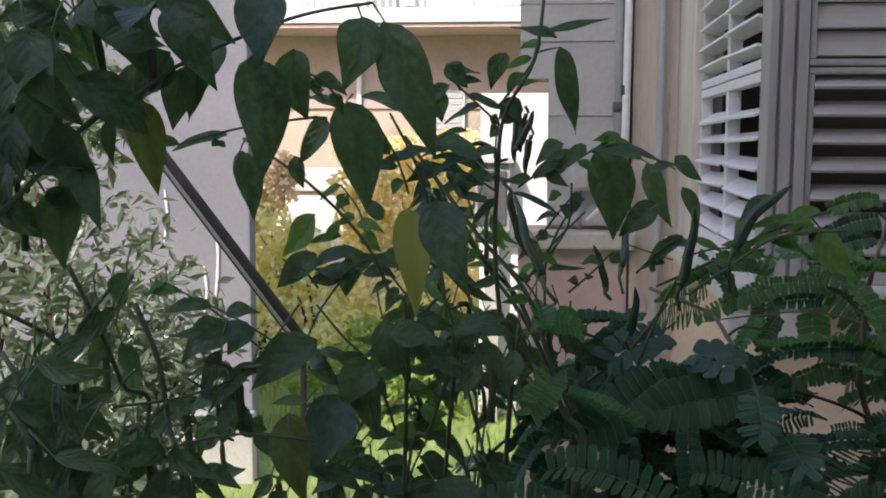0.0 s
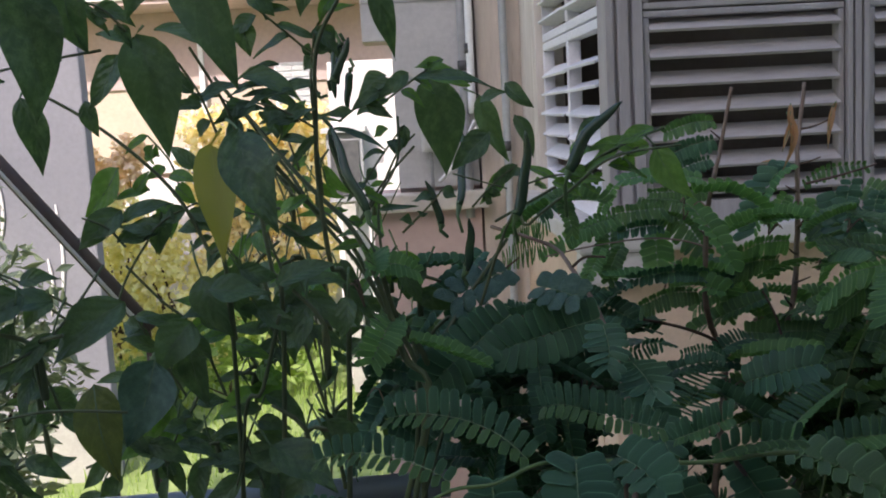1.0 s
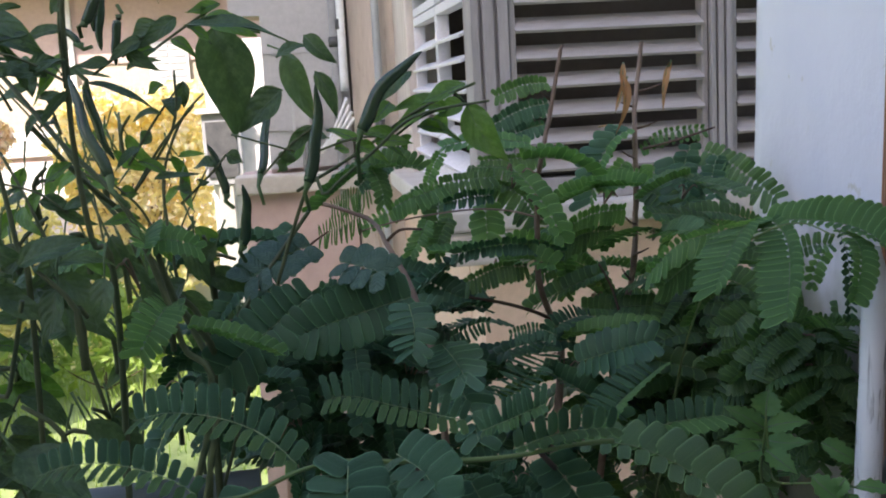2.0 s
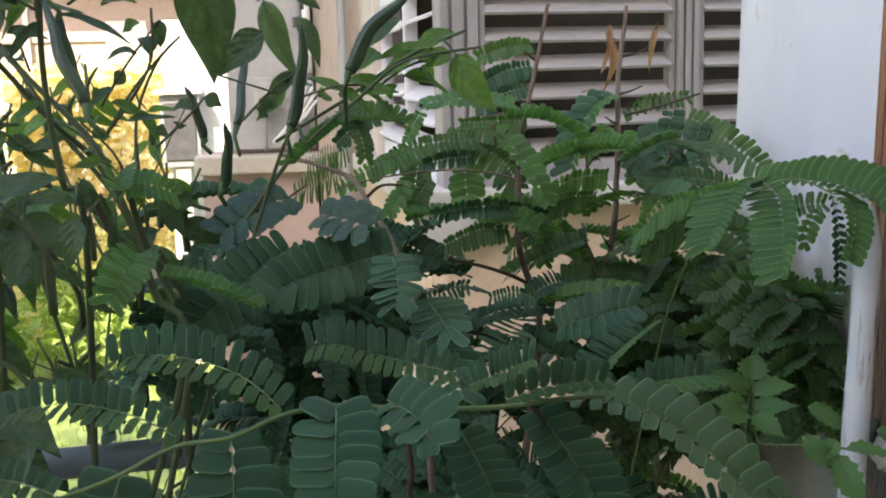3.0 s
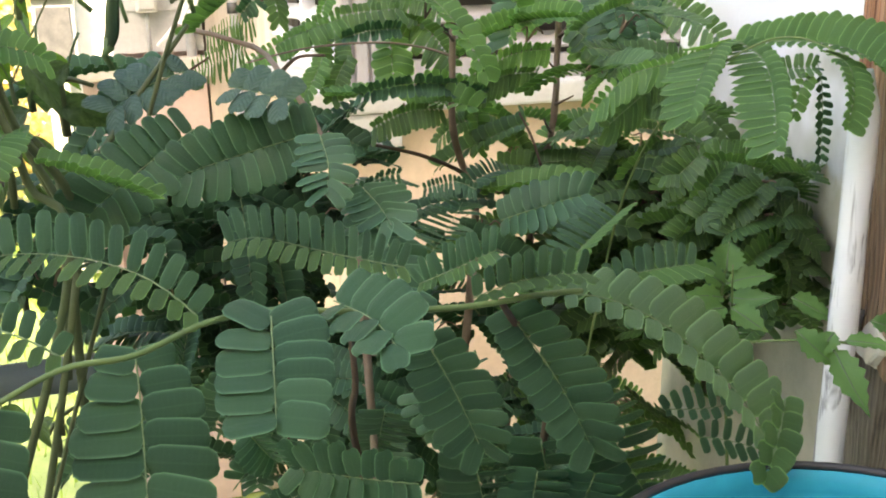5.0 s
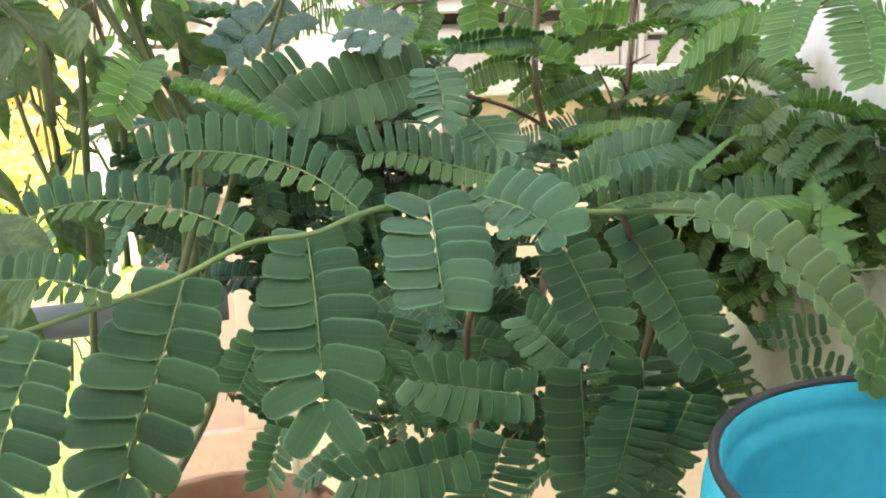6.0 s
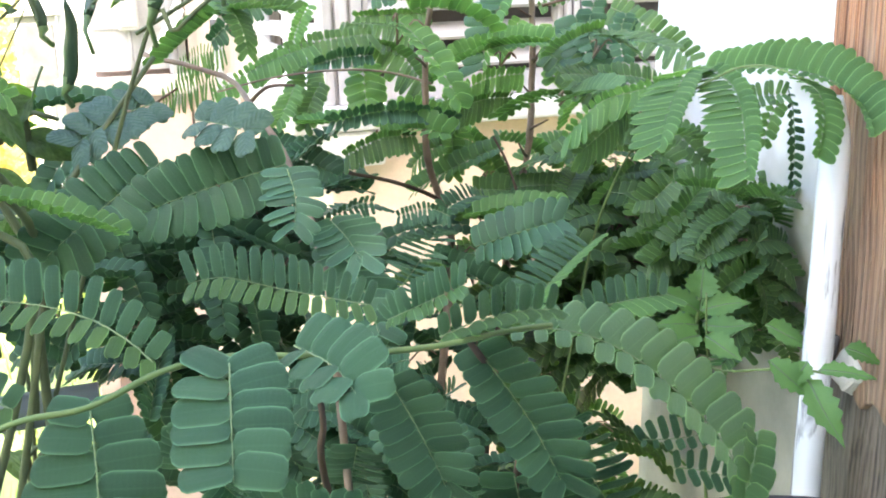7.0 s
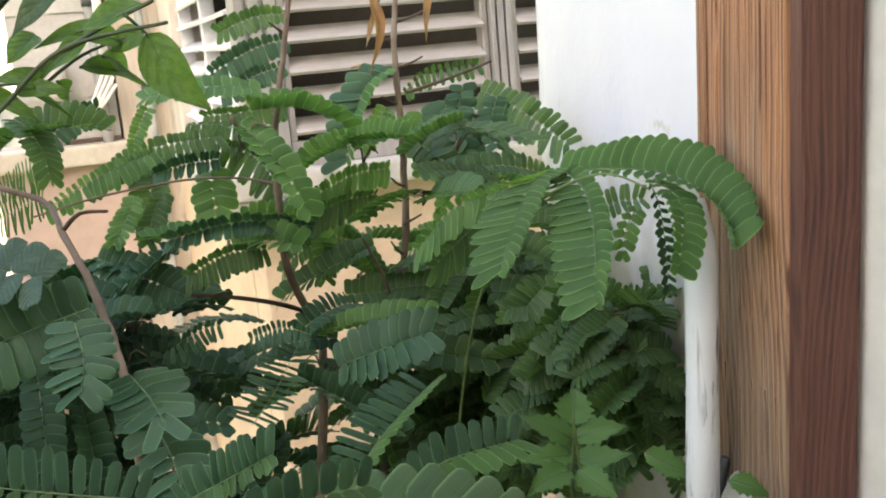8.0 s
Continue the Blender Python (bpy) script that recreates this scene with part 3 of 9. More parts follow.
def shutter(name, origin, yaw, width, z0, z1, tilt, pitch, label, rails=(0.043, 0.03), stiles=0.012, first=0.025, rod=False, depth=0.03, paint=None, loose=1.0):
    """A louvred leaf: stiles, rails, slats; its own x runs along the wall, -y looks out."""
    sh = empty(name, (0, 0, 0), label, "shutter", "louvred shutters of the bay")
    sh.matrix_basis = pose(*origin, 0, 0, yaw)
    for nm, d in (("bottom_rail", (0, width, 0.0, depth, z0, z0 + rails[0])), ("top_rail", (0, width, 0.0, depth, z1 - rails[1], z1)),
                  ("stile", (0.0, stiles, 0.0, depth, z0 + rails[0], z1 - rails[1])), ("stile", (width - stiles, width, 0.0, depth, z0 + rails[0], z1 - rails[1]))):
        bm = bmesh.new()
        box(bm, *d, bevel=0.003)
        part(nm, bm, paint or M_FRAME, sh)
    me = slat_mesh(width - 2 * stiles + 0.004, 0.046, tilt, paint or M_LOUVRE)
    z = z0 + rails[0] + first
    while z < z1 - rails[1] - 0.01:
        o = new("slat", me)
        o.parent = sh
        o.matrix_basis = pose(stiles - 0.002, 0.012 + random.uniform(-0.002, 0.002), z + random.uniform(-0.0015, 0.0015), random.uniform(-3, 3) * loose, random.uniform(-0.35, 0.35) * loose, 0)
        z += pitch
    if rod:
        bm = bmesh.new()
        box(bm, width * 0.5 - 0.011, width * 0.5 + 0.011, -0.022, -0.013, z0 + rails[0], z1 - rails[1], 0.002)
        part("tilt_rod", bm, M_FRAME, sh)
    return sh


def frame_post(name, dims, label):
    bm = bmesh.new()
    x0, x1, y0, y1, z0, z1 = dims
    box(bm, x0, x1, y0 + 0.006, y1, z0, z1, 0.002)
    w = x1 - x0
    for a, b in ((0.0, 0.22), (0.32, 0.62), (0.72, 1.0)):
        box(bm, x0 + a * w, x0 + b * w, y0 - 0.004, y0 + 0.008, z0, z1, 0.002)
    return tagged(link_mesh(name, bm, M_FRAME), label, "frame", kind="structure")


frame_post("frame_corner", (0.930, 0.998, 2.0, 2.072, 1.402, 2.72), "grey painted grooved corner post between shutters")
frame_post("frame_mullion", (1.372, 1.412, 1.996, 2.05, 1.402, 2.72), "grey painted post between shutters")
frame_post("frame_mullion", (1.786, 1.826, 1.996, 2.05, 1.402, 2.72), "grey painted post between shutters")
for k, xx in enumerate((1.0, 1.414, 1.828, 2.242, 2.656)):
    shutter("shutter", (xx, 2.004, 0), 0, 0.370, 1.402, 1.792, 31, 0.05, "weathered beige louvred shutter with tilted slats", rails=(0.043, 0.012), first=0.0235)
    shutter("shutter", (xx, 2.004, 0), 0, 0.370, 1.795, 2.70, 74, 0.0485, "weathered beige louvred shutter with closed slats", rails=(0.012, 0.03), first=0.026)
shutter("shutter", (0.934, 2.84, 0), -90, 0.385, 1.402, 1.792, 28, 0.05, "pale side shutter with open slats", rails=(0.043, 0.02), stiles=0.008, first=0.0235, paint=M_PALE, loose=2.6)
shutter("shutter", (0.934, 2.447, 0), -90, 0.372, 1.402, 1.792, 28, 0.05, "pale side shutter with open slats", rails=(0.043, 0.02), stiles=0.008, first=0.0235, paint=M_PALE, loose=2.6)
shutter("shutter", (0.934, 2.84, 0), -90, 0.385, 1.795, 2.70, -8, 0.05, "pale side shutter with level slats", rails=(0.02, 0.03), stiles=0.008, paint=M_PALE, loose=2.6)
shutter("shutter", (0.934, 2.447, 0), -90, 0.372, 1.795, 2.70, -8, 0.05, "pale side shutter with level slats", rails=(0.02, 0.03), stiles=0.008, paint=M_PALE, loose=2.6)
bm = bmesh.new()
for a, b in ((2.846, 2.875), (2.885, 2.93), (2.94, 2.97)):
    box(bm, 0.915 + (0.006 if a > 2.88 else 0), 0.99, a, b, 1.402, 2.72, 0.003)
box(bm, 0.93, 0.99, 2.975, 3.30, 1.37, 2.72, 0.003)
tagged(link_mesh("frame_side_jamb", bm, M_CORNER), "cream grooved jamb at the end of the side shutters", "frame", kind="structure")


# ---- the neighbour's wall with boards, pipes and a box ----
def boards():
    wall = empty("wall_boarded", (0.45, 3.3, 0), "pale grey wall of wide horizontal boards", "wall", kind="structure")
    me = None
    for k in range(13):
        bm = bmesh.new()
        box(bm, 0.0, 0.338, 0.0, 0.03, 0.0, 0.1135, 0.0015)
        bmesh.ops.rotate(bm, cent=(0, 0, 0), matrix=Matrix.Rotation(radians(-1.5), 3, "X"), verts=bm.verts)
        if me is None:
            o = part("board", bm, M_SIDING, wall)
            me = o.data
        else:
            bm.free()
            o = new("board", me)
            o.parent = wall
        # lower boards cut short: the white wall behind stands in for a sun patch
        o.location = (0.088 if k < 4 else 0.0, random.uniform(-0.003, 0.003), 1.40 + 0.113 * k)
        if k < 4:
            o.scale = (0.74, 1, 1)
    bm = bmesh.new()
    box(bm, -0.02, 0.36, -0.05, 0.06, 1.33, 1.385, 0.008)
    part("base_ledge", bm, M_SILL, wall, "off-white ledge under the boards")
    bm = bmesh.new()
    box(bm, 0.0, 0.338, 0.032, 0.2, 1.852, 2.9)
    # core set back likewise, to leave the sun patch's shape open
    box(bm, 0.088, 0.338, 0.032, 0.2, 1.385, 1.85)
    box(bm, 0.0, 0.338, 0.032, 0.2, 0.0, 1.384)
    part("core", bm, M_PINK, wall)
    for x0, x1, z0, z1 in ((0.0, 0.338, 0.0, 0.20), (0.0, 0.338, 0.95, 1.33), (0.0, 0.06, 0.2, 0.95), (0.27, 0.338, 0.2, 0.95)):
        bm = bmesh.new()
        box(bm, x0, x1, -0.01, 0.03, z0, z1, 0.004)
        part("plinth_panel", bm, M_PINK, wall, "dusky pink rendered panel")


boards()
slab("wall_cream_corner", (0.795, 0.985, 3.304, 3.5, 0.0, 2.9), M_CORNER, 0.004, label="cream painted corner strip of wall", category="wall")


def pipe(name, pts, r, material, label, brackets=()):
    bm = bmesh.new()
    tube(bm, spline(pts, 5), [r] * (5 * (len(pts) - 1) + 1), 12)
    ob = tagged(link_mesh(name, bm, material), label, "pipe")
    for z in brackets:
        bm = bmesh.new()
        x, y = pts[0][0], pts[0][1]
        tube(bm, [(x, y, z), (x, y, z + 0.03)], [r * 1.25] * 2, 12)
        box(bm, x - 0.01, x + 0.01, y, y + 0.05, z + 0.005, z + 0.025)
        part("bracket", bm, M_DARKMETAL, ob)
    return ob


pipe("drain_pipe", [(0.872, 3.27, 0.0), (0.874, 3.27, 1.0), (0.876, 3.27, 2.0), (0.876, 3.27, 2.9)], 0.012, M_DRAIN, "grey-green vertical drain pipe on the corner", (1.5, 2.2))
pipe("white_conduit", [(0.772, 3.27, 1.62), (0.774, 3.265, 1.9), (0.776, 3.262, 2.4), (0.776, 3.262, 2.9)], 0.012, M_PLASTIC, "white plastic conduit down the wall", (1.8,))
pipe("dark_conduit", [(0.752, 3.285, 1.30), (0.752, 3.285, 2.0), (0.752, 3.285, 2.9)], 0.014, M_GREYBOX, "dark grey conduit beside the boards", (1.75,))
for k in range(4):
    pipe("loose_cable", [(0.66 + 0.014 * k, 3.24, 1.42 + 0.012 * k), (0.72 + 0.01 * k, 3.235, 1.49), (0.775 + 0.006 * k, 3.24, 1.60 - 0.02 * k)], 0.005, M_PLASTIC, "white cable hanging in a slack loop on the wall")
mb = empty("junction_box", (0.64, 3.27, 1.56), "grey electric box with a conduit on the boarded wall", "electric box")
bm = bmesh.new()
box(bm, -0.028, 0.028, -0.03, 0.03, -0.05, 0.05, 0.006)
part("body", bm, M_SIDING, mb)
bm = bmesh.new()
box(bm, -0.022, 0.022, -0.036, -0.031, -0.04, 0.04, 0.003)
part("lid", bm, M_SIDING, mb)
bm = bmesh.new()
tube(bm, [(0.0, 0.0, -0.05), (0.0, 0.0, -0.17)], [0.006, 0.006], 8)
part("conduit", bm, M_GREYBOX, mb)


# ---- the garden and what stands behind it ----
slab("wall_grey", (-3.4, -0.89, 4.9, 5.0, -0.02, 3.6), M_GREYWALL, 0.01, label="grey-lilac rendered wall with pale runs", category="wall")
slab("wall_grey_base", (-3.42, -0.87, 4.82, 4.897, -0.02, 0.34), M_CONC, 0.01, label="concrete plinth of the grey wall", category="wall")
for k, (xx, z0, z1) in enumerate(((-1.31, 1.15, 1.42), (-1.12, 0.78, 1.05), (-1.72, 1.2, 1.75), (-1.06, 0.85, 1.3))):
    bm = bmesh.new()
    tube(bm, spline([(xx, 4.894, z1), (xx + 0.012, 4.892, (z0 + z1) / 2), (xx - 0.01, 4.894, z0)], 4), [0.004, 0.006, 0.009, 0.008, 0.007, 0.009, 0.008, 0.006, 0.003], 6)
    tagged(link_mesh("plaster_run", bm, M_FARWHITE), "pale hardened run of plaster on the grey wall", "plaster run")


def far_house():
    house = empty("neighbour_house", (-1.6, 9.2, 0), "sunlit pink and white house with a balcony and windows", "house")

    def piece(name, dims, material, label="", bevel=0.0, parent=None):
        bm = bmesh.new()
        box(bm, *dims, bevel=bevel)
        return part(name, bm, material, parent or house, label)
    piece("wall", (-5.5, 4.4, 0.0, 0.3, 0.0, 2.62), M_PEACH)
    piece("pink_band", (-5.5, 4.4, -0.03, -0.002, 1.95, 2.60), M_PINK, "dusky pink wall band under the balcony")
    piece("balcony_slab", (-5.5, 4.4, -0.75, 0.3, 2.62, 2.74), M_FARWHITE, "white balcony slab", 0.01)
    piece("upper_wall", (-5.5, 4.4, 0.05, 0.3, 2.743, 5.6), M_FARWHITE)
    piece("roof", (-5.7, 4.6, -0.5, 0.6, 5.6, 5.8), M_PINK, "flat roof edge", 0.02)
    for xx in (-1.35, 0.15, 1.55):
        w = piece("window", (xx, xx + 0.8, 0.0, 0.045, 2.85, 4.1), M_PLASTIC, "white framed window")
        piece("pane", (xx + 0.08, xx + 0.38, -0.012, -0.004, 2.95, 4.0), M_GLASS, parent=w)
        piece("pane", (xx + 0.42, xx + 0.72, -0.012, -0.004, 2.95, 4.0), M_GLASS, parent=w)
    rl = piece("balcony_rail", (-5.5, 4.4, -0.74, -0.70, 3.55, 3.60), M_PLASTIC, "white balcony railing")
    for k in range(100):
        xx = -1.8 + 0.062 * k
        if -0.5 < xx < 0.95 or xx > 1.15:
            piece("baluster", (xx, xx + 0.022, -0.735, -0.715, 2.743, 3.547), M_PLASTIC, parent=rl)
    piece("balcony_box", (0.62, 0.88, -0.72, -0.45, 2.743, 2.98), M_GREYBOX, "grey cabinet on the balcony", 0.01)
    piece("terrace_wall", (-0.10, 0.56, -0.85, -0.75, 0.0, 1.21), M_FARWHITE, "white terrace wall", 0.01)
    piece("terrace_coping", (-0.14, 0.60, -0.88, -0.73, 1.25, 1.44), M_FARWHITE, "white coping of the terrace", 0.012)
    piece("coping_joint", (-0.08, 0.54, -0.83, -0.77, 1.21, 1.25), M_PINK)
    w = piece("window", (1.08, 1.40, -0.075, -0.033, 1.74, 2.11), M_PLASTIC, "white framed window with grey shutters")
    for k in range(2):
        for j in range(6):
            piece("slat", (1.10 + 0.145 * k, 1.235 + 0.145 * k, -0.09, -0.077, 1.765 + 0.055 * j, 1.805 + 0.055 * j), M_SIDING, parent=w)
    piece("downpipe", (0.44, 0.48, -0.08, -0.035, 1.45, 2.615), M_PLASTIC, "white downpipe")
    piece("soffit_board", (-5.5, 4.4, -0.72, -0.04, 2.585, 2.615), M_PINK, "dusky pink soffit board")
    for k in range(3):
        piece("step", (-0.3, 1.3, -1.1 + 0.3 * k, -0.8 + 0.3 * k, 0.0, 0.18 + 0.18 * k), M_FARWHITE, bevel=0.01)


far_house()
slab("wall_garden", (-2.2, 0.2, 7.9, 8.1, -0.02, 0.62), M_FARWHITE, 0.015, label="low sunlit white garden wall", category="wall")
slab("wall_white_annexe", (0.13, 1.9, 6.3, 6.6, -0.02, 1.95), M_FARWHITE, 0.01, label="bright white wall of an annexe", category="wall")
cab = empty("meter_cabinet", (0.215, 6.2, 1.34), "grey metal meter cabinet on the white wall", "cabinet")
bm = bmesh.new()
box(bm, -0.105, 0.105, -0.1, 0.095, -0.21, 0.19, 0.008)
part("body", bm, M_GREYBOX, cab)
bm = bmesh.new()
box(bm, -0.13, 0.13, -0.15, 0.095, 0.194, 0.224, 0.006)
part("roof", bm, M_SIDING, cab)
bm = bmesh.new()
box(bm, -0.085, 0.085, -0.115, -0.103, -0.17, 0.15, 0.004)
part("door", bm, M_DARKMETAL, cab)
slab("stand", (0.175, 0.255, 6.12, 6.28, -0.02, 1.127), M_CONC, label="concrete stand of the meter cabinet", category="stand", kind="thing")

# leaning pole: a short post with a long brown arm that slants up from its head
pl = empty("leaning_pole", (0.205, 1.466, 0.0), "brown slanting pole with a bright groove, on a short post", "pole")
bm = bmesh.new()
tube(bm, [(0, 0, -0.03), (0, 0, 0.7), (0.004, 0, 1.38)], [0.005, 0.0045, 0.0045], 8)
part("post", bm, M_DARKBARK, pl)
bm = bmesh.new()
d = Vector((0.023 - 0.189, 0.005, 1.635 - 1.42)).normalized()
foot = Vector((0.012, -0.012, 1.375))
tube(bm, [foot + d * s for s in (0.0, 0.4, 0.8, 1.2, 1.6)], [0.0105] * 5, 14)
part("arm", bm, M_POLE, pl)
bm = bmesh.new()
side = d.cross(Vector((0, 1, 0))).normalized()
tube(bm, [foot + d * s + Vector((0, -0.0095, 0)) + side * 0.0025 for s in (0.02, 0.8, 1.58)], [0.0028] * 3, 8)
part("groove", bm, M_POLEG, pl)


def leaf_cloud(name, parent, material, count, place, size, aspect, label=""):
    """Many small folded leaves in one mesh, scattered by place()."""
    vs, fs = [], []
    for _ in range(count):
        c = place()
        a = Vector((random.gauss(0, 1), random.gauss(0, 1), random.gauss(-0.35, 0.7))).normalized()
        b = a.cross(Vector((random.gauss(0, 1), random.gauss(0, 1), random.gauss(0, 1)))).normalized()
        nn = a.cross(b)
        s = size * random.uniform(0.6, 1.3)
        w = s * aspect
        k = len(vs)
        vs += [c, c + a * s * 0.4 + b * w + nn * w * 0.35, c + a * s, c + a * s * 0.4 - b * w + nn * w * 0.35, c + a * s * 0.5]
        fs += [(k, k + 1, k + 4), (k + 1, k + 2, k + 4), (k + 2, k + 3, k + 4), (k + 3, k, k + 4)]
    me = bpy.data.meshes.new(name)
    me.from_pydata([tuple(v) for v in vs], [], fs)
    me.materials.append(material)
    ob = new(name, me)
    ob.parent = parent
    if label:
        tagged(ob, label)
    return ob


def shrub(name, at, clumps, material, count, size, aspect, label, category="shrub", trunk=0.02):
    """A trunk with limbs to each clump and a crown of leaves gathered in uneven clumps (x, y, z, radius, from the base)."""
    sh = empty(name, at, label, category)
    bm = bmesh.new()
    for x, y, z, r in clumps:
        mid = Vector((x * 0.3, y * 0.3, z * 0.5)) + Vector((random.uniform(-0.1, 0.1), random.uniform(-0.1, 0.1), 0))
        tube(bm, spline([(0, 0, 0), mid, (x, y, z)], 4), [trunk * (1 - 0.1 * i) for i in range(9)], 6)
    part("trunk", bm, M_DARKBARK, sh)

    def place():
        x, y, z, r = random.choice(clumps)
        d = Vector((random.gauss(0, 1), random.gauss(0, 1), random.gauss(0, 1))).normalized()
        return Vector((x, y, z)) + d * r * random.uniform(0.25, 1.0) ** 0.6
    leaf_cloud("crown", sh, material, count, place, size, aspect)
    return sh


random.seed(11)
shrub("shrub", (-0.75, 2.3, 0.0), [(0.10, -0.1, 1.25, 0.24), (0.34, -0.2, 1.05, 0.22), (-0.2, 0.1, 1.55, 0.3), (0.12, 0.1, 1.75, 0.22), (0.28, 0.0, 0.75, 0.25), (-0.25, -0.2, 1.1, 0.28),
                                (0.05, -0.2, 0.8, 0.25), (0.0, 0.0, 2.1, 0.3), (-0.4, 0.0, 1.9, 0.3), (0.25, 0.1, 2.2, 0.22)], M_SHRUB, 7500, 0.055, 0.20, "dense shrub with small narrow glossy leaves")
shrub("shrub", (-0.55, 2.2, 0.0), [(0.19, -0.05, 1.40, 0.17), (0.26, -0.05, 1.28, 0.17), (0.17, -0.05, 1.22, 0.18), (0.33, -0.05, 1.19, 0.14), (0.23, -0.05, 1.08, 0.18), (0.13, -0.05, 0.97, 0.18), (0.02, -0.05, 1.56, 0.16)], M_SHRUB, 2200, 0.042, 0.17, "grey-green shrub with small narrow leaves", trunk=0.012)
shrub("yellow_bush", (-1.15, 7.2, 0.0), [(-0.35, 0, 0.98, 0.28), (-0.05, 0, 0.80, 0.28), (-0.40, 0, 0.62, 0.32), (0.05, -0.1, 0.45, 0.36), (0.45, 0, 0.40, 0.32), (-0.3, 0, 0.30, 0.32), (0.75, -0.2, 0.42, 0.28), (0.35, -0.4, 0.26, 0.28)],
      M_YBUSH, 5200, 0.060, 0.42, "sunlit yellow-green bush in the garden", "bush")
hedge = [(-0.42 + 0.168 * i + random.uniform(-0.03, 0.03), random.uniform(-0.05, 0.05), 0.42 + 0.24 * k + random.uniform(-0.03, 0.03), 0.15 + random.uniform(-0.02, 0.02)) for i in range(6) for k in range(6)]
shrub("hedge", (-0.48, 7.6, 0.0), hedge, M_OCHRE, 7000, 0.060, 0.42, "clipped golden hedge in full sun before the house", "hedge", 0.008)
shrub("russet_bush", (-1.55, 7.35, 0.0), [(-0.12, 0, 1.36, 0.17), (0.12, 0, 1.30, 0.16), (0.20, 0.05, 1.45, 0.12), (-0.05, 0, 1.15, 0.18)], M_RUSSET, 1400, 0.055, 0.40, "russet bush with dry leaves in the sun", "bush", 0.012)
shrub("low_plants", (-0.55, 6.1, 0.0), [(-0.3, 0, 0.22, 0.22), (0.1, 0, 0.25, 0.25), (0.45, 0.1, 0.2, 0.22), (0.0, 0.3, 0.4, 0.2)], M_GRASS, 700, 0.10, 0.22, "low sunlit garden plants", "plants", 0.006)

# grass
bm_v, bm_f = [], []
for _ in range(7000):
    x, y = random.uniform(-2.2, 1.6), random.uniform(3.4, 8.0)
    h, a = random.uniform(0.03, 0.08), random.uniform(0, 6.28)
    k = len(bm_v)
    dx, dy = 0.006 * math.cos(a), 0.006 * math.sin(a)
    bm_v += [(x - dx, y - dy, -0.03), (x + dx, y + dy, -0.03), (x + random.uniform(-0.03, 0.03), y + random.uniform(-0.03, 0.03), h)]
    bm_f.append((k, k + 1, k + 2))
me = bpy.data.meshes.new("grass")
me.from_pydata(bm_v, [], bm_f)
me.materials.append(M_GRASS)
tagged(new("grass", me), "short sunlit grass of the lawn", "grass", kind="stuff")


# ---- leaves, pods and twigs ----
LEAFLET_S = (0.0, 0.05, 0.20, 0.62, 0.86, 0.965, 1.0)
LEAFLET_W = (0.36, 0.80, 1.0, 1.0, 0.93, 0.66, 0.24)


LEAFLET_KEEN = (0.45, 0.86, 1.0, 0.94, 0.66, 0.34, 0.08)


def leaflet_points(wide, keen=False):
    """An oblong blunt leaflet along x, 1 long, cupped a little, with a creased midvein."""
    vs = []
    for s, w in zip(LEAFLET_S, LEAFLET_KEEN if keen else LEAFLET_W):
        z = -0.09 * s * s + 0.03 * math.sin(3.0 * s)
        for k in (-1.0, -0.5, 0.0, 0.5, 1.0):
            skew = 0.03 * k
            vs.append(Vector((s + skew * (1 - abs(2 * s - 1)), k * w * wide / 2, z - 0.09 * wide * k * k + 0.10 * wide * k - 0.035 * wide * (k == 0))))
    fs = []
    for i in range(len(LEAFLET_S) - 1):
        for k in range(4):
            a = 5 * i + k
            fs.append((a, a + 1, a + 6, a + 5))
    return vs, fs


LEAFLETS = {}


def leaflet_uv(j):
    return (LEAFLET_S[j % 35 // 5], (j % 5) / 4)



def leaflet_mesh(wide, material, keen=False):
    """Shared meshes of single leaflets, one for each shape and colour."""
    key = (math.ceil(wide * 20) / 20, material.name, keen)
    if key not in LEAFLETS:
        vs, fs = leaflet_points(key[0], keen)
        me = bpy.data.meshes.new("leaflet")
        me.from_pydata([tuple(v) for v in vs], [], fs)
        me.materials.append(material)
        uv = me.uv_layers.new(name="blade")
        for p in me.polygons:
            p.use_smooth = True
            for li in p.loop_indices:
                uv.data[li].uv = leaflet_uv(me.loops[li].vertex_index)
        LEAFLETS[key] = me
    return LEAFLETS[key]


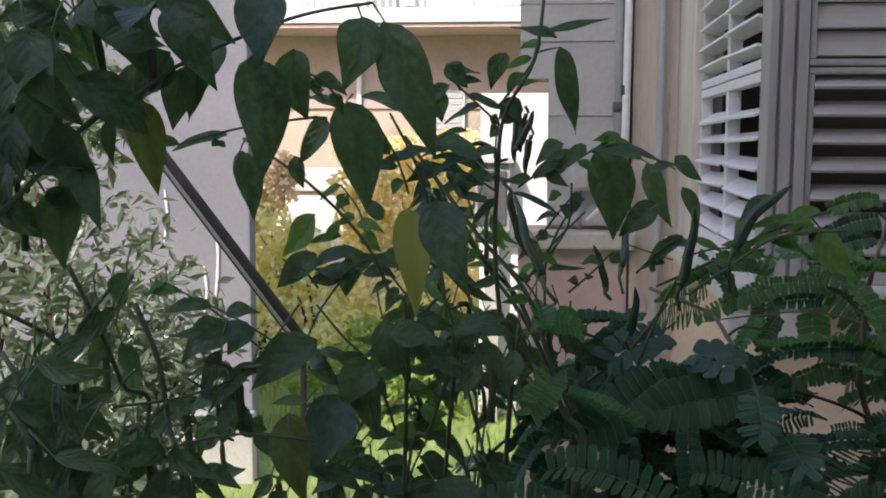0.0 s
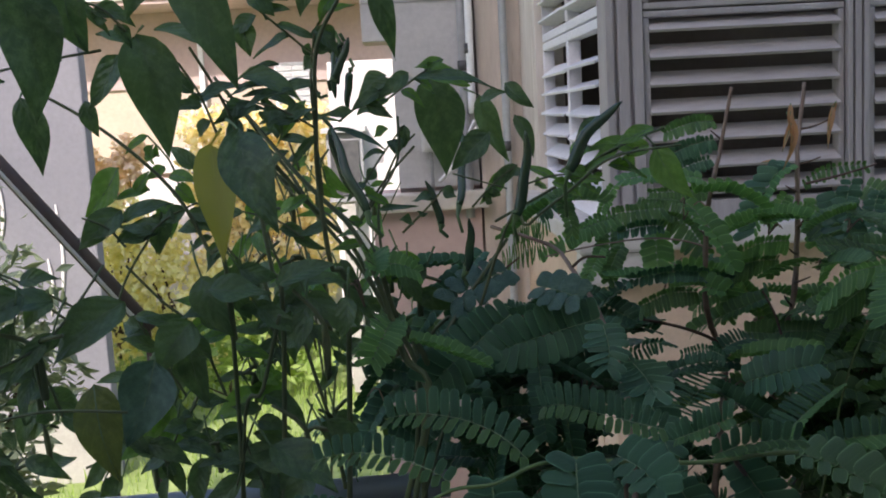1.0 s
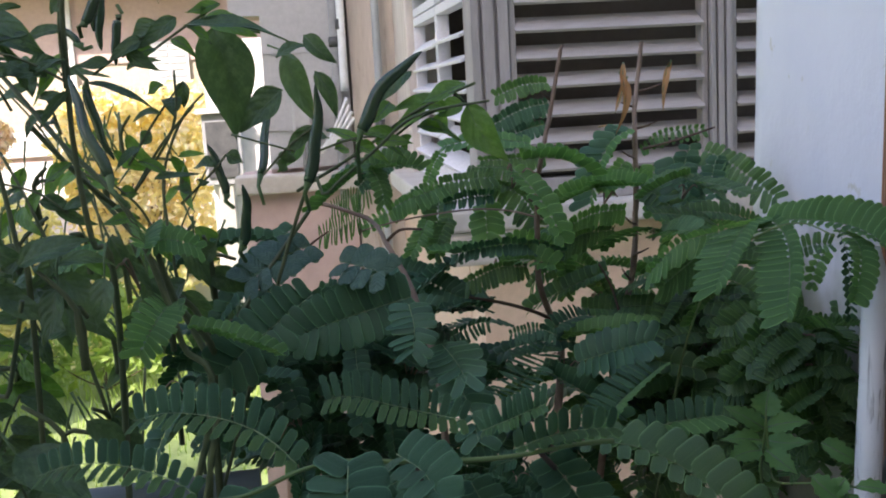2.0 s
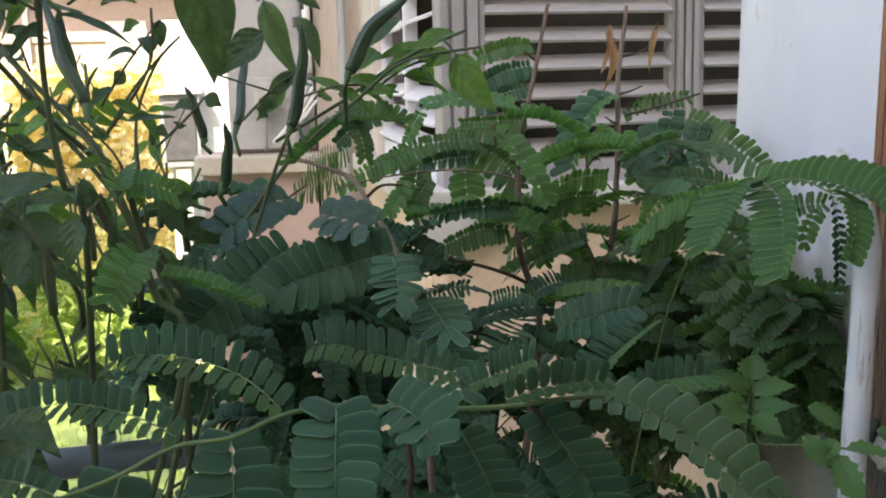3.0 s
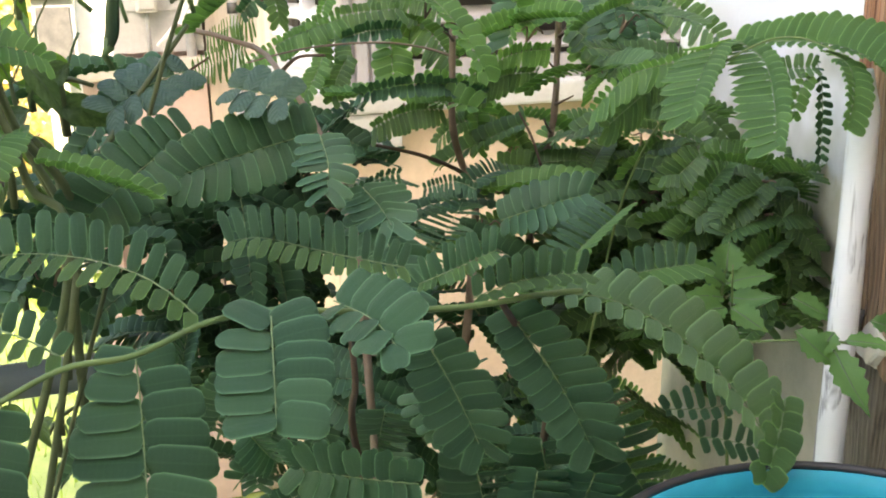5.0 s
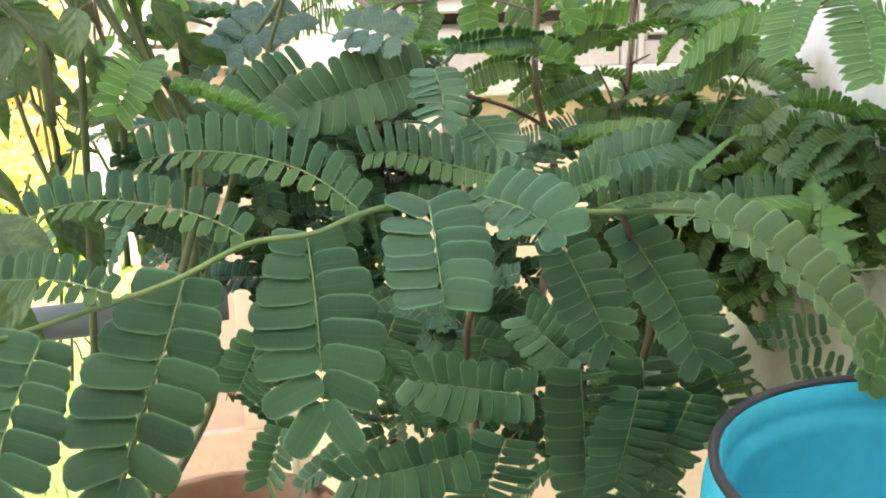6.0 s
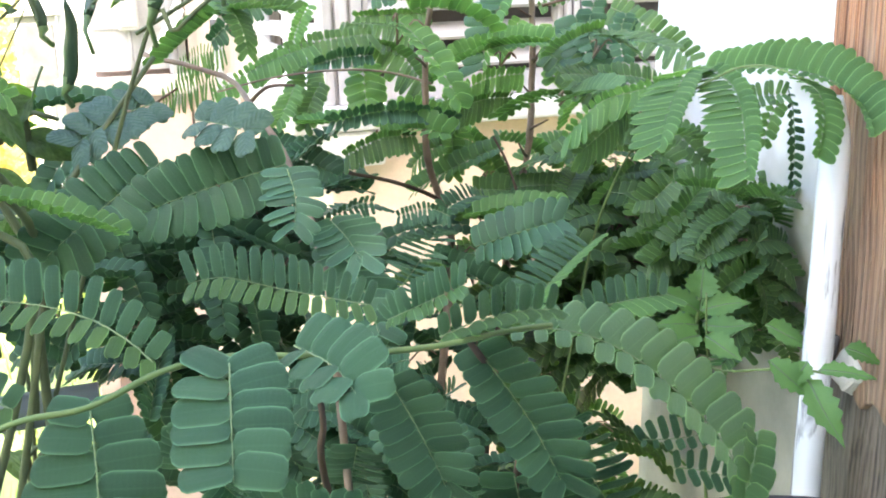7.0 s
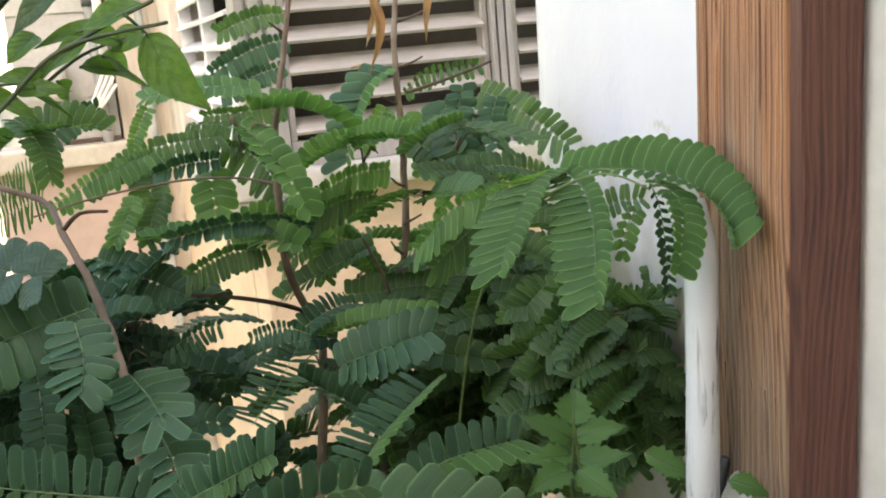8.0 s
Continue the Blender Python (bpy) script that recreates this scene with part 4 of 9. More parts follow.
def compound_leaf(plant, base, tip, face, pairs, length, fold=10, sag=0.0, material=None, split=False, lean=12, wide=1.4, taper=0.25, jitter=5, swing=30):
    """A feathered leaf from base to tip: a midrib, and pairs of leaflets of that length (mm) whose upper sides look along face; fold lifts both rows towards face;
    sag (mm) bows the midrib along face."""
    material = material or M_TAM
    B, T, F = Vector(base), Vector(tip), Vector(face).normalized()
    L = (T - B).length
    ctrl = (B + T) / 2 + F * sag * 0.002
    curve = [(1 - s) ** 2 * B + 2 * s * (1 - s) * ctrl + s * s * T for s in (k / 12 for k in range(13))]
    bm = bmesh.new()
    r = 0.00017 + 0.0011 * L
    tube(bm, curve, [r * (1.25 - 0.8 * k / 12) for k in range(13)], 6)
    leaf = part("leaf", bm, M_RACHIS if split else [M_RACHIS, material], plant)
    vs, fs = [], []
    gap = L * 0.97 / (pairs + 0.35)
    for i in range(pairs):
        s = (0.45 + i) / (pairs + 0.1)
        p = (1 - s) ** 2 * B + 2 * s * (1 - s) * ctrl + s * s * T
        d = (2 * (1 - s) * (ctrl - B) + 2 * s * (T - ctrl)).normalized()
        side = d.cross(F).normalized()
        up = side.cross(d).normalized()
        size = length * 0.001 * (1 - taper * max(0.0, (0.45 - s) / 0.45) ** 1.3 - 0.14 * max(0.0, (s - 0.6) / 0.4)) * random.uniform(0.92, 1.07)
        for q in (-1, 1):
            a = radians(fold + random.uniform(-jitter, jitter))
            b = radians(lean - 15 + 16 * s + swing * s ** 4 + random.uniform(-jitter, jitter) * 0.7)
            x = ((side * q * math.cos(a) + up * math.sin(a)) * math.cos(b) + d * math.sin(b)).normalized()
            y = (d - x * d.dot(x)).normalized() * 1.0
            z = x.cross(y).normalized()
            if z.dot(up * math.cos(a) - side * q * math.sin(a)) < 0:
                y, z = -y, -z
            ratio = max(0.12, wide * gap / size)
            tw = Matrix.Rotation(radians(random.uniform(-jitter, jitter) * 1.5), 3, x)
            y, z = tw @ y, tw @ z
            m = Matrix((x, y, z)).transposed().to_4x4()
            m.translation = p + x * r * 0.3
            if split:
                o = new("leaflet", leaflet_mesh(ratio, material))
                o.parent = leaf
                o.matrix_basis = m @ Matrix.Scale(size, 4)
            else:
                lv, lf = leaflet_points(ratio)
                k = len(vs)
                vs += [tuple(m @ (v * size)) for v in lv]
                fs += [tuple(j + k for j in f) for f in lf]
    if not split:
        bm = bmesh.new()
        bm.from_mesh(leaf.data)
        made = [bm.verts.new(v) for v in vs]
        uv = bm.loops.layers.uv.new("blade")
        for f in fs:
            g = bm.faces.new([made[j] for j in f])
            g.material_index, g.smooth = 1, True
            for lp, j in zip(g.loops, f):
                lp[uv].uv = leaflet_uv(j)
        bm.to_mesh(leaf.data)
        bm.free()
    return leaf


def feather(plant, rib, left, right, pairs, wide, back, fan, taper, material, other=None, split=False, keen=False):
    """A feathered leaf along a bent rib; left and right are the reach of a middle leaflet of each row, in mm. The first pairs lean back and the last ones
    fan forward by those degrees; wide is a leaflet's width over the gap between pairs; the leaflets near the base are shorter by taper."""
    loose = 1.0 if split else 2.4
    curve = spline(rib, 6)
    cum = [0.0]
    for a, b in zip(curve, curve[1:]):
        cum.append(cum[-1] + (b - a).length)
    L = cum[-1]
    r = 0.00017 + 0.0011 * L
    bm = bmesh.new()
    tube(bm, curve, [r * (1.2 - 0.75 * q / L) for q in cum], 6)
    mats = [material, other or material]
    leaf = part("leaf", bm, M_RACHIS if split else [M_RACHIS] + mats, plant)
    rows = [Vector(left), Vector(right)]
    if not split:
        # leaves that nobody has brushed against hang looser, each in its own way, with finer leaflets
        pairs = round(pairs * 1.3)
        rows = [v + Vector((0, 0, -v.length * random.uniform(0.0, 0.5))) for v in rows]
    hint = rows[0].normalized() + rows[1].normalized()
    if hint.length < 0.7:
        hint = Vector((-0.15, -0.75, 0.65))
    gap = L * 0.97 / (pairs + 0.35)
    vs, fs = [], []
    for i in range(pairs):
        s = (0.4 + i) / (pairs + 0.05)
        k = next(j for j in range(1, len(cum)) if cum[j] >= s * L)
        p = curve[k - 1].lerp(curve[k], (s * L - cum[k - 1]) / (cum[k] - cum[k - 1]))
        d = (curve[min(k + 1, len(curve) - 1)] - curve[max(k - 2, 0)]).normalized()
        e = s / (1 - 0.6 / (pairs + 0.05))
        turn = back * max(0.0, 1 - e / 0.5) ** 1.5 + fan * max(0.0, (e - 0.45) / 0.55) ** 3
        for q, (v, m0) in enumerate(zip(rows, mats)):
            u = v.normalized()
            flat = (u - d * u.dot(d)).normalized()
            lean = math.asin(max(-0.9, min(0.9, u.dot(d)))) * 0.6
            b = lean + radians(turn + random.uniform(-4, 4) * loose)
            x = flat * math.cos(b) + d * math.sin(b)
            y = (d - x * d.dot(x))
            if y.length < 0.2:
                y = d.cross(flat).cross(x)
            y.normalize()
            z = x.cross(y)
            if z.dot(hint) < 0:
                y, z = -y, -z
            tw = Matrix.Rotation(radians(random.uniform(-8, 8) * loose), 3, x)
            y, z = tw @ y, tw @ z
            size = v.length * 0.001 * (1 - taper * max(0.0, (0.45 - s) / 0.45) ** 1.2 - 0.16 * max(0.0, (s - 0.6) / 0.4)) * random.uniform(1 - 0.06 * loose, 1 + 0.04 * loose)
            ratio = max(0.12, min(0.66, wide * gap / size))
            m = Matrix((x, y, z)).transposed().to_4x4()
            m.translation = p + x * r * 0.3
            if split:
                o = new("leaflet", leaflet_mesh(ratio, m0, keen))
                o.parent = leaf
                o.matrix_basis = m @ Matrix.Scale(size, 4)
            else:
                lv, lf = leaflet_points(ratio, keen)
                n0 = len(vs)
                vs += [tuple(m @ (w * size)) for w in lv]
                fs += [(tuple(j + n0 for j in f), q) for f in lf]
    if not split:
        bm = bmesh.new()
        bm.from_mesh(leaf.data)
        made = [bm.verts.new(v) for v in vs]
        uv = bm.loops.layers.uv.new("blade")
        for f, q in fs:
            g = bm.faces.new([made[j] for j in f])
            g.material_index, g.smooth = 1 + q, True
            for lp, j in zip(g.loops, f):
                lp[uv].uv = leaflet_uv(j)
        bm.to_mesh(leaf.data)
        bm.free()
    return leaf


def blade(plant, base, tip, face, width, material=None, curl=0.12, wave=0.13, serrate=0.0, stalk=None, name="leaf", cup=0.36):
    """A single pointed leaf from base to tip, width in mm, creased along its midrib; stalk: where its petiole starts."""
    material = material or M_CHILI
    B, T, F = Vector(base), Vector(tip), Vector(face).normalized()
    d = T - B
    L = d.length
    side = d.cross(F).normalized()
    up = side.cross(d).normalized()
    W = width * 0.0005
    rows, cols = 12, 6
    ph = random.uniform(0, 6.28)
    bow, twist = random.uniform(-0.09, 0.09) * L, random.uniform(-0.5, 0.5)
    bm = bmesh.new()
    uv = bm.loops.layers.uv.new("blade")
    g = []
    for i in range(rows + 1):
        s = i / rows
        w = W * (math.sin(math.pi * s ** 0.7) ** 0.9 * (1 - 0.32 * s ** 3) + 0.004)
        if serrate:
            w *= 1 + serrate * (0.5 if i % 2 else -0.5)
        row = []
        for j in range(cols + 1):
            k = 2 * j / cols - 1
            z = -curl * L * (s - 0.35) ** 2 * 2.2 + cup * abs(k) * w * (1 - 0.5 * s) + wave * W * math.sin(ph + s * 9 + k * 2.2) * abs(k)
            a = twist * (s - 0.3)
            row.append(bm.verts.new(B + d * s + (side * math.cos(a) + up * math.sin(a)) * k * w + side * bow * math.sin(math.pi * s) + up * (z + curl * L * 0.27)))
        g.append(row)
    for i in range(rows):
        for j in range(cols):
            f = bm.faces.new((g[i][j], g[i][j + 1], g[i + 1][j + 1], g[i + 1][j]))
            f.smooth = True
            for lp, (a, b) in zip(f.loops, ((i, j), (i, j + 1), (i + 1, j + 1), (i + 1, j))):
                lp[uv].uv = (a / rows, b / cols)
    ob = part(name, bm, material, plant)
    bm = bmesh.new()
    pts = [B + d * s + side * bow * math.sin(math.pi * s) + up * (-curl * L * (s - 0.35) ** 2 * 2.2 + curl * L * 0.27 - 0.0002) for s in (0.0, 0.25, 0.5, 0.75, 0.95)]
    if stalk:
        st = Vector(stalk)
        pts = [st, st.lerp(pts[0], 0.55) + up * (pts[0] - st).length * 0.08] + pts
    tube(bm, pts, [0.00055 * (1.15 - 0.16 * k) for k in range(len(pts))], 5)
    part("midrib", bm, M_VEIN if material is not M_CHILIY else M_CHILIY, ob)
    return ob


def pod(plant, base, tip, width, bend=0.08, stalk=None, material=None):
    """A slim chili: a cap and stalk at base, bowed to a point at the tip."""
    B, T = Vector(base), Vector(tip)
    d = T - B
    L = d.length
    n = d.cross(Vector((0.4, -1, 0.2))).normalized()
    bm = bmesh.new()
    pts, rad = [], []
    for k in range(15):
        s = k / 14
        pts.append(B + d * s + n * bend * L * math.sin(math.pi * s) + n * 0.012 * L * math.sin(s * 11))
        rad.append(width * 0.0005 * min(1.0, 0.72 + 2.2 * s) * (1 - s ** 3.2) ** 0.75 + 0.0003)
    tube(bm, pts, rad, 10)
    ob = part("chili_pod", bm, material or M_POD, plant)
    bm = bmesh.new()
    st = Vector(stalk) if stalk else B - d * 0.30 + n * 0.05 * L
    tube(bm, [st, st.lerp(B, 0.6) - n * 0.002, B - d.normalized() * 0.001, B + d.normalized() * 0.0025], [0.0009, 0.001, 0.0017, width * 0.00043], 8)
    part("cap", bm, M_CALYX, ob)
    return ob


def leaf_cluster(plant, at, radius, count, length, material, pairs=12, small=9.5):
    """A knot of twigs with feathered leaves that spread out and droop from it."""
    c = Vector(at)
    for k in range(count):
        a = 2.4 * k + random.uniform(-0.5, 0.5)
        e = random.uniform(-0.45, 0.55)
        d = Vector((math.cos(a) * math.cos(e), math.sin(a) * math.cos(e) * 0.4, math.sin(e) - 0.4)).normalized()
        p = c + Vector((random.uniform(-1, 1), random.uniform(-0.3, 0.5), random.uniform(-1, 1))) * radius * 0.75
        L = length * 0.001 * random.uniform(0.65, 1.05)
        up = Vector((random.uniform(-0.4, 0.4), random.uniform(-0.75, 0.1), random.uniform(0.5, 1.0)))
        face = (up - d * up.dot(d)).normalized()
        compound_leaf(plant, p, p + d * L, face, max(6, int(pairs * random.uniform(0.85, 1.15))), small * random.uniform(0.85, 1.15), random.choice((6, 12, 25, 45, 60)), random.uniform(0, 6), material, lean=random.uniform(6, 20))
    bm = bmesh.new()
    for k in range(3):
        q = c + Vector((random.uniform(-1, 1), random.uniform(-0.8, 0.8), random.uniform(-0.8, -0.1))) * radius * 0.8
        tube(bm, spline([c + Vector((0, 0.01, -radius * 0.9)), c.lerp(q, 0.5), q], 3), [0.0006 - 0.00004 * i for i in range(7)], 6)
    part("twig", bm, M_BARK, plant)


def blade_cluster(plant, at, radius, count, length, material, slim=1.0):
    """A knot of single leaves on short stalks that hang round one point of a branch."""
    c = Vector(at)
    for k in range(count):
        p = c + Vector((random.uniform(-1, 1), random.uniform(-0.8, 0.8), random.uniform(-1, 1))) * radius * 0.8
        a = random.uniform(0, 6.28)
        d = Vector((math.cos(a), 0.6 * math.sin(a), random.uniform(-1.7, 0.1))).normalized()
        L = length * 0.001 * random.uniform(0.7, 1.25)
        face = Vector((random.uniform(-0.5, 0.5), -1.0, random.uniform(-0.1, 0.9)))
        blade(plant, p, p + d * L, face, L * 1000 * slim * random.uniform(0.4, 0.55), material, random.uniform(0.02, 0.25), stalk=p - d * L * 0.3 + Vector((0, 0, 0.008)))
    bm = bmesh.new()
    for k in range(2):
        q = c + Vector((random.uniform(-1, 1), random.uniform(-0.8, 0.8), random.uniform(-0.3, 1))) * radius
        tube(bm, spline([c + Vector((0, 0.005, -radius * 1.3)), c, q], 3), [0.0018 - 0.00015 * i for i in range(7)], 6)
    part("twig", bm, M_STEM, plant)


# ---- pots on the parapet ----
def pot(name, at, r, h, label):
    p = empty(name, at, label, "flower pot", "flower pots on the parapet")
    bm = bmesh.new()
    prof = [(r * 0.72, 0.0), (r * 0.95, h * 0.8), (r * 1.07, h * 0.81), (r * 1.09, h), (r * 0.98, h), (r * 0.94, h * 0.86), (r * 0.66, 0.01)]
    rings = [[bm.verts.new((q * math.cos(6.28318 * k / 36), q * math.sin(6.28318 * k / 36), z)) for k in range(36)] for q, z in prof]
    for a, b in zip(rings, rings[1:]):
        for k in range(36):
            bm.faces.new((a[k], a[(k + 1) % 36], b[(k + 1) % 36], b[k])).smooth = True
    bm.faces.new(rings[0][::-1])
    bm.faces.new(rings[-1])
    part("body", bm, M_TERRA, p)
    bm = bmesh.new()
    g = [bm.verts.new((r * 0.93 * q * math.cos(6.28318 * k / 24), r * 0.93 * q * math.sin(6.28318 * k / 24), h * 0.85 + 0.004 * noise.noise(Vector((q * 9, k, 0))))) for q in (0.5, 1.0) for k in range(24)]
    m = bm.verts.new((0, 0, h * 0.87))
    for k in range(24):
        bm.faces.new((m, g[k], g[(k + 1) % 24]))
        bm.faces.new((g[k], g[24 + k], g[24 + (k + 1) % 24], g[(k + 1) % 24]))
    part("soil", bm, M_SOIL, p)
    return p


pot("flower_pot", (0.40, 0.70, 1.122), 0.085, 0.125, "terracotta flower pot with a chili plant")
pot("flower_pot", (0.565, 0.745, 1.122), 0.055, 0.170, "dusty terracotta pot between the plants")
pot("flower_pot", (0.715, 0.715, 1.122), 0.070, 0.125, "terracotta flower pot with young tamarinds")
pot("flower_pot", (0.15, 0.70, 1.122), 0.085, 0.125, "terracotta flower pot with a leafy chili plant")

# ---- turquoise bucket ----
bk = empty("bucket", (0.753, 0.467, 1.26), "turquoise plastic bucket with a black rim", "bucket")
bm = bmesh.new()
prof = [(0.052, 0.0), (0.0728, 0.146), (0.0722, 0.156), (0.0705, 0.166), (0.0672, 0.166), (0.0668, 0.159), (0.0662, 0.1565), (0.0642, 0.1545), (0.0636, 0.151), (0.050, 0.004)]
rings = [[bm.verts.new((q * math.cos(6.28318 * k / 48), q * math.sin(6.28318 * k / 48), z)) for k in range(48)] for q, z in prof]
for a, b in zip(rings, rings[1:]):
    for k in range(48):
        bm.faces.new((a[k], a[(k + 1) % 48], b[(k + 1) % 48], b[k])).smooth = True
bm.faces.new(rings[0][::-1])
bm.faces.new(rings[-1])
part("body", bm, M_TEAL, bk)
bm = bmesh.new()
tube(bm, [(0.0695 * math.cos(6.28318 * k / 48), 0.0695 * math.sin(6.28318 * k / 48), 0.1665) for k in range(49)], [0.0016] * 49, 8)
part("rim", bm, M_RIM, bk, "black rubber rim")
bm = bmesh.new()
box(bm, 0.66, 0.884, 0.401, 0.555, 1.235, 1.258, 0.003)
shelf = tagged(link_mesh("shelf", bm, M_CONC), "concrete shelf inside the parapet", "shelf")
slab("shelf_bracket", (0.70, 0.86, 0.50, 0.558, 1.10, 1.2345), M_CONC, label="concrete bracket under the shelf", category="bracket", kind="thing")

# ---- the plants ----
tamarind = empty("tamarind_plant", (0, 0, 0), "young tamarind whose dark leaves hang over the railing pipe", "plant", "young tamarinds in pots")
tamarind_mid = empty("tamarind_plant", (0, 0, 0), "young tamarind with knotty brown stems and withered tips", "plant", "young tamarinds in pots")
tamarind_wall = empty("tamarind_plant", (0, 0, 0), "young tamarind with fresh green leaves beside the white wall", "plant", "young tamarinds in pots")
chili = empty("chili_plant", (0, 0, 0), "chili plant with drooping leaves and dark green pods", "plant", "chili plants in pots")
chili_leafy = empty("chili_plant", (0, 0, 0), "leafy chili plant with broad dark and yellowing leaves", "plant", "chili plants in pots")
weed = empty("weed", (0, 0, 0), "soft weed with toothed light green leaves", "weed")
random.seed(5)
# tamarind: trunks and twigs
stem(tamarind_mid, 'twig', [(0.4982, 0.4818, 1.485), (0.5098, 0.4894, 1.485), (0.5228, 0.4968, 1.486), (0.5474, 0.5019, 1.491), (0.5666, 0.5089, 1.497), (0.5828, 0.5099, 1.498), (0.6, 0.5217, 1.5), (0.6176, 0.5252, 1.5), (0.6357, 0.5266, 1.497), (0.6698, 0.5368, 1.491), (0.702, 0.5601, 1.484), (0.7201, 0.5681, 1.481)], 0.0006, 0.001, M_TWIG)
stem(tamarind_mid, 'trunk', [(0.6868, 0.552, 1.486), (0.705, 0.5768, 1.458), (0.7208, 0.6022, 1.412), (0.72, 0.7, 1.225)], 0.0010, 0.0018, M_DARKBARK)
stem(tamarind_mid, 'trunk', [(0.6403, 0.5501, 1.489), (0.6474, 0.5817, 1.455), (0.6534, 0.61, 1.409), (0.7, 0.69, 1.225)], 0.0009, 0.0016, M_DARKBARK)
stem(tamarind_mid, 'stem', [(0.828, 0.8289, 1.642), (0.8201, 0.8213, 1.605), (0.8184, 0.8183, 1.58), (0.8176, 0.8169, 1.548), (0.8145, 0.8142, 1.507), (0.8073, 0.8103, 1.479), (0.7962, 0.8053, 1.439), (0.735, 0.73, 1.225)], 0.0013, 0.0024, M_BARK, knots=0.25)
stem(tamarind_mid, 'stem', [(0.7642, 0.7862, 1.641), (0.7551, 0.781, 1.604), (0.7465, 0.7811, 1.567), (0.7443, 0.7808, 1.539), (0.7449, 0.7835, 1.503), (0.7569, 0.7924, 1.465), (0.7545, 0.7852, 1.43), (0.71, 0.73, 1.225)], 0.0011, 0.0024, M_BARK, knots=0.25)
stem(tamarind, 'stem', [(0.6098, 0.7935, 1.561), (0.6428, 0.764, 1.551), (0.6509, 0.7289, 1.54), (0.6585, 0.698, 1.522), (0.6642, 0.6709, 1.495), (0.6649, 0.6475, 1.455), (0.68, 0.7, 1.225)], 0.0011, 0.0018, M_BARK, knots=0.2)
stem(tamarind_mid, 'twig', [(0.6953, 0.7575, 1.503), (0.7228, 0.7674, 1.494), (0.7482, 0.7828, 1.481), (0.7578, 0.7878, 1.47)], 0.0008, 0.0014, M_DARKBARK)
stem(tamarind_mid, 'twig', [(0.6397, 0.7645, 1.544), (0.667, 0.7562, 1.55), (0.7038, 0.776, 1.55), (0.7301, 0.7874, 1.546), (0.7488, 0.785, 1.54)], 0.0004, 0.0007, M_BARK)
stem(tamarind, 'twig', [(0.6676, 0.7168, 1.549), (0.6575, 0.7267, 1.548), (0.65, 0.7321, 1.541)], 0.0006, 0.001, M_DARKBARK)
stem(tamarind_mid, 'twig', [(0.8215, 0.5839, 1.552), (0.8157, 0.5975, 1.556), (0.8082, 0.6103, 1.553), (0.8090, 0.6495, 1.537), (0.8125, 0.6958, 1.508), (0.8103, 0.7215, 1.470), (0.8020, 0.7280, 1.420), (0.7750, 0.7170, 1.320), (0.7400, 0.7000, 1.225)], 0.0003, 0.0008, M_TWIG)
stem(tamarind_mid, 'twig', [(0.8572, 0.7848, 1.588), (0.837, 0.7959, 1.581), (0.8192, 0.8063, 1.576)], 0.0006, 0.001, M_DARKBARK)
stem(tamarind_mid, 'twig', [(0.8362, 0.7978, 1.564), (0.8265, 0.8105, 1.558), (0.8169, 0.8162, 1.544)], 0.0006, 0.001, M_DARKBARK)
stem(tamarind_mid, 'twig', [(0.7935, 0.7831, 1.481), (0.7901, 0.7878, 1.496), (0.7847, 0.7926, 1.509)], 0.0008, 0.0006, M_DARKBARK)
stem(tamarind, 'twig', [(0.6088, 0.7243, 1.54), (0.6105, 0.7252, 1.544), (0.6203, 0.7343, 1.549)], 0.0007, 0.0005, M_DARKBARK)
stem(tamarind, 'stem', [(0.5619, 0.6843, 1.503), (0.5752, 0.6852, 1.52), (0.5879, 0.6969, 1.536), (0.6113, 0.7088, 1.564)], 0.0016, 0.001, M_STEM)
stem(tamarind, 'stem', [(0.5404, 0.6641, 1.562), (0.5478, 0.6643, 1.532), (0.5621, 0.6688, 1.506), (0.5587, 0.6755, 1.469), (0.5559, 0.6999, 1.399), (0.5548, 0.7207, 1.357), (0.46, 0.7, 1.225)], 0.0014, 0.0022, M_STEM)
stem(tamarind_mid, 'twig', [(0.8364, 0.8097, 1.617), (0.8294, 0.8166, 1.613), (0.823, 0.8259, 1.611)], 0.0004, 0.0009, M_DARKBARK)
stem(tamarind_mid, 'twig', [(0.8093, 0.8164, 1.605), (0.815, 0.8193, 1.603), (0.8215, 0.8242, 1.601)], 0.0004, 0.0009, M_DARKBARK)
stem(tamarind_mid, 'twig', [(0.8294, 0.8066, 1.593), (0.8245, 0.8131, 1.59), (0.8203, 0.8217, 1.588)], 0.0004, 0.0009, M_DARKBARK)
stem(tamarind_mid, 'twig', [(0.8073, 0.8103, 1.575), (0.8124, 0.8133, 1.572), (0.8183, 0.8183, 1.57)], 0.0004, 0.0009, M_DARKBARK)
stem(tamarind_mid, 'twig', [(0.8207, 0.8009, 1.554), (0.8182, 0.8063, 1.55), (0.8165, 0.8138, 1.547)], 0.0004, 0.0009, M_DARKBARK)
stem(tamarind_mid, 'twig', [(0.8054, 0.8019, 1.535), (0.8097, 0.8051, 1.531), (0.8147, 0.8103, 1.529)], 0.0004, 0.0009, M_DARKBARK)
stem(tamarind_mid, 'twig', [(0.817, 0.7936, 1.516), (0.8141, 0.7993, 1.513), (0.8119, 0.8071, 1.51)], 0.0004, 0.0009, M_DARKBARK)
stem(tamarind_mid, 'twig', [(0.8006, 0.7966, 1.504), (0.8041, 0.7997, 1.499), (0.8084, 0.8049, 1.495)], 0.0004, 0.0009, M_DARKBARK)
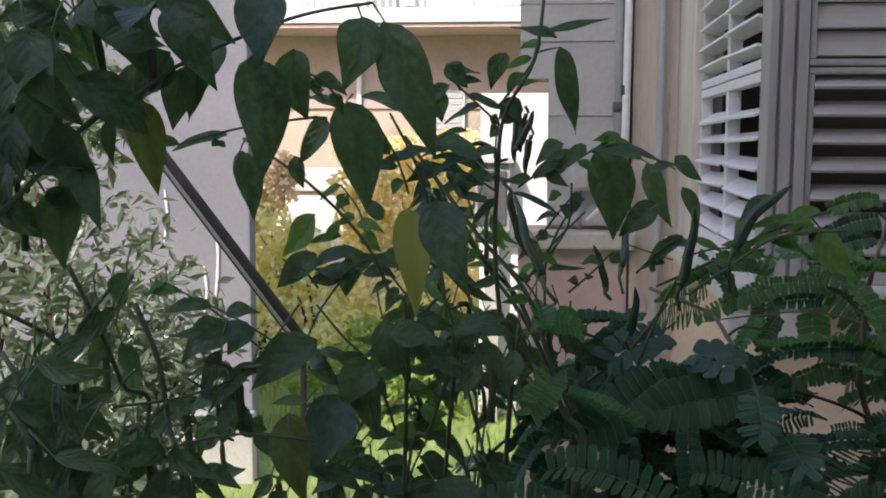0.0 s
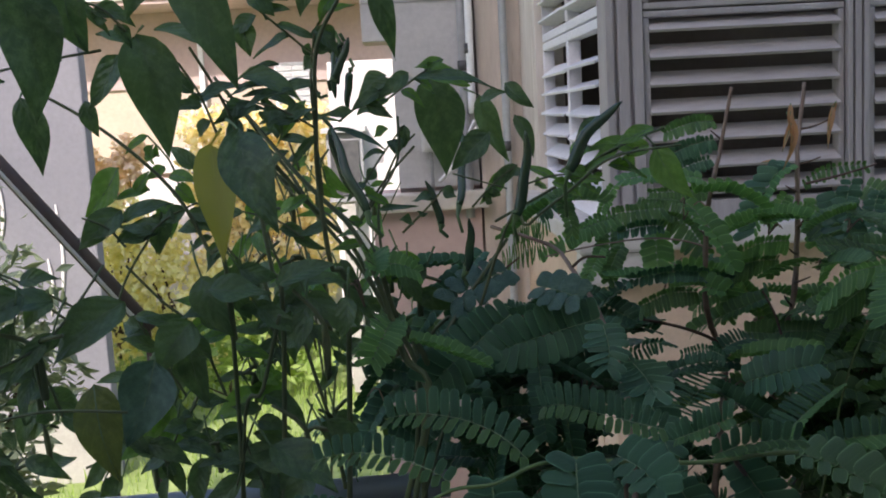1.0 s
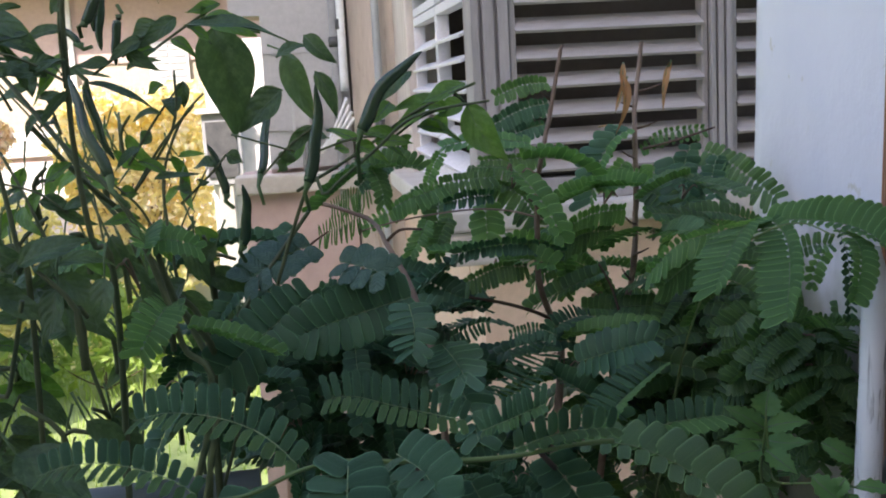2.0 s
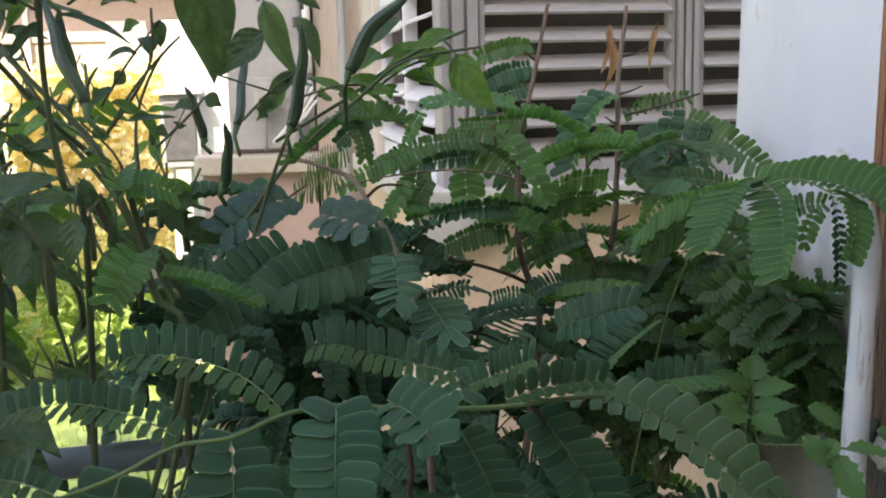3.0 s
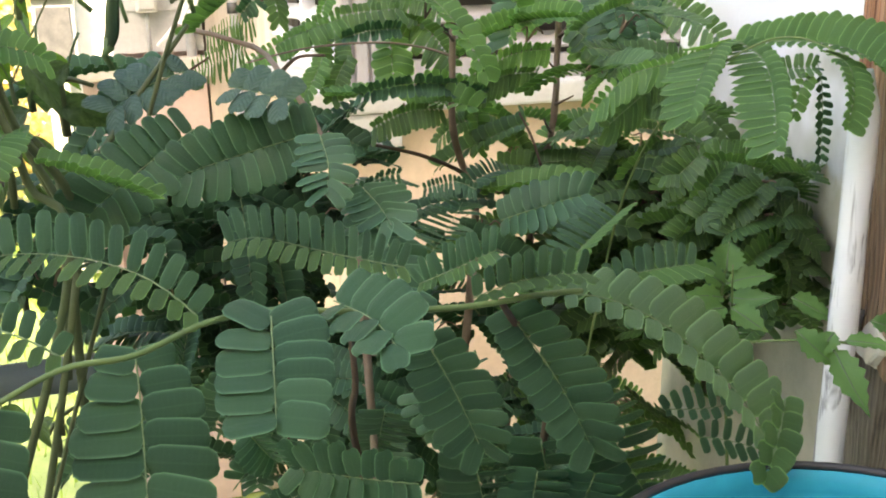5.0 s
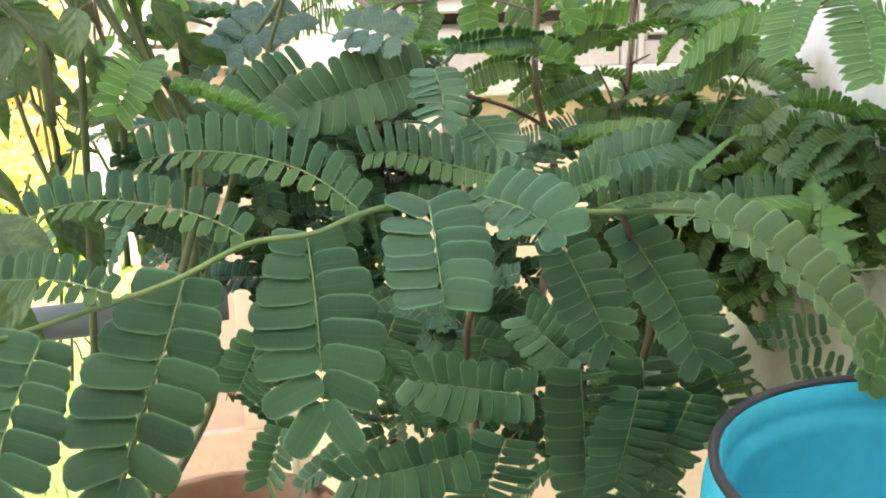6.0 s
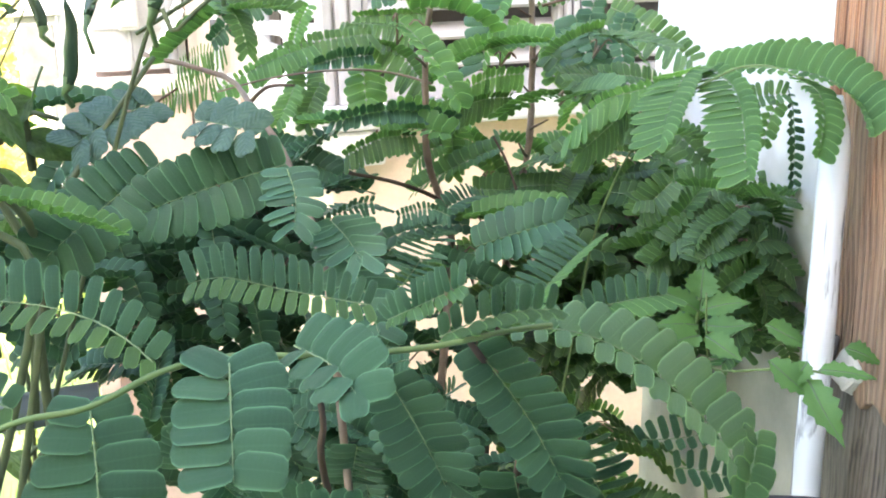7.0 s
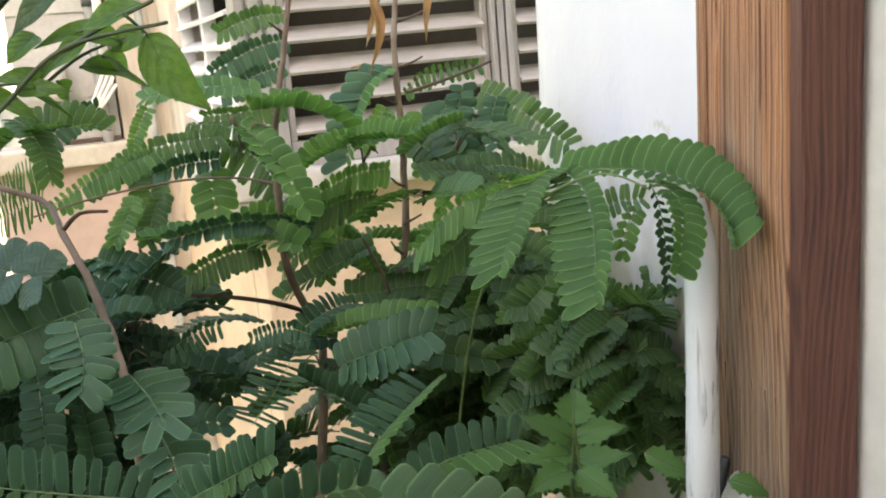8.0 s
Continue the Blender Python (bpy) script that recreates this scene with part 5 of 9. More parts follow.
stem(tamarind_mid, 'twig', [(0.7501, 0.7853, 1.615), (0.7535, 0.7854, 1.612), (0.7576, 0.7878, 1.609)], 0.0004, 0.0008, M_DARKBARK)
stem(tamarind_mid, 'twig', [(0.756, 0.776, 1.584), (0.7527, 0.7788, 1.581), (0.7498, 0.7838, 1.579)], 0.0004, 0.0008, M_DARKBARK)
stem(tamarind_mid, 'twig', [(0.7382, 0.7757, 1.554), (0.7411, 0.7762, 1.552), (0.7444, 0.7789, 1.549)], 0.0004, 0.0008, M_DARKBARK)
stem(tamarind_mid, 'twig', [(0.7489, 0.7643, 1.52), (0.7458, 0.767, 1.518), (0.7432, 0.7718, 1.516)], 0.0004, 0.0008, M_DARKBARK)
# tamarind: the nearest leaves
feather(tamarind, [(0.5826, 0.5194, 1.4952), (0.5828, 0.5128, 1.4846), (0.5824, 0.5055, 1.4705), (0.5816, 0.4976, 1.4538)], (-16.7, 2.8, 0.2), (15.3, -6.2, -0.4), 8, 1.42, -14, 58, 0.45, M_TAM, split=True)
feather(tamarind, [(0.6151, 0.5184, 1.5008), (0.6135, 0.5064, 1.4924), (0.6118, 0.4938, 1.4821)], (-14.1, 1.8, 0.8), (12.8, -5.8, 0.3), 6, 1.75, -40, 8, 0.15, M_TAM, split=True)
feather(tamarind, [(0.551, 0.5063, 1.4903), (0.545, 0.5019, 1.4747), (0.5379, 0.4981, 1.4599), (0.5312, 0.4933, 1.4422)], (-18.3, 2.9, -1.6), (13.2, -6.2, -3.2), 8, 1.42, -12, 50, 0.4, M_TAM, split=True)
feather(tamarind, [(0.5199, 0.4886, 1.4843), (0.5149, 0.486, 1.4749), (0.5106, 0.483, 1.465), (0.5041, 0.4788, 1.4483)], (-16.8, 2.9, -1.7), (10.8, -5.2, -3.4), 8, 1.42, -12, 50, 0.4, M_TAM, split=True)
feather(tamarind, [(0.6316, 0.5236, 1.5013), (0.6385, 0.509, 1.4999), (0.6415, 0.4949, 1.4964)], (9.0, -2.1, 8.3), (-5.1, -9.5, -1.8), 5, 1.5, -10, 40, 0.2, M_TAM, split=True)
feather(tamarind, [(0.6579, 0.5333, 1.4843), (0.6637, 0.5297, 1.4719), (0.6683, 0.5267, 1.4602), (0.6708, 0.5254, 1.4529)], (-10.8, -1.4, -2.8), (10.2, -6.5, -0.3), 9, 1.35, -22, 48, 0.35, M_TAM, split=True)
feather(tamarind_mid, [(0.6928, 0.563, 1.479), (0.7013, 0.5607, 1.4663), (0.7098, 0.5579, 1.4515), (0.718, 0.5539, 1.4318)], (-10.9, -3.7, -3.9), (12.6, -8.2, 0.5), 10, 1.3, -12, 40, 0.35, M_TAM, split=True)
feather(tamarind_mid, [(0.7089, 0.5767, 1.479), (0.7297, 0.5728, 1.4762), (0.7482, 0.5677, 1.4672), (0.7637, 0.5621, 1.4529), (0.7763, 0.5569, 1.4374), (0.7829, 0.5534, 1.4219), (0.7826, 0.5528, 1.4102)], (16.7, 3.1, 4.7), (-4.2, -8.8, -3.6), 15, 1.4, 0, 14, 0.5, M_TAMP, split=True)
# second rows take a lighter green in place of light shining through them
feather(tamarind_mid, [(0.721, 0.5936, 1.4744), (0.7318, 0.5996, 1.4837), (0.7436, 0.6047, 1.4906), (0.7538, 0.6095, 1.495)], (-11.1, 2.4, 4.3), (4.4, -8.3, 7.3), 14, 0.8, -8, 8, 0.3, M_TAM, M_TAMY, split=True)
feather(tamarind_mid, [(0.7358, 0.5891, 1.4727), (0.7505, 0.5909, 1.477), (0.7652, 0.5917, 1.4778), (0.7765, 0.5931, 1.4774)], (2.1, 3.7, 8.9), (4.6, -9.8, -1.5), 10, 1, -8, 20, 0.3, M_TAM, M_TAMY, split=True)
feather(tamarind, [(0.6771, 0.5486, 1.4893), (0.6912, 0.5541, 1.4907), (0.7056, 0.5589, 1.4902), (0.7204, 0.5632, 1.4879)], (1.3, 0.6, 9.1), (-1.4, -8.4, 0.5), 9, 1.3, -10, 20, 0.3, M_TAM, M_TAMG, split=True)
feather(tamarind, [(0.5979, 0.5312, 1.499), (0.5927, 0.5358, 1.5037), (0.5845, 0.5414, 1.5087), (0.5715, 0.5479, 1.5125), (0.5551, 0.5546, 1.5136), (0.542, 0.5594, 1.5105)], (-1.2, 4.2, 10.6), (-4.4, -8.5, -2.5), 14, 0.8, -34, 6, 0.35, M_TAM, M_TAMG, split=True)
feather(tamarind, [(0.6629, 0.573, 1.4936), (0.6473, 0.5755, 1.4978), (0.6345, 0.5771, 1.5016), (0.6202, 0.5792, 1.5058), (0.6092, 0.5791, 1.505)], (-1.2, 4.3, 10.3), (-4.5, -9.2, -2.6), 15, 0.8, -30, 6, 0.3, M_TAM, M_TAMG, split=True)
feather(tamarind, [(0.5663, 0.5169, 1.4972), (0.5592, 0.5213, 1.5009), (0.5492, 0.5264, 1.5038), (0.5355, 0.5321, 1.5056), (0.5228, 0.5367, 1.5042), (0.5133, 0.5399, 1.5008)], (-1.0, 3.3, 7.7), (-3.7, -7.6, -2.2), 14, 0.8, -30, 6, 0.35, M_TAM, M_TAMG, split=True)
feather(tamarind, [(0.5349, 0.4931, 1.4923), (0.5258, 0.4983, 1.4944), (0.5171, 0.5029, 1.4946), (0.5068, 0.5076, 1.4936)], (1.7, 1.8, 6.2), (-2.0, -7.1, -2.2), 9, 0.84, -30, 6, 0.35, M_TAM, M_TAMG, split=True)
feather(tamarind_mid, [(0.6887, 0.5872, 1.4183), (0.6987, 0.6059, 1.3868), (0.7078, 0.622, 1.3449)], (-15.8, 4.3, -0.1), (15.3, -4.4, -0.7), 9, 1, -8, 30, 0.2, M_TAM, split=True)
feather(tamarind_mid, [(0.7153, 0.5907, 1.4186), (0.7262, 0.6083, 1.3842), (0.7364, 0.6234, 1.3394)], (-15.4, 4.2, -0.1), (16.6, -4.8, -0.8), 9, 1, -8, 30, 0.2, M_TAM, split=True)
feather(tamarind_mid, [(0.73, 0.5874, 1.437), (0.7476, 0.5979, 1.4109), (0.7661, 0.6071, 1.3804)], (-12.1, 3.2, -5.7), (15.8, -2.6, 1.1), 10, 1, -8, 30, 0.2, M_TAM, split=True)
feather(tamarind_mid, [(0.7744, 0.6088, 1.4146), (0.79, 0.6068, 1.4133), (0.8073, 0.6049, 1.4141)], (-2.6, 1.9, 9.8), (0.3, -3.9, -2.9), 7, 0.8, -30, 10, 0.45, M_TAM, split=True)
feather(tamarind_mid, [(0.7811, 0.5945, 1.4083), (0.7926, 0.5908, 1.4063), (0.8062, 0.5858, 1.4017)], (1.1, 0.0, 8.3), (5.0, -3.6, -4.7), 6, 0.72, -16, 6, 0.2, M_TAM, split=True)
compound_leaf(tamarind_mid, (0.7767, 0.5369, 1.448), (0.7616, 0.5247, 1.427), (0.076, -0.849, 0.522), 5, 7, 30, 2, M_TAMG, split=True)
compound_leaf(tamarind, (0.6666, 0.5797, 1.416), (0.6273, 0.5984, 1.42), (-0.15, -0.97, -0.2), 9, 14, 12, 1, lean=10)
compound_leaf(tamarind, (0.6407, 0.5674, 1.404), (0.5976, 0.5733, 1.397), (-0.25, -0.95, -0.15), 11, 14, 20, 2, lean=14)
compound_leaf(tamarind, (0.6566, 0.5783, 1.401), (0.6502, 0.5901, 1.369), (-0.23, -0.93, -0.28), 9, 15, 6, 1, lean=8)
# tamarind: leaves further in
compound_leaf(tamarind_mid, (0.7141, 0.5912, 1.407), (0.7109, 0.6035, 1.361), (-0.23, -0.93, -0.28), 11, 15, 6, 1, M_TAM)
compound_leaf(tamarind_mid, (0.7358, 0.5893, 1.403), (0.7289, 0.6048, 1.364), (-0.23, -0.93, -0.28), 10, 15, 6, 1)
compound_leaf(tamarind_mid, (0.6958, 0.6137, 1.413), (0.6803, 0.6228, 1.43), (-0.2, -0.95, -0.1), 8, 13, 12, 1)
compound_leaf(tamarind, (0.6311, 0.6365, 1.431), (0.6256, 0.6635, 1.397), (-0.23, -0.93, -0.28), 9, 14, 8, 1)
compound_leaf(tamarind, (0.6144, 0.6424, 1.436), (0.6050, 0.6716, 1.405), (-0.23, -0.93, -0.28), 9, 13, 8, 1)
compound_leaf(tamarind, (0.6703, 0.6428, 1.415), (0.6720, 0.6697, 1.387), (-0.23, -0.93, -0.28), 8, 13, 8, 1)
compound_leaf(tamarind_mid, (0.6972, 0.6353, 1.415), (0.6926, 0.6652, 1.391), (-0.23, -0.93, -0.28), 8, 13, 8, 1)
compound_leaf(tamarind, (0.5761, 0.6103, 1.437), (0.5681, 0.6257, 1.412), (-0.23, -0.95, -0.15), 7, 11, 12, 1, lean=10)
compound_leaf(tamarind, (0.5846, 0.6378, 1.389), (0.5763, 0.6343, 1.368), (-0.234, -0.867, 0.439), 7, 10, 40, 1)
compound_leaf(tamarind, (0.6129, 0.5871, 1.44), (0.6208, 0.5912, 1.427), (-0.2, -0.95, -0.1), 7, 9, 40, 1)
compound_leaf(tamarind, (0.6092, 0.688, 1.525), (0.5639, 0.6661, 1.496), (-0.05, -0.94, 0.33), 11, 16, 10, 5)
compound_leaf(tamarind, (0.656, 0.6777, 1.522), (0.6014, 0.6712, 1.51), (-0.05, -0.94, 0.33), 12, 16, 10, 4)
compound_leaf(tamarind, (0.6102, 0.7075, 1.546), (0.5768, 0.6962, 1.532), (-0., -0.575, 0.818), 6, 15, 8, 3, M_CHILIB)
compound_leaf(tamarind, (0.6234, 0.683, 1.541), (0.6432, 0.6676, 1.536), (-0.026, -0.683, 0.73), 4, 13, 8, 1, M_CHILIB)
compound_leaf(tamarind_mid, (0.7547, 0.7624, 1.473), (0.7976, 0.7329, 1.481), (-0.073, -0.42, 0.904), 13, 9, 50, 2, M_TAMY)
compound_leaf(tamarind_mid, (0.7542, 0.7388, 1.464), (0.7908, 0.7183, 1.478), (-0.202, -0.711, 0.674), 10, 14, 15, 1)
feather(tamarind_mid, [(0.8211, 0.6465, 1.5522), (0.8068, 0.6356, 1.5507), (0.7928, 0.6228, 1.541), (0.7801, 0.6091, 1.5291)], (-14.7, 1.3, -3.9), (0.5, -8.3, -1.0), 17, 1.75, -10, 32, 0.35, M_TAMY, split=True, keen=True)
feather(tamarind_mid, [(0.8239, 0.6454, 1.5515), (0.8206, 0.6236, 1.5457), (0.8114, 0.6024, 1.5338), (0.7991, 0.5821, 1.5206)], (-15.1, 2.0, -2.2), (-0.1, -7.8, -0.6), 17, 1.75, -10, 32, 0.35, M_TAMY, split=True, keen=True)
feather(tamarind_mid, [(0.8228, 0.6456, 1.5508), (0.8306, 0.6324, 1.5524), (0.842, 0.6175, 1.5519), (0.8493, 0.6032, 1.5481), (0.8508, 0.59, 1.5401), (0.847, 0.5784, 1.5305)], (6.6, 0.4, 12.2), (-1.5, -5.9, -1.1), 20, 1.7, 0, 16, 0.4, M_TAMY, split=True, keen=True)
feather(tamarind_mid, [(0.84, 0.6143, 1.5494), (0.8431, 0.604, 1.545), (0.84, 0.5948, 1.5363), (0.8319, 0.5865, 1.5241)], (5.5, -4.9, -2.7), (-5.4, -4.7, -0.6), 12, 1.7, -5, 25, 0.3, M_TAMY, split=True, keen=True)
feather(tamarind_mid, [(0.8226, 0.6233, 1.5382), (0.8293, 0.6192, 1.5425), (0.8372, 0.6139, 1.5432)], (0.2, 1.3, 6.1), (-0.9, -5.0, -0.6), 7, 1, -5, 20, 0.2, M_TAMG)
feather(tamarind_mid, [(0.8351, 0.6142, 1.541), (0.8292, 0.6122, 1.5353), (0.8247, 0.609, 1.5258)], (-4.0, -0.8, -0.8), (1.8, -3.3, -2.5), 5, 1.3, -5, 35, 0.2, M_TAMY)
feather(tamarind_mid, [(0.8529, 0.6358, 1.5446), (0.8576, 0.6372, 1.5338), (0.8599, 0.6383, 1.5183), (0.861, 0.6395, 1.5015)], (-3.1, -1.9, -1.3), (1.7, -3.5, -1.0), 9, 1.2, -5, 25, 0.6, M_TAM)
feather(tamarind_mid, [(0.8295, 0.6766, 1.5449), (0.8114, 0.6803, 1.5413), (0.7933, 0.6837, 1.5362), (0.7776, 0.6842, 1.522)], (-7.5, -1.7, -8.5), (-3.3, -1.4, 5.7), 14, 1.3, 0, 20, 0.3, M_TAMY)
feather(tamarind_mid, [(0.8152, 0.6902, 1.535), (0.8011, 0.6876, 1.5259), (0.7849, 0.6854, 1.515)], (-6.9, -1.5, -6.5), (-6.1, -0.8, 4.3), 11, 1.3, 0, 20, 0.3, M_TAMG)
feather(tamarind_mid, [(0.6629, 0.8221, 1.5474), (0.689, 0.8188, 1.5611), (0.7254, 0.8096, 1.565)], (-1.1, 1.1, 8.2), (0.8, -5.0, -8.1), 17, 1.15, -8, 20, 0.3, M_TAMG)
feather(tamarind_mid, [(0.6426, 0.8165, 1.5391), (0.6685, 0.8158, 1.5522), (0.6953, 0.8138, 1.5608)], (-1.8, 1.1, 7.1), (1.2, -5.5, -7.4), 14, 1.15, -8, 20, 0.3, M_TAMY)
feather(tamarind_mid, [(0.7116, 0.8212, 1.5708), (0.7324, 0.8163, 1.5693), (0.7518, 0.8112, 1.5646)], (3.9, 6.8, 2.2), (-5.8, -2.4, -9.3), 13, 1.2, -8, 20, 0.3, M_TAMG)
feather(tamarind_mid, [(0.6854, 0.818, 1.5638), (0.6893, 0.8186, 1.5726), (0.6949, 0.8186, 1.5813)], (-3.9, -0.4, 2.3), (2.6, -3.5, -1.4), 8, 1.3, -8, 20, 0.3, M_TAMY)
feather(tamarind_mid, [(0.7178, 0.8035, 1.5498), (0.7172, 0.7985, 1.5388), (0.7163, 0.7931, 1.5254)], (-10.1, 0.5, -0.7), (7.7, -6.2, -2.8), 5, 1.5, -10, 30, 0.2, M_TAMY)
feather(tamarind_mid, [(0.6927, 0.8018, 1.5515), (0.7071, 0.8002, 1.5546), (0.7219, 0.7978, 1.5551)], (-2.1, -5.5, 5.3), (-2.3, -7.2, -2.7), 11, 1.2, -8, 20, 0.3, M_TAM)
feather(tamarind_mid, [(0.7273, 0.8185, 1.5593), (0.7414, 0.8093, 1.5523), (0.7504, 0.7996, 1.535)], (-7.7, -1.5, -8.1), (4.9, -6.4, 3.1), 11, 1.3, -8, 20, 0.3, M_TAMG)
feather(tamarind, [(0.6423, 0.801, 1.5656), (0.6574, 0.8041, 1.5788), (0.6734, 0.8051, 1.5841)], (2.8, -4.4, -5.4), (-3.5, -4.9, 4.5), 12, 1.3, -8, 20, 0.3, M_TAM)
feather(tamarind_mid, [(0.6821, 0.8034, 1.5422), (0.6774, 0.8004, 1.5335), (0.6703, 0.7979, 1.5235)], (-6.2, -1.1, -2.0), (3.5, -4.8, -3.4), 8, 1.4, -8, 30, 0.3, M_TAMY)
feather(tamarind_mid, [(0.6955, 0.8042, 1.5424), (0.6886, 0.8015, 1.5317), (0.6847, 0.7977, 1.5208)], (-5.8, -1.4, -2.6), (4.1, -4.9, -2.5), 7, 1.4, -8, 30, 0.3, M_TAMG)
feather(tamarind, [(0.6165, 0.8035, 1.5367), (0.6316, 0.8023, 1.5431), (0.6438, 0.802, 1.5483)], (2.1, 0.4, 9.9), (-3.4, -2.5, -9.3), 14, 0.45, -8, 10, 0.3, M_TAMG)
feather(tamarind, [(0.6256, 0.8148, 1.5532), (0.6386, 0.8144, 1.5593), (0.6499, 0.8137, 1.5618)], (1.8, -0.0, 7.6), (-2.6, -2.4, -7.1), 12, 0.45, -8, 10, 0.3, M_TAMG)
feather(tamarind_mid, [(0.7665, 0.8318, 1.6071), (0.7494, 0.8343, 1.6036), (0.728, 0.8368, 1.5933)], (-2.3, -1.4, 6.4), (0.7, -4.4, -7.5), 11, 1.3, -8, 20, 0.3, M_TAM)
feather(tamarind_mid, [(0.7631, 0.8301, 1.594), (0.7487, 0.8316, 1.5906), (0.731, 0.8332, 1.582)], (-2.4, -1.5, 5.8), (1.3, -4.5, -6.9), 10, 1.3, -8, 20, 0.3, M_TAM)
feather(tamarind_mid, [(0.7671, 0.8345, 1.6196), (0.7532, 0.8366, 1.6193), (0.7345, 0.839, 1.6132)], (-2.4, -1.5, 5.8), (0.9, -4.2, -6.4), 10, 1.3, -8, 20, 0.3, M_TAMG)
feather(tamarind_mid, [(0.7603, 0.8212, 1.5743), (0.7466, 0.8233, 1.5743), (0.7212, 0.8294, 1.574)], (-2.1, -3.6, 4.9), (0.4, -3.9, -6.2), 12, 1.3, -8, 20, 0.3, M_TAMG)
feather(tamarind_mid, [(0.8147, 0.8162, 1.5887), (0.8023, 0.8171, 1.5814), (0.7926, 0.8151, 1.5655), (0.7854, 0.8111, 1.5444)], (-14.8, 3.1, -1.2), (0.4, -8.8, -0.3), 9, 1.5, -8, 25, 0.3, M_TAM, M_TAMY)
feather(tamarind_mid, [(0.81, 0.8134, 1.5688), (0.802, 0.8116, 1.5604), (0.7939, 0.8095, 1.5504)], (-6.5, -0.2, 2.8), (3.9, -5.2, -3.2), 7, 1.4, -8, 25, 0.3, M_TAMY)
feather(tamarind_mid, [(0.8538, 0.7938, 1.5739), (0.8634, 0.7817, 1.5672), (0.8744, 0.768, 1.5555), (0.8823, 0.7557, 1.5455)], (-6.4, -2.2, -8.9), (6.8, -3.0, 8.0), 12, 1.05, -8, 20, 0.25, M_TAMG)
feather(tamarind_mid, [(0.8365, 0.8012, 1.5704), (0.8392, 0.7916, 1.5488), (0.845, 0.7815, 1.53)], (-12.8, 1.7, -1.8), (11.2, -6.0, 1.6), 7, 1.4, -8, 30, 0.2, M_TAM)
feather(tamarind_mid, [(0.826, 0.807, 1.5651), (0.8246, 0.8027, 1.5512), (0.8226, 0.7983, 1.5361)], (-8.3, 0.2, -1.1), (5.9, -5.0, -1.8), 6, 1.4, -8, 30, 0.2, M_TAMY)
feather(tamarind_mid, [(0.8202, 0.8027, 1.5517), (0.8308, 0.7929, 1.5413), (0.8416, 0.7823, 1.5281)], (-7.9, -1.4, -7.8), (7.4, -4.0, 4.7), 7, 1.4, -8, 30, 0.2, M_TAMG)
feather(tamarind_mid, [(0.8204, 0.8145, 1.5754), (0.8327, 0.808, 1.5848), (0.8558, 0.7961, 1.5872)], (-1.1, -2.7, 5.3), (-0.3, -4.3, -5.7), 9, 0.8, -8, 20, 0.3, M_TAMG)
feather(tamarind_mid, [(0.847, 0.7991, 1.5773), (0.8408, 0.7942, 1.5626), (0.8413, 0.7871, 1.5489)], (-8.4, 0.3, -1.1), (7.3, -4.9, 0.3), 6, 1.4, -8, 30, 0.2, M_TAM)
feather(tamarind_mid, [(0.8593, 0.7857, 1.5708), (0.8538, 0.7823, 1.559), (0.8535, 0.7768, 1.5463)], (-7.3, -0.1, -1.1), (6.0, -4.7, -0.7), 6, 1.4, -8, 30, 0.2, M_TAM)
feather(tamarind_mid, [(0.8013, 0.7886, 1.5417), (0.7809, 0.7874, 1.5405), (0.7559, 0.7858, 1.5305)], (-6.0, -2.7, -10.8), (-2.5, -4.9, 5.7), 13, 1.3, -8, 20, 0.3, M_TAMY)
feather(tamarind_mid, [(0.7924, 0.7838, 1.5304), (0.7722, 0.78, 1.5301), (0.7487, 0.7756, 1.5222)], (-5.2, -2.5, -9.1), (-2.4, -4.8, 5.6), 13, 1.3, -8, 20, 0.3, M_TAMG)
feather(tamarind_mid, [(0.7541, 0.7579, 1.5241), (0.7239, 0.7618, 1.5305), (0.6908, 0.7644, 1.5267)], (-2.7, -7.0, 5.2), (-2.5, -7.4, -3.4), 16, 1.2, -8, 20, 0.3, M_TAM)
feather(tamarind_mid, [(0.7318, 0.7588, 1.5175), (0.7145, 0.7594, 1.5176), (0.6964, 0.7587, 1.5105)], (-2.5, -3.8, 5.1), (-0.8, -4.9, -6.1), 12, 1.2, -8, 20, 0.3, M_TAMG)
feather(tamarind, [(0.6514, 0.6457, 1.5254), (0.6524, 0.6379, 1.5162), (0.6502, 0.6312, 1.5072)], (-12.0, 2.5, 1.1), (9.6, -5.4, -0.9), 6, 1.5, -14, 40, 0.2, M_TAM)
feather(tamarind, [(0.6655, 0.6439, 1.5056), (0.6698, 0.6357, 1.4999), (0.6726, 0.6279, 1.4938)], (-11.7, 1.3, -3.9), (12.3, -6.0, 0.9), 5, 1.5, -14, 45, 0.15, M_TAM)
feather(tamarind, [(0.6733, 0.5955, 1.4807), (0.6856, 0.5943, 1.4851), (0.6998, 0.5927, 1.4905)], (0.4, 2.2, 10.5), (-1.3, -6.8, -1.3), 9, 1.2, -20, 10, 0.3, M_TAM, M_TAMG)
feather(tamarind, [(0.6654, 0.648, 1.4997), (0.6731, 0.6307, 1.4829), (0.6749, 0.6162, 1.4695)], (-12.6, 2.4, -2.1), (11.5, -5.2, 1.7), 8, 1.3, -10, 30, 0.3, M_TAM)
feather(tamarind_wall, [(0.8854, 0.6776, 1.468), (0.8826, 0.6712, 1.4476), (0.8778, 0.6646, 1.4229)], (-10.3, 1.4, -0.6), (8.1, -5.3, -1.8), 11, 1.4, -8, 25, 0.2, M_TAMG)
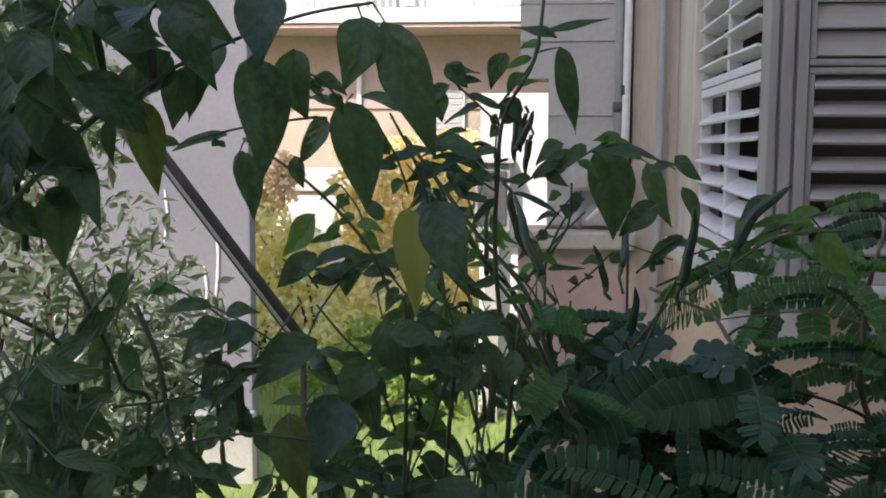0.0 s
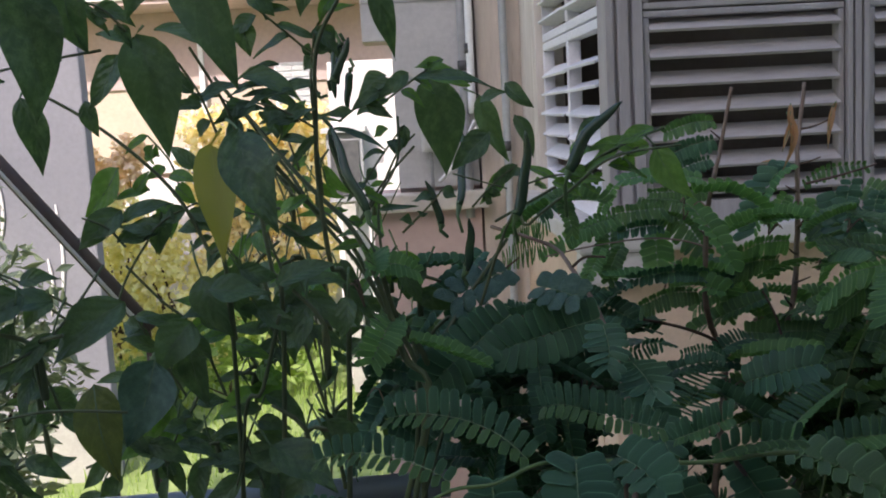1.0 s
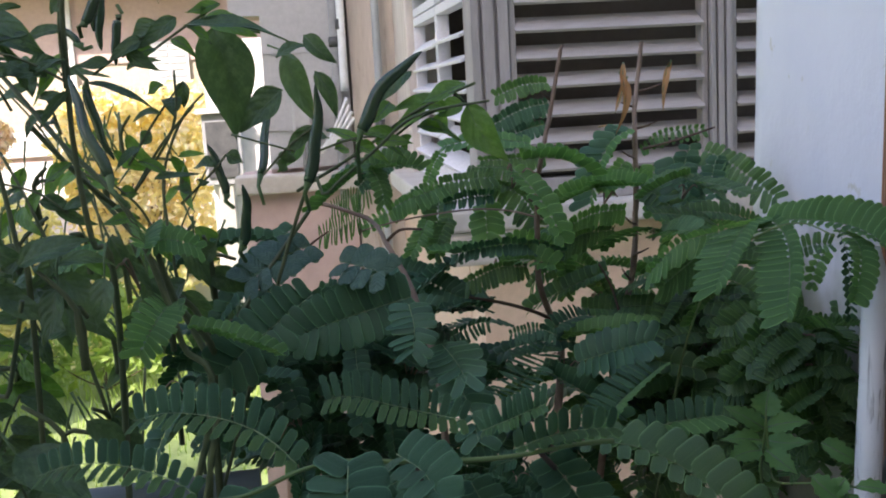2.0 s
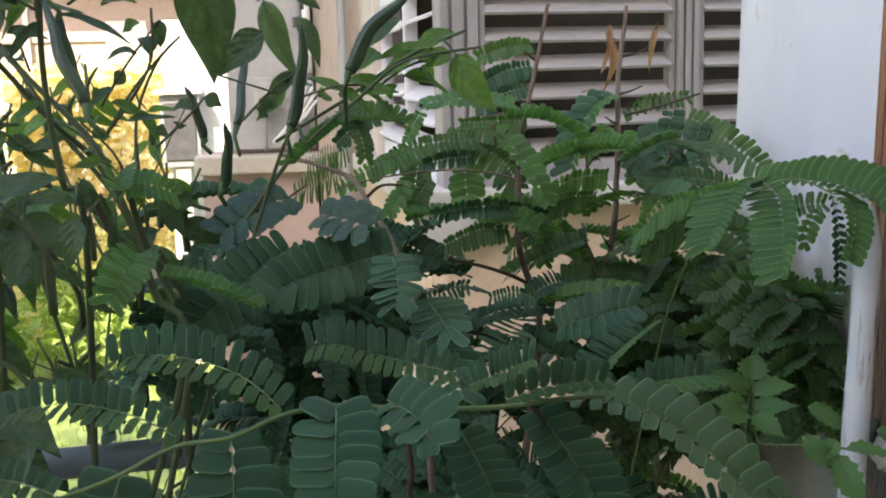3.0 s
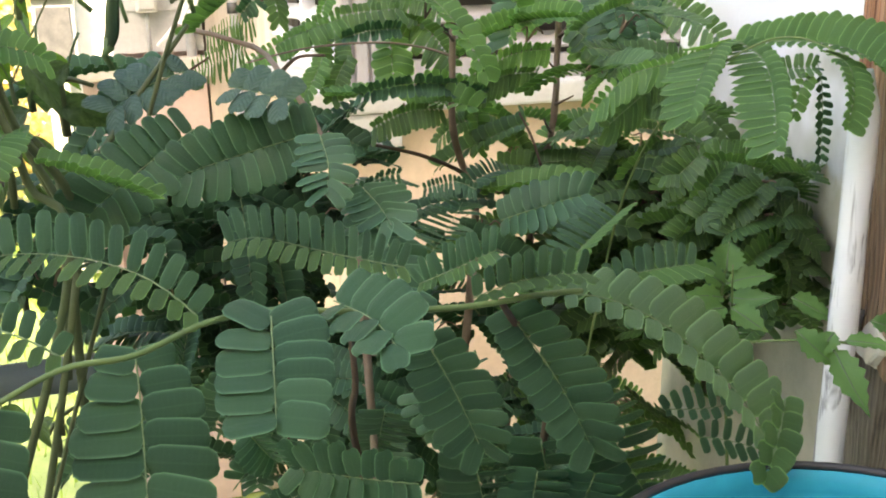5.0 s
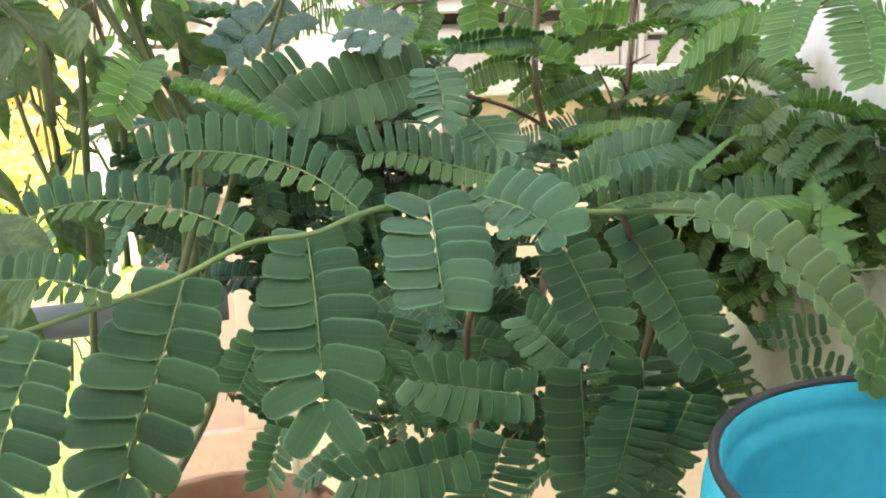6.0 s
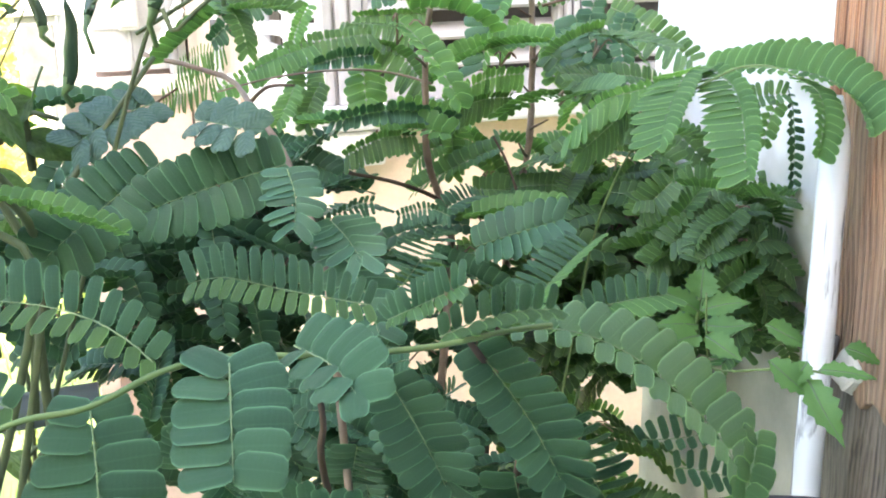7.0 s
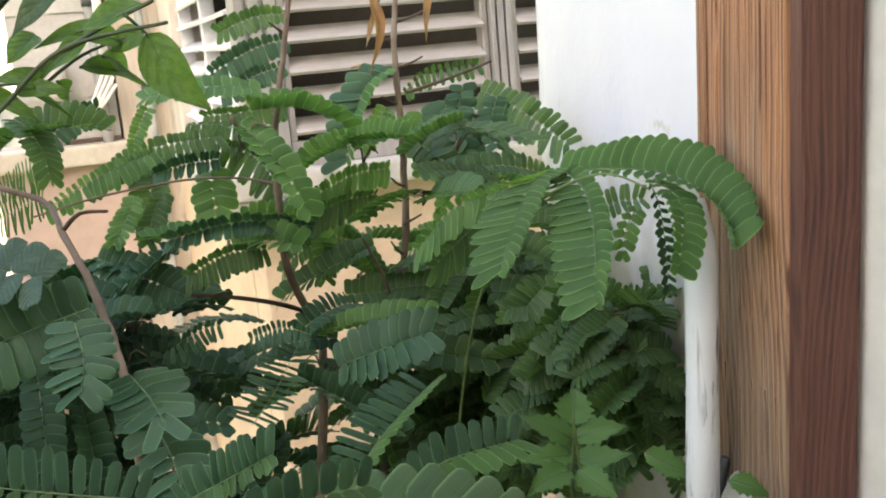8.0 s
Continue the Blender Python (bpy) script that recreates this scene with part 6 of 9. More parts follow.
feather(tamarind_wall, [(0.874, 0.685, 1.4834), (0.8719, 0.6779, 1.4604), (0.8668, 0.6709, 1.4333)], (-10.8, 1.6, -0.6), (9.0, -5.7, -1.9), 12, 1.4, -8, 25, 0.2, M_TAMG)
feather(tamarind_wall, [(0.8642, 0.6935, 1.4819), (0.8626, 0.6875, 1.4646), (0.8601, 0.6816, 1.4465)], (-10.0, 1.2, -0.7), (8.2, -5.4, -1.8), 9, 1.4, -8, 25, 0.2, M_TAM)
feather(tamarind_wall, [(0.8875, 0.689, 1.4978), (0.8863, 0.6836, 1.4841), (0.8839, 0.6787, 1.4705)], (-9.1, 0.9, -0.7), (6.9, -4.9, -1.7), 8, 1.4, -8, 25, 0.2, M_TAMG)
feather(tamarind_wall, [(0.8568, 0.699, 1.4704), (0.8508, 0.6948, 1.4546), (0.8479, 0.689, 1.4364)], (-10.1, 1.3, -0.7), (8.3, -5.5, -1.9), 9, 1.4, -8, 25, 0.2, M_TAM)
feather(tamarind_wall, [(0.8665, 0.6843, 1.4443), (0.8665, 0.6785, 1.4307), (0.8639, 0.6732, 1.4152)], (-9.5, 1.1, -0.7), (7.8, -5.2, -1.8), 9, 1.4, -8, 25, 0.2, M_TAMG)
feather(tamarind_mid, [(0.7141, 0.743, 1.4439), (0.7271, 0.7467, 1.4568), (0.7395, 0.7515, 1.473)], (-13.6, 4.8, 7.4), (8.5, -10.6, 2.0), 11, 0.5, -6, 10, 0.2, M_TAM)
feather(tamarind_mid, [(0.7443, 0.7457, 1.4789), (0.7331, 0.7479, 1.4835), (0.7181, 0.7498, 1.4806)], (-0.4, 0.3, 5.6), (-1.3, -5.6, -2.9), 10, 0.9, -6, 10, 0.2, M_TAM)
feather(tamarind_mid, [(0.707, 0.7502, 1.489), (0.6986, 0.7528, 1.4874), (0.6848, 0.756, 1.4802)], (2.6, -1.0, 4.3), (1.7, -4.3, -4.5), 7, 0.8, -6, 20, 0.2, M_TAM)
# clusters of leaves deeper in the plant
leaf_cluster(tamarind_wall, (0.845, 0.765, 1.441), 0.028, 9, 62, M_TAMG)
leaf_cluster(tamarind_wall, (0.845, 0.765, 1.396), 0.024, 7, 60, M_TAMG)
leaf_cluster(tamarind_wall, (0.845, 0.765, 1.464), 0.022, 6, 62, M_TAMG)
leaf_cluster(tamarind_mid, (0.824, 0.765, 1.431), 0.022, 6, 60, M_TAMG)
leaf_cluster(tamarind_mid, (0.7875, 0.8092, 1.491), 0.020, 4, 55, M_TAMG)
leaf_cluster(tamarind_mid, (0.718, 0.765, 1.316), 0.028, 7, 60, M_TAM)
leaf_cluster(tamarind, (0.649, 0.765, 1.321), 0.021, 4, 55, M_TAM)
leaf_cluster(tamarind_mid, (0.826, 0.765, 1.3), 0.027, 5, 60, M_TAMG)
leaf_cluster(tamarind, (0.646, 0.765, 1.5), 0.030, 4, 66, M_TAM)
leaf_cluster(tamarind, (0.5404, 0.6554, 1.532), 0.022, 3, 40, M_TAMY)
leaf_cluster(tamarind, (0.5311, 0.6647, 1.555), 0.020, 3, 40, M_TAMY)
leaf_cluster(tamarind_wall, (0.845, 0.765, 1.523), 0.026, 4, 55, M_TAMG)
leaf_cluster(tamarind_mid, (0.729, 0.765, 1.577), 0.018, 3, 50, M_TAMY)
leaf_cluster(tamarind, (0.608, 0.765, 1.518), 0.040, 8, 64, M_TAM)
leaf_cluster(tamarind, (0.54, 0.765, 1.471), 0.041, 8, 64, M_TAM)
leaf_cluster(tamarind, (0.662, 0.765, 1.482), 0.036, 6, 62, M_TAM)
leaf_cluster(tamarind, (0.682, 0.765, 1.397), 0.024, 6, 60, M_TAM)
leaf_cluster(tamarind, (0.641, 0.765, 1.405), 0.023, 6, 60, M_TAM)
leaf_cluster(tamarind, (0.598, 0.765, 1.445), 0.022, 5, 60, M_TAM)
leaf_cluster(tamarind, (0.573, 0.765, 1.364), 0.020, 5, 55, M_TAM)
leaf_cluster(tamarind_mid, (0.722, 0.765, 1.37), 0.021, 6, 58, M_TAM)
leaf_cluster(tamarind_mid, (0.775, 0.765, 1.363), 0.025, 6, 60, M_TAM)
leaf_cluster(tamarind_mid, (0.824, 0.765, 1.353), 0.023, 5, 58, M_TAMG)
leaf_cluster(tamarind_wall, (0.845, 0.765, 1.426), 0.026, 8, 58, M_TAMG)
leaf_cluster(tamarind_wall, (0.845, 0.765, 1.467), 0.022, 5, 55, M_TAMG)
leaf_cluster(tamarind_wall, (0.845, 0.765, 1.444), 0.020, 4, 50, M_TAMG)
leaf_cluster(tamarind_wall, (0.845, 0.765, 1.404), 0.020, 5, 50, M_TAMG)
leaf_cluster(tamarind_mid, (0.79, 0.765, 1.446), 0.021, 5, 55, M_TAMG)
leaf_cluster(tamarind_mid, (0.755, 0.765, 1.464), 0.021, 4, 55, M_TAM)
leaf_cluster(tamarind, (0.639, 0.765, 1.463), 0.027, 6, 60, M_TAM)
leaf_cluster(tamarind_wall, (0.845, 0.765, 1.45), 0.018, 5, 50, M_TAMG)
# denser foliage behind
leaf_cluster(tamarind, (0.594, 0.8, 1.497), 0.019, 5, 52, M_TAM)
leaf_cluster(tamarind, (0.632, 0.8, 1.494), 0.019, 5, 52, M_TAM)
leaf_cluster(tamarind, (0.634, 0.8, 1.468), 0.019, 5, 52, M_TAM)
leaf_cluster(tamarind, (0.675, 0.8, 1.448), 0.020, 5, 52, M_TAM)
leaf_cluster(tamarind_mid, (0.778, 0.8, 1.437), 0.020, 5, 52, M_TAMG)
leaf_cluster(tamarind_mid, (0.818, 0.8, 1.427), 0.021, 5, 52, M_TAMG)
leaf_cluster(tamarind_wall, (0.85, 0.8, 1.467), 0.021, 5, 52, M_TAMG)
leaf_cluster(tamarind_wall, (0.85, 0.8, 1.482), 0.021, 5, 52, M_TAMG)
leaf_cluster(tamarind_wall, (0.85, 0.8, 1.48), 0.021, 5, 52, M_TAMG)
leaf_cluster(tamarind_wall, (0.85, 0.8, 1.435), 0.021, 5, 52, M_TAMG)
leaf_cluster(tamarind_wall, (0.85, 0.8, 1.414), 0.022, 5, 52, M_TAMG)
leaf_cluster(tamarind_wall, (0.85, 0.8, 1.446), 0.021, 5, 52, M_TAMG)
leaf_cluster(tamarind_mid, (0.735, 0.8, 1.398), 0.020, 5, 52, M_TAM)
leaf_cluster(tamarind, (0.674, 0.8, 1.404), 0.020, 5, 52, M_TAM)
leaf_cluster(tamarind_mid, (0.818, 0.8, 1.383), 0.021, 5, 52, M_TAMG)
leaf_cluster(tamarind_mid, (0.693, 0.8, 1.367), 0.020, 5, 52, M_TAM)
leaf_cluster(tamarind_mid, (0.728, 0.8, 1.353), 0.021, 5, 52, M_TAM)
leaf_cluster(tamarind_mid, (0.8, 0.8, 1.356), 0.021, 5, 52, M_TAMG)
leaf_cluster(tamarind_mid, (0.838, 0.8, 1.333), 0.021, 5, 52, M_TAMG)
leaf_cluster(tamarind, (0.632, 0.8, 1.425), 0.019, 5, 52, M_TAM)
leaf_cluster(tamarind, (0.653, 0.8, 1.385), 0.020, 5, 52, M_TAM)
leaf_cluster(tamarind, (0.607, 0.8, 1.39), 0.020, 5, 52, M_TAM)
leaf_cluster(tamarind_wall, (0.85, 0.8, 1.416), 0.021, 5, 52, M_TAMG)
leaf_cluster(tamarind_wall, (0.85, 0.8, 1.363), 0.021, 5, 52, M_TAMG)
leaf_cluster(tamarind_mid, (0.771, 0.8, 1.399), 0.021, 5, 52, M_TAM)
leaf_cluster(tamarind, (0.613, 0.83, 1.49), 0.018, 4, 50, M_TAM)
leaf_cluster(tamarind, (0.655, 0.83, 1.481), 0.019, 4, 50, M_TAM)
leaf_cluster(tamarind, (0.629, 0.83, 1.461), 0.019, 4, 50, M_TAM)
leaf_cluster(tamarind, (0.674, 0.83, 1.457), 0.019, 4, 50, M_TAM)
leaf_cluster(tamarind, (0.653, 0.83, 1.426), 0.019, 4, 50, M_TAM)
leaf_cluster(tamarind, (0.611, 0.83, 1.42), 0.019, 4, 50, M_TAM)
leaf_cluster(tamarind, (0.623, 0.83, 1.358), 0.020, 4, 50, M_TAM)
leaf_cluster(tamarind_mid, (0.718, 0.83, 1.346), 0.021, 4, 50, M_TAM)
leaf_cluster(tamarind_mid, (0.799, 0.83, 1.281), 0.022, 4, 50, M_TAMG)
leaf_cluster(tamarind_wall, (0.847, 0.83, 1.274), 0.022, 4, 50, M_TAMG)
leaf_cluster(tamarind_wall, (0.85, 0.83, 1.3), 0.022, 4, 50, M_TAMG)
leaf_cluster(tamarind_wall, (0.85, 0.83, 1.341), 0.022, 4, 50, M_TAMG)
leaf_cluster(tamarind_wall, (0.85, 0.83, 1.449), 0.022, 4, 50, M_TAMG)
leaf_cluster(tamarind_wall, (0.85, 0.83, 1.454), 0.022, 4, 50, M_TAMG)
leaf_cluster(tamarind_wall, (0.85, 0.83, 1.408), 0.022, 4, 50, M_TAMG)
leaf_cluster(tamarind_wall, (0.85, 0.83, 1.42), 0.022, 4, 50, M_TAMG)
leaf_cluster(tamarind_wall, (0.85, 0.8, 1.48), 0.018, 4, 50, M_TAMG)
leaf_cluster(tamarind_wall, (0.85, 0.8, 1.478), 0.018, 4, 50, M_TAMG)
leaf_cluster(tamarind_wall, (0.85, 0.8, 1.456), 0.019, 4, 50, M_TAMG)
leaf_cluster(tamarind_wall, (0.85, 0.8, 1.419), 0.019, 4, 50, M_TAMG)
leaf_cluster(tamarind_wall, (0.85, 0.8, 1.396), 0.019, 4, 50, M_TAMG)
leaf_cluster(tamarind_wall, (0.85, 0.8, 1.422), 0.019, 4, 50, M_TAMG)
leaf_cluster(tamarind_wall, (0.85, 0.8, 1.428), 0.018, 4, 50, M_TAMG)
leaf_cluster(tamarind_mid, (0.837, 0.8, 1.458), 0.018, 4, 50, M_TAMG)
leaf_cluster(tamarind_mid, (0.817, 0.8, 1.443), 0.018, 4, 50, M_TAMG)
leaf_cluster(tamarind_mid, (0.785, 0.8, 1.467), 0.017, 4, 50, M_TAMG)
leaf_cluster(tamarind, (0.631, 0.8, 1.495), 0.015, 4, 50, M_TAM)
leaf_cluster(tamarind, (0.655, 0.8, 1.506), 0.015, 4, 50, M_TAM)
leaf_cluster(tamarind, (0.674, 0.8, 1.487), 0.016, 4, 50, M_TAM)
leaf_cluster(tamarind, (0.627, 0.8, 1.469), 0.015, 4, 50, M_TAM)
leaf_cluster(tamarind, (0.665, 0.8, 1.455), 0.016, 4, 50, M_TAM)
leaf_cluster(tamarind, (0.636, 0.8, 1.433), 0.016, 4, 50, M_TAM)
leaf_cluster(tamarind_wall, (0.85, 0.68, 1.483), 0.008, 5, 30, M_TAMG)
leaf_cluster(tamarind_wall, (0.85, 0.69, 1.468), 0.009, 5, 30, M_TAMG)
leaf_cluster(tamarind_wall, (0.85, 0.72, 1.421), 0.009, 5, 30, M_TAMG)
leaf_cluster(tamarind_wall, (0.85, 0.7, 1.453), 0.009, 5, 30, M_TAMG)
leaf_cluster(tamarind_wall, (0.85, 0.7, 1.455), 0.009, 5, 30, M_TAMG)
leaf_cluster(tamarind_wall, (0.85, 0.71, 1.428), 0.009, 5, 30, M_TAMG)
leaf_cluster(tamarind_wall, (0.85, 0.69, 1.486), 0.008, 5, 30, M_TAMG)
leaf_cluster(tamarind_wall, (0.842, 0.7, 1.491), 0.008, 5, 30, M_TAMG)
leaf_cluster(tamarind_wall, (0.85, 0.69, 1.47), 0.009, 5, 30, M_TAMG)
leaf_cluster(tamarind_wall, (0.85, 0.7, 1.439), 0.009, 5, 30, M_TAMG)
leaf_cluster(tamarind_wall, (0.85, 0.72, 1.405), 0.009, 5, 30, M_TAMG)
leaf_cluster(tamarind_wall, (0.85, 0.66, 1.491), 0.005, 5, 26, M_TAMG)
leaf_cluster(tamarind_wall, (0.85, 0.655, 1.477), 0.005, 5, 26, M_TAMG)
leaf_cluster(tamarind_wall, (0.85, 0.65, 1.465), 0.005, 5, 26, M_TAMG)
leaf_cluster(tamarind_wall, (0.85, 0.65, 1.45), 0.005, 5, 26, M_TAMG)
leaf_cluster(tamarind_wall, (0.85, 0.645, 1.438), 0.005, 5, 26, M_TAMG)
leaf_cluster(tamarind_wall, (0.85, 0.665, 1.479), 0.005, 5, 26, M_TAMG)
leaf_cluster(tamarind, (0.646, 0.735, 1.581), 0.010, 3, 42, M_TAMG)
leaf_cluster(tamarind_mid, (0.704, 0.835, 1.563), 0.013, 3, 42, M_TAMG)
leaf_cluster(tamarind_mid, (0.719, 0.785, 1.52), 0.012, 3, 42, M_TAMY)
leaf_cluster(tamarind_mid, (0.773, 0.835, 1.516), 0.013, 3, 42, M_TAMG)
leaf_cluster(tamarind_mid, (0.79, 0.785, 1.556), 0.012, 3, 42, M_TAMY)
leaf_cluster(tamarind_mid, (0.783, 0.835, 1.497), 0.014, 3, 42, M_TAMG)
leaf_cluster(tamarind_mid, (0.82, 0.735, 1.561), 0.011, 3, 42, M_TAMG)
leaf_cluster(tamarind_wall, (0.85, 0.785, 1.535), 0.013, 3, 42, M_TAMY)
leaf_cluster(tamarind_wall, (0.847, 0.835, 1.493), 0.014, 3, 42, M_TAMG)
leaf_cluster(tamarind_mid, (0.832, 0.735, 1.503), 0.012, 3, 42, M_TAMG)
leaf_cluster(tamarind_mid, (0.739, 0.835, 1.527), 0.013, 3, 42, M_TAMG)
leaf_cluster(tamarind_mid, (0.802, 0.735, 1.539), 0.011, 3, 42, M_TAMG)
leaf_cluster(tamarind, (0.65, 0.7, 1.398), 0.012, 4, 38, M_TAM)
leaf_cluster(tamarind, (0.672, 0.7, 1.406), 0.012, 4, 38, M_TAM)
leaf_cluster(tamarind_mid, (0.689, 0.7, 1.382), 0.012, 4, 38, M_TAM)
leaf_cluster(tamarind_mid, (0.709, 0.7, 1.402), 0.012, 4, 38, M_TAM)
leaf_cluster(tamarind_mid, (0.748, 0.7, 1.351), 0.013, 4, 38, M_TAM)
leaf_cluster(tamarind_mid, (0.769, 0.7, 1.372), 0.013, 4, 38, M_TAM)
leaf_cluster(tamarind_mid, (0.786, 0.7, 1.333), 0.013, 4, 38, M_TAMG)
leaf_cluster(tamarind_mid, (0.73, 0.7, 1.329), 0.013, 4, 38, M_TAM)
leaf_cluster(tamarind_mid, (0.764, 0.7, 1.317), 0.013, 4, 38, M_TAM)
leaf_cluster(tamarind, (0.642, 0.7, 1.388), 0.012, 4, 38, M_TAM)
leaf_cluster(tamarind, (0.568, 0.81, 1.491), 0.015, 4, 42, M_TAM)
leaf_cluster(tamarind, (0.582, 0.81, 1.462), 0.015, 4, 42, M_TAM)
leaf_cluster(tamarind, (0.567, 0.81, 1.435), 0.015, 4, 42, M_TAM)
leaf_cluster(tamarind, (0.595, 0.81, 1.407), 0.016, 4, 42, M_TAM)
leaf_cluster(tamarind, (0.556, 0.81, 1.464), 0.015, 4, 42, M_TAM)
# withered leaves on the brown stem
blade(tamarind_mid, (0.796, 0.7771, 1.624), (0.7921, 0.7662, 1.59), (0.181, -0.951, 0.251), 5.26, M_DEAD, curl=0.25, cup=0.9)
blade(tamarind_mid, (0.8001, 0.7756, 1.621), (0.7902, 0.7682, 1.598), (-0.609, -0.749, 0.261), 3.4, M_DEAD, curl=-0.2, cup=0.9)
blade(tamarind_mid, (0.8268, 0.7813, 1.626), (0.8216, 0.7724, 1.601), (0.094, -0.961, 0.262), 4.09, M_DEAD, curl=0.2, cup=0.9)
blade(tamarind_mid, (0.7984, 0.7774, 1.629), (0.7971, 0.7676, 1.603), (-0.381, -0.881, 0.279), 3.71, M_DEAD, curl=0.3, cup=0.9)
blade(tamarind_mid, (0.8291, 0.7814, 1.629), (0.819, 0.7745, 1.609), (0.094, -0.961, 0.262), 3.46, M_DEAD, curl=-0.3, cup=0.9)
blade(tamarind_mid, (0.8081, 0.8241, 1.589), (0.7975, 0.8282, 1.591), (0.039, -0.77, 0.637), 3.46, M_DEAD, curl=0.2, cup=0.6)
# chili plant: branches
stem(chili, 'stem', [(0.4571, 0.7045, 1.661), (0.4737, 0.6998, 1.64), (0.5018, 0.6817, 1.606), (0.528, 0.6649, 1.579), (0.5394, 0.6596, 1.552), (0.55, 0.6528, 1.515), (0.5577, 0.6456, 1.472), (0.47, 0.69, 1.225)], 0.001, 0.001656, M_STEM)
stem(chili, 'stem', [(0.5383, 0.6441, 1.738), (0.5334, 0.6395, 1.7), (0.5179, 0.645, 1.671), (0.5144, 0.6511, 1.637), (0.5134, 0.6526, 1.604), (0.5165, 0.6537, 1.564), (0.5228, 0.6604, 1.525), (0.5, 0.7, 1.225)], 0.0009, 0.001584, M_STEM)
stem(chili_leafy, 'stem', [(0.38, 0.6396, 1.659), (0.4131, 0.6407, 1.637), (0.4433, 0.6406, 1.607), (0.4587, 0.6391, 1.577), (0.4682, 0.6363, 1.542), (0.45, 0.7, 1.225)], 0.0007, 0.001224, M_STEM)
stem(chili, 'stem', [(0.4604, 0.6291, 1.672), (0.4739, 0.6375, 1.643), (0.4821, 0.6446, 1.607), (0.4886, 0.6409, 1.566), (0.4922, 0.6369, 1.524), (0.46, 0.71, 1.225)], 0.0007, 0.001368, M_STEM)
stem(chili, 'stem', [(0.6061, 0.6462, 1.597), (0.5797, 0.6444, 1.606)], 0.0004, 0.000432, M_STEM)
stem(chili, 'stem', [(0.6916, 0.6405, 1.614), (0.661, 0.6547, 1.609), (0.6409, 0.6655, 1.593), (0.6197, 0.6759, 1.575), (0.5998, 0.6853, 1.551), (0.49, 0.69, 1.225)], 0.0006, 0.001008, M_STEM)
stem(chili_leafy, 'stem', [(0.4613, 0.5736, 1.72), (0.4284, 0.5593, 1.712), (0.3886, 0.5327, 1.691), (0.3715, 0.5193, 1.676), (0.3555, 0.5167, 1.668), (0.3376, 0.5022, 1.644), (0.3187, 0.4876, 1.62)], 0.0007, 0.001152, M_STEM)
stem(chili_leafy, 'stem', [(0.3578, 0.517, 1.668), (0.3303, 0.512, 1.648), (0.3026, 0.508, 1.636)], 0.0007, 0.000936, M_STEM)
stem(chili_leafy, 'stem', [(0.3167, 0.5661, 1.599), (0.329, 0.5649, 1.575), (0.3344, 0.5818, 1.539), (0.3328, 0.6075, 1.497), (0.2, 0.7, 1.225)], 0.0012, 0.001224, M_STEM)
stem(chili_leafy, 'stem', [(0.3408, 0.5865, 1.577), (0.3522, 0.5848, 1.55), (0.3582, 0.5819, 1.517), (0.3671, 0.5787, 1.478), (0.34, 0.7, 1.225)], 0.0014, 0.00144, M_STEM)
stem(chili_leafy, 'stem', [(0.4159, 0.6142, 1.575), (0.3964, 0.589, 1.547), (0.3732, 0.5655, 1.538), (0.3473, 0.5426, 1.538)], 0.0006, 0.00072, M_STEM)
stem(chili_leafy, 'stem', [(0.4318, 0.6369, 1.583), (0.4201, 0.6338, 1.565), (0.4116, 0.6304, 1.542)], 0.0006, 0.000648, M_STEM)
stem(chili, 'stem', [(0.4178, 0.6442, 1.57), (0.4332, 0.6438, 1.552), (0.4486, 0.6438, 1.536), (0.4613, 0.6416, 1.503)], 0.0006, 0.00072, M_STEM)
stem(chili_leafy, 'stem', [(0.4938, 0.6192, 1.546), (0.4806, 0.6338, 1.506), (0.4664, 0.649, 1.473), (0.44, 0.7, 1.225)], 0.001, 0.000936, M_STEM)
stem(chili_leafy, 'stem', [(0.4389, 0.5504, 1.523), (0.4033, 0.547, 1.526), (0.3679, 0.5426, 1.518), (0.3421, 0.5288, 1.508)], 0.0006, 0.000648, M_STEM)
stem(chili, 'stem', [(0.486, 0.6931, 1.615), (0.5072, 0.6956, 1.587), (0.5247, 0.6998, 1.567), (0.5383, 0.6927, 1.538), (0.559, 0.6824, 1.495), (0.5571, 0.666, 1.456), (0.5, 0.68, 1.225)], 0.0012, 0.001584, M_STEM)
stem(chili, 'stem', [(0.5543, 0.6859, 1.635), (0.5517, 0.682, 1.609), (0.5297, 0.6906, 1.579)], 0.0006, 0.00072, M_STEM)
stem(chili, 'stem', [(0.562, 0.682, 1.619), (0.5449, 0.6869, 1.601), (0.5297, 0.6906, 1.579)], 0.0006, 0.00072, M_STEM)
# chili plant: leaves
blade(chili_leafy, (0.4186, 0.5494, 1.724), (0.419, 0.5358, 1.69), (0.095, -0.935, 0.343), 22.9, M_CHILIB, curl=0.05)
blade(chili_leafy, (0.4108, 0.5557, 1.695), (0.4179, 0.5405, 1.641), (0.24, -0.925, 0.295), 24.7, stalk=(0.4235, 0.5585, 1.71))
blade(chili_leafy, (0.4261, 0.5677, 1.699), (0.4324, 0.565, 1.667), (-0.096, -0.921, 0.378), 19.1)
blade(chili_leafy, (0.4545, 0.5825, 1.715), (0.4482, 0.5681, 1.681), (0.095, -0.935, 0.343), 21.7, stalk=(0.4518, 0.5828, 1.721))
blade(chili, (0.4649, 0.5833, 1.713), (0.4898, 0.5691, 1.65), (-0.097, -0.952, 0.291), 23.7, stalk=(0.4596, 0.5836, 1.721))
blade(chili_leafy, (0.4419, 0.6074, 1.677), (0.4544, 0.593, 1.624), (0.095, -0.935, 0.343), 25.3, stalk=(0.4454, 0.6083, 1.681))
